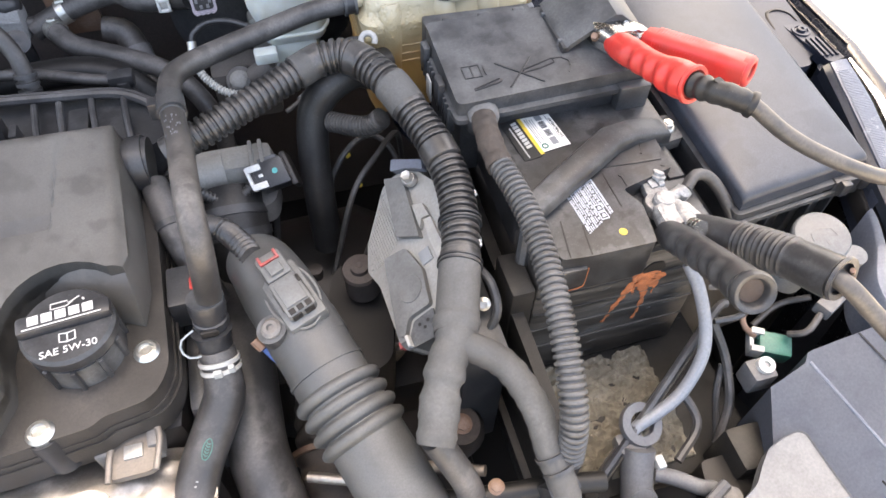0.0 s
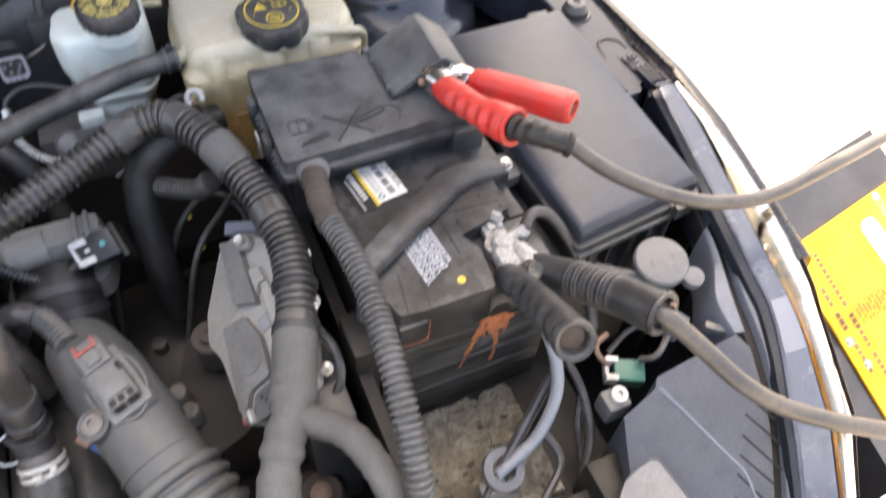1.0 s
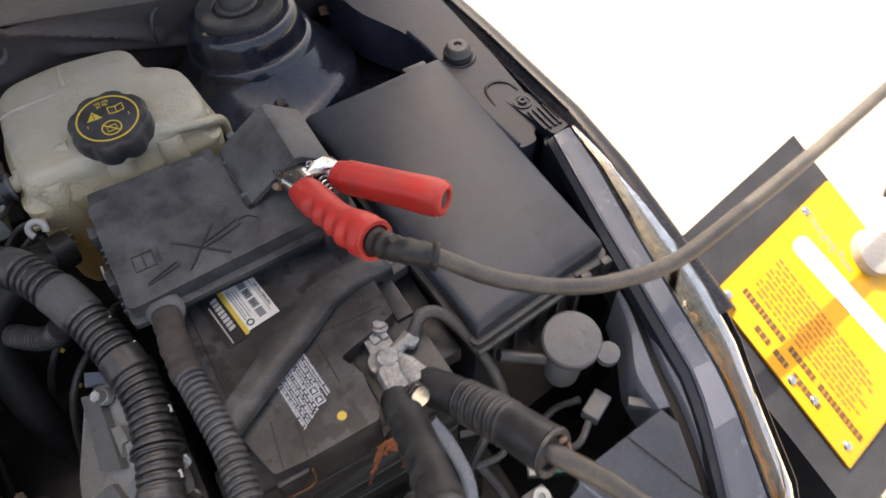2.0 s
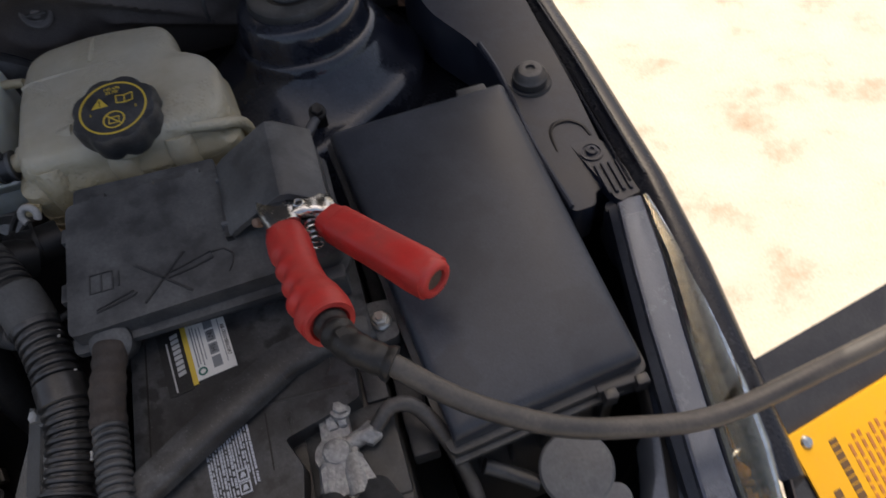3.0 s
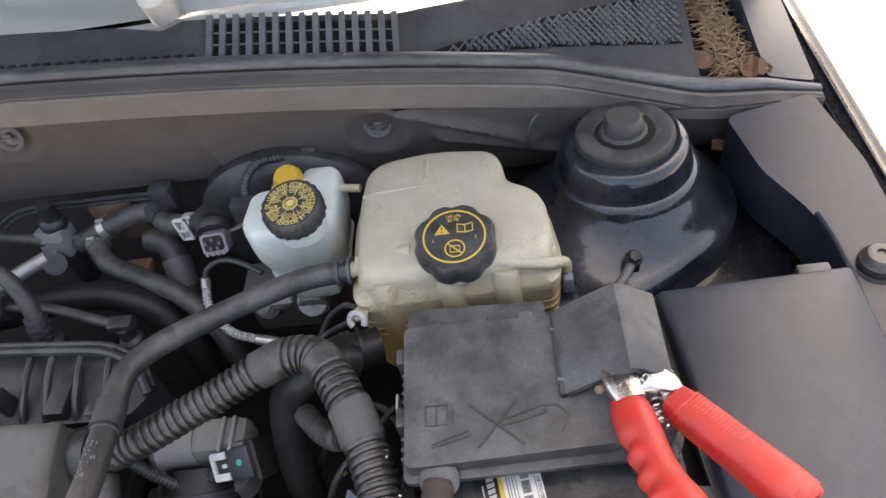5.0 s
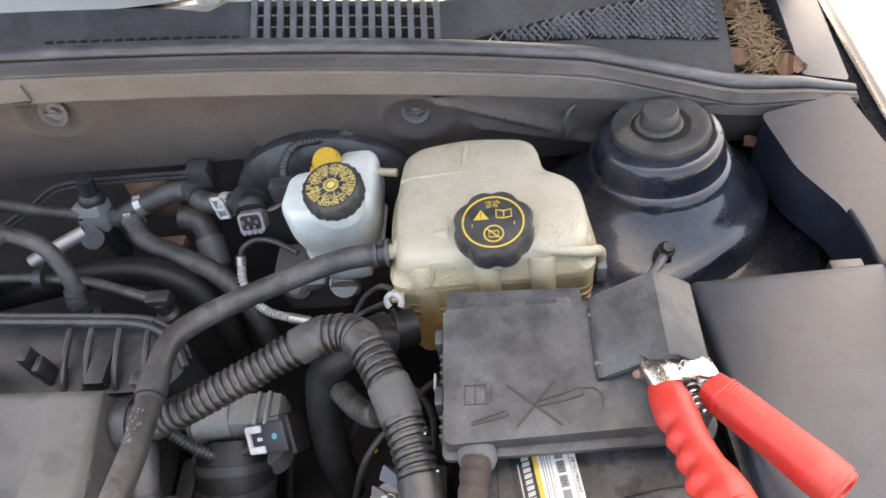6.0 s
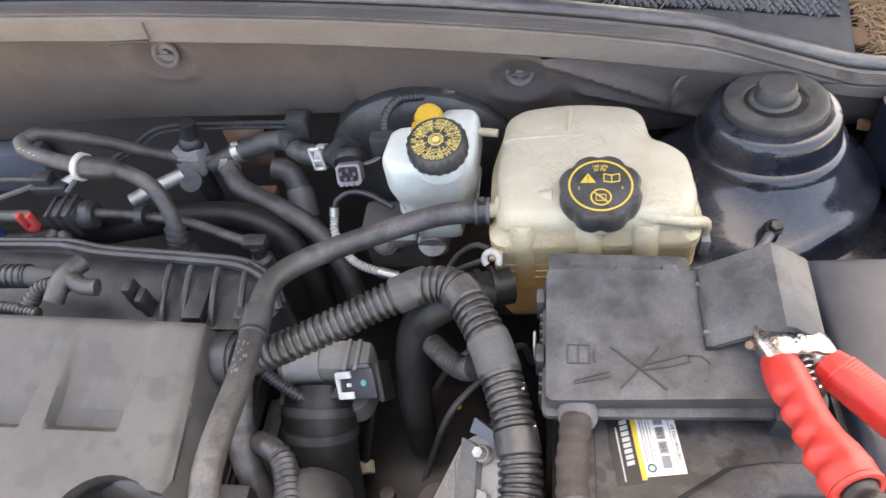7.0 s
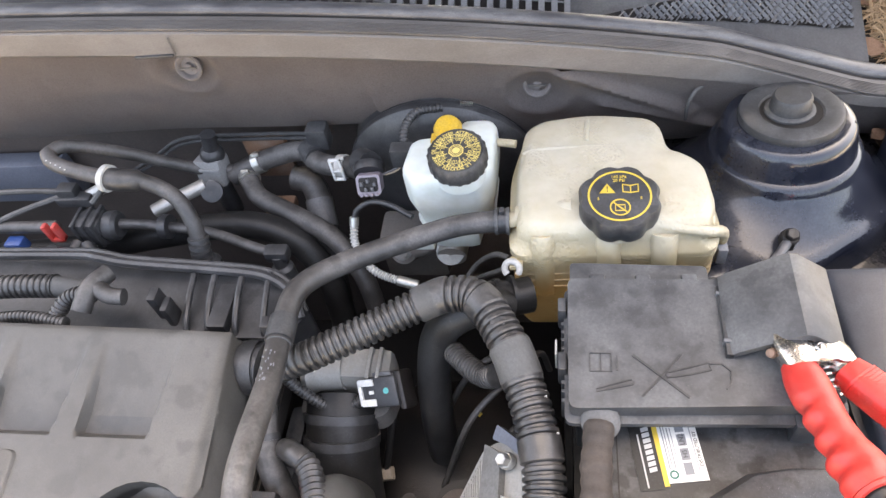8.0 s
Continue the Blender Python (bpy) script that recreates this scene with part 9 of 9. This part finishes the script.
part("boot_slot", prism(round_corners([(-0.0030, -0.0045), (0.0036, -0.0052), (0.0042, 0.0040), (-0.0020, 0.0056)], 0.0016, 3), 0.0, 0.0012, 0.0003, m=Matrix.Translation((0.0882, -0.0945, 0.9438)) @ pose(0, 0, 0, 12, -4, 30)), DEEP, redlead, "torn hole")
part("grey_sleeve", hose([(0.706, -0.122, 0.845), (0.703, -0.138, 0.81), (0.694, -0.150, 0.785)], 0.0098, 14), GREYPLASTIC, redlead)
part("red_band", hose([(0.694, -0.150, 0.785), (0.688, -0.156, 0.770)], 0.0105, 14), REDPLASTIC, redlead)
part("white_band", hose([(0.688, -0.156, 0.770), (0.679, -0.165, 0.748)], 0.0102, 14), WHITEPLASTIC, redlead)

blk = thing("black_jumper_clamp", "black-handled jumper clamp on the negative terminal", "jumper clamp", (0.06, -0.15, 0.85))
part("free_grip", grip([(0.049, -0.150, 0.836), (0.044, -0.180, 0.858), (0.036, -0.220, 0.888), (0.026, -0.260, 0.918)], [0.0125, 0.0142, 0.0142, 0.0140, 0.0140, 0.0145, 0.0150], 24, 0.9, 5, (-1, -0.2, 0.2), 0.0035, 0.2, 0.9), GRIPBLACK, blk, sharp=50)
part("grip_mouth", lathe([(0.0130, -0.002), (0.0150, 0.0015), (0.0152, 0.0060), (0.0140, 0.0085), (0.0112, 0.0080), (0.0098, 0.0060), (0.0092, 0.0002), (0, 0.0002)], (0.0258, -0.2608, 0.9187), (-0.2, -0.80, 0.56), 28), GRIPBLACK, blk, sharp=50)
part("grip_hole", lathe([(0, 0.0), (0.0088, 0.0), (0.0088, 0.0012), (0, 0.0014)], (0.0258, -0.2608, 0.9187), (-0.2, -0.80, 0.56), 24), HOLLOW, blk)
part("cable_grip", sweep(smooth_path([(0.074, -0.152, 0.834), (0.084, -0.180, 0.854), (0.0955, -0.222, 0.881), (0.1045, -0.260, 0.900)], 0.0018), lambda s, t: 0.0150 + 0.0015 * s / t + (0.0010 * (1 if (s / 0.0045) % 1 < 0.5 else 0) if 0.35 < s / t < 0.72 else 0.0), 18, None, 0.9), GRIPBLACK, blk, sharp=50)
part("grip_mouth", lathe([(0.0150, -0.002), (0.0172, 0.0), (0.0165, 0.0025), (0.0125, 0.0015), (0.0125, -0.004)], (0.1035, -0.2615, 0.9035), (0.28, -0.88, 0.35), 24), GRIPBLACK, blk)
part("jaw", hose([(0.053, -0.126, 0.838), (0.051, -0.138, 0.838), (0.049, -0.152, 0.838)], 0.0085, 12), LEAD, blk)
part("jaw", hose([(0.066, -0.126, 0.838), (0.067, -0.138, 0.841), (0.068, -0.152, 0.842)], 0.0080, 12), LEAD, blk)
part("jaw_plate", prism(round_corners([(0.046, -0.128), (0.074, -0.128), (0.082, -0.152), (0.076, -0.160), (0.060, -0.148), (0.046, -0.158)], 0.004), 0.836, 0.846, 0.003), LEAD, blk)
for i in range(3):
    part("spring_coil", ring_band((0.061, -0.160 - i * 0.004, 0.853 + 0.003 * i), (0.1, -0.8, 0.5), 0.006, 0.002, 0.0016, 16), STEEL, blk)
part("copper_strand", hose([(0.112, -0.260, 0.908), (0.118, -0.258, 0.900), (0.116, -0.266, 0.893)], 0.002, 6), BROWN, blk)
blklead = thing("black_jumper_lead", "thick grey-brown booster cable from the black clamp", "cable", (0.2, -0.34, 0.84))
part("sheath", hose([(0.101, -0.252, 0.900), (0.109, -0.268, 0.899), (0.128, -0.289, 0.882), (0.148, -0.319, 0.866), (0.181, -0.343, 0.846), (0.23, -0.368, 0.828), (0.285, -0.390, 0.812), (0.35, -0.405, 0.80), (0.42, -0.405, 0.80), (0.50, -0.39, 0.80), (0.57, -0.36, 0.76), (0.60, -0.33, 0.70), (0.605, -0.315, 0.640)], 0.0070, 16), CABLE, blklead)
part("strain_collar", hose([(0.0995, -0.2495, 0.9000), (0.104, -0.258, 0.8998)], 0.0082, 14), RUBBER, blklead)

# ---- charger unit beside the car ----
charger = thing("battery_charger", "dark charger cabinet with sloping yellow printed faceplate", "battery charger", (0.53, -0.2, 0.0))
CL = Vector((0.380, -0.180, 0.748))
CT, CB = CL + Vector((0.210, 0.042, 0.001)), CL + Vector((0.040, -0.186, -0.102))
cu_ = (CT - CL).normalized()
cv_ = (CB - CL).normalized()
cn = cv_.cross(cu_).normalized()
CM = Matrix.Translation(CL) @ Matrix((cv_, cu_, cn)).transposed().to_4x4()


def on_plane(a, c, d=0.0):
    return CM @ Vector((a, c, d))


LA, LB = 0.206, 0.214
corners = [on_plane(a, c, -0.003) for a, c in ((-0.062, -0.030), (0.262, -0.030), (0.262, LB + 0.006), (-0.062, LB + 0.006))]
bm = bmesh.new()
hi = [bm.verts.new(q) for q in corners]
lo = [bm.verts.new((q.x, q.y, 0.05)) for q in corners]
bm.faces.new(hi)
bm.faces.new(lo[::-1])
for i in range(4):
    j = (i + 1) % 4
    bm.faces.new((hi[i], lo[i], lo[j], hi[j]))
soften(bm, 0.008)
part("cabinet", bm, CASE, charger)
for a, c in ((0.0, 0.0), (0.2, 0.0), (0.2, 0.26), (0.0, 0.26)):
    q = on_plane(a, c)
    part("foot", lathe([(0, 0), (0.018, 0), (0.015, 0.06), (0, 0.06)], (q.x, q.y, 0.0)), RUBBER, charger)
part("faceplate", block(0, LA + 0.01, 0, LB, -0.002, 0.0015, 0.0006, CM), PANELYELLOW, charger, "yellow enamelled faceplate")
for a, c in ((0.010, 0.012), (0.006, 0.160), (LA - 0.006, 0.014), (0.115, 0.010), (0.145, 0.016)):
    part("rivet", lathe([(0, 0), (0.0052, 0), (0.004, 0.002), (0, 0.003)], on_plane(a, c, 0.0015), cn, 14), STEEL, charger)
part("white_band", outline_shape(round_corners([(0.020, 0.112), (0.214, 0.130), (0.214, 0.156), (0.020, 0.139)], 0.012), CM @ pose(0, 0, 0.0016)), PRINTWHITE, charger)
rng = random.Random(12)
lines_ = []
for row in range(9):
    c = 0.042 + row * 0.0060
    a = 0.022 + 0.006 * (row % 3 == 0)
    end = 0.165 + 0.03 * rng.random()
    while a < end:
        w = rng.uniform(0.004, 0.014)
        lines_.append((a, min(end, a + w), c, c + 0.0026))
        a += w + 0.0028
ob = part("fine_print", bars(lines_, CM @ pose(0, 0, 0.0016)), surface("faded_red_print", (0.36, 0.13, 0.03), 0.6, dusty=0.05, bump=0.02, vary=0.1), charger, "unreadable instruction lines")
tagged(ob, kind="stuff")
rng = random.Random(31)
for name_, a0, a1, c0, c1, gaps in (("print_bar", 0.018, 0.205, 0.0285, 0.0355, (10, 17)), ("number_bar", 0.052, 0.155, 0.012, 0.0185, (3, 7))):
    a_, k_ = a0, 0
    while a_ < a1:
        w_ = rng.uniform(0.0042, 0.0072)
        if k_ not in gaps:
            part(name_, bars([(a_, a_ + w_, c0, c1)], CM @ pose(0, 0, 0.0016)), PRINTBROWN, charger)
        a_, k_ = a_ + w_ + 0.0014, k_ + 1
lettering("Charging Rate", 0.014, CM @ pose(0.048, 0.160, 0.0016), INK, charger)
lettering("Battery", 0.014, CM @ pose(0.165, 0.178, 0.0016), INK, charger)
part("gauge_rim", lathe([(0.022, 0), (0.026, 0), (0.026, 0.012), (0.022, 0.014)], on_plane(0.088, 0.196, 0.001), cn, 30), DIAL, charger)
part("gauge_face", lathe([(0, 0), (0.022, 0), (0.022, 0.006), (0, 0.006)], on_plane(0.088, 0.196, 0.001), cn, 30), PAPER, charger)

# ---- dry leaves in the cowl corner ----
def leaf(at, size, turn, seed):
    r = random.Random(seed)
    b_ = bmesh.new()
    n = 9
    left, mid, right = [], [], []
    for i in range(n):
        t = i / (n - 1)
        w = size * 0.42 * math.sin(math.pi * min(1, t * 1.08)) * (1 + 0.25 * r.uniform(-1, 1))
        z = 0.12 * size * math.sin(2.2 * t + seed) + 0.05 * size * r.uniform(-1, 1)
        x = (t - 0.5) * size
        left.append(b_.verts.new((x, w, z + 0.10 * size)))
        mid.append(b_.verts.new((x, 0, z)))
        right.append(b_.verts.new((x, -w, z + 0.14 * size * r.random())))
    for i in range(n - 1):
        b_.faces.new((left[i], left[i + 1], mid[i + 1], mid[i]))
        b_.faces.new((mid[i], mid[i + 1], right[i + 1], right[i]))
    bmesh.ops.solidify(b_, geom=list(b_.faces), thickness=0.0004)
    b_.transform(Matrix.Translation(at) @ pose(0, 0, 0, r.uniform(-25, 25), r.uniform(-25, 25), turn))
    return b_


spots = [(0.214, 0.414, 0.872, 0.036, 20), (0.262, 0.396, 0.87, 0.036, 165), (0.246, 0.402, 0.868, 0.021, 70), (0.25, 0.428, 0.869, 0.021, 40), (0.256, 0.462, 0.87, 0.02, 130), (0.236, 0.508, 0.873, 0.022, 15), (0.24, 0.54, 0.875, 0.022, 140), (0.222, 0.346, 0.818, 0.018, 30)]
for i, (x, y, z, s, a) in enumerate(spots):
    tagged(part("dry_leaf", leaf((x, y, z), s, a, i), LEAF), "curled dry brown leaf caught in the cowl corner", "leaf", group="dry leaves in the cowl")
bm = bmesh.new()
rng = random.Random(5)
for i in range(460):
    p = Vector((rng.uniform(0.232, 0.268), rng.uniform(0.392, 0.60), 0))
    p.z = 0.862 + rng.uniform(0, 0.008)
    d = Vector((rng.uniform(-1, 1), rng.uniform(-1, 1), rng.uniform(-0.3, 0.3))).normalized() * rng.uniform(0.008, 0.02)
    sweep([p - d, p + Vector((0, 0, 0.002)), p + d], 0.00055, 4, bm)
tagged(part("pine_needles", bm, STRAW), "loose brown needles and twigs in the cowl corner", "debris", kind="stuff")
structure("cowl_corner_tray", block(0.196, 0.300, 0.375, 0.574, 0.820, 0.858, 0.004), DEEP, "dark cowl drain corner holding leaves", "cowl")
structure("hinge_panel", prism(round_corners([(0.272, 0.380), (0.314, 0.366), (0.322, 0.576), (0.282, 0.576)], 0.006), 0.80, lambda x, y: 0.874 + 0.10 * (y - 0.39), 0.004), FLANGE, "blue-grey inner panel beside the hood hinge", "car body")
# out-of-view block at the pillar, added to stop sky glare on the cowl corner
structure("pillar_sky_block", prism([(0.104, 0.578), (0.336, 0.578), (0.336, 0.66), (0.104, 0.66)], 0.78, 1.45, 0.008), PAINT, "unseen dark pillar block that cuts sky glare at the cowl corner", "car body")
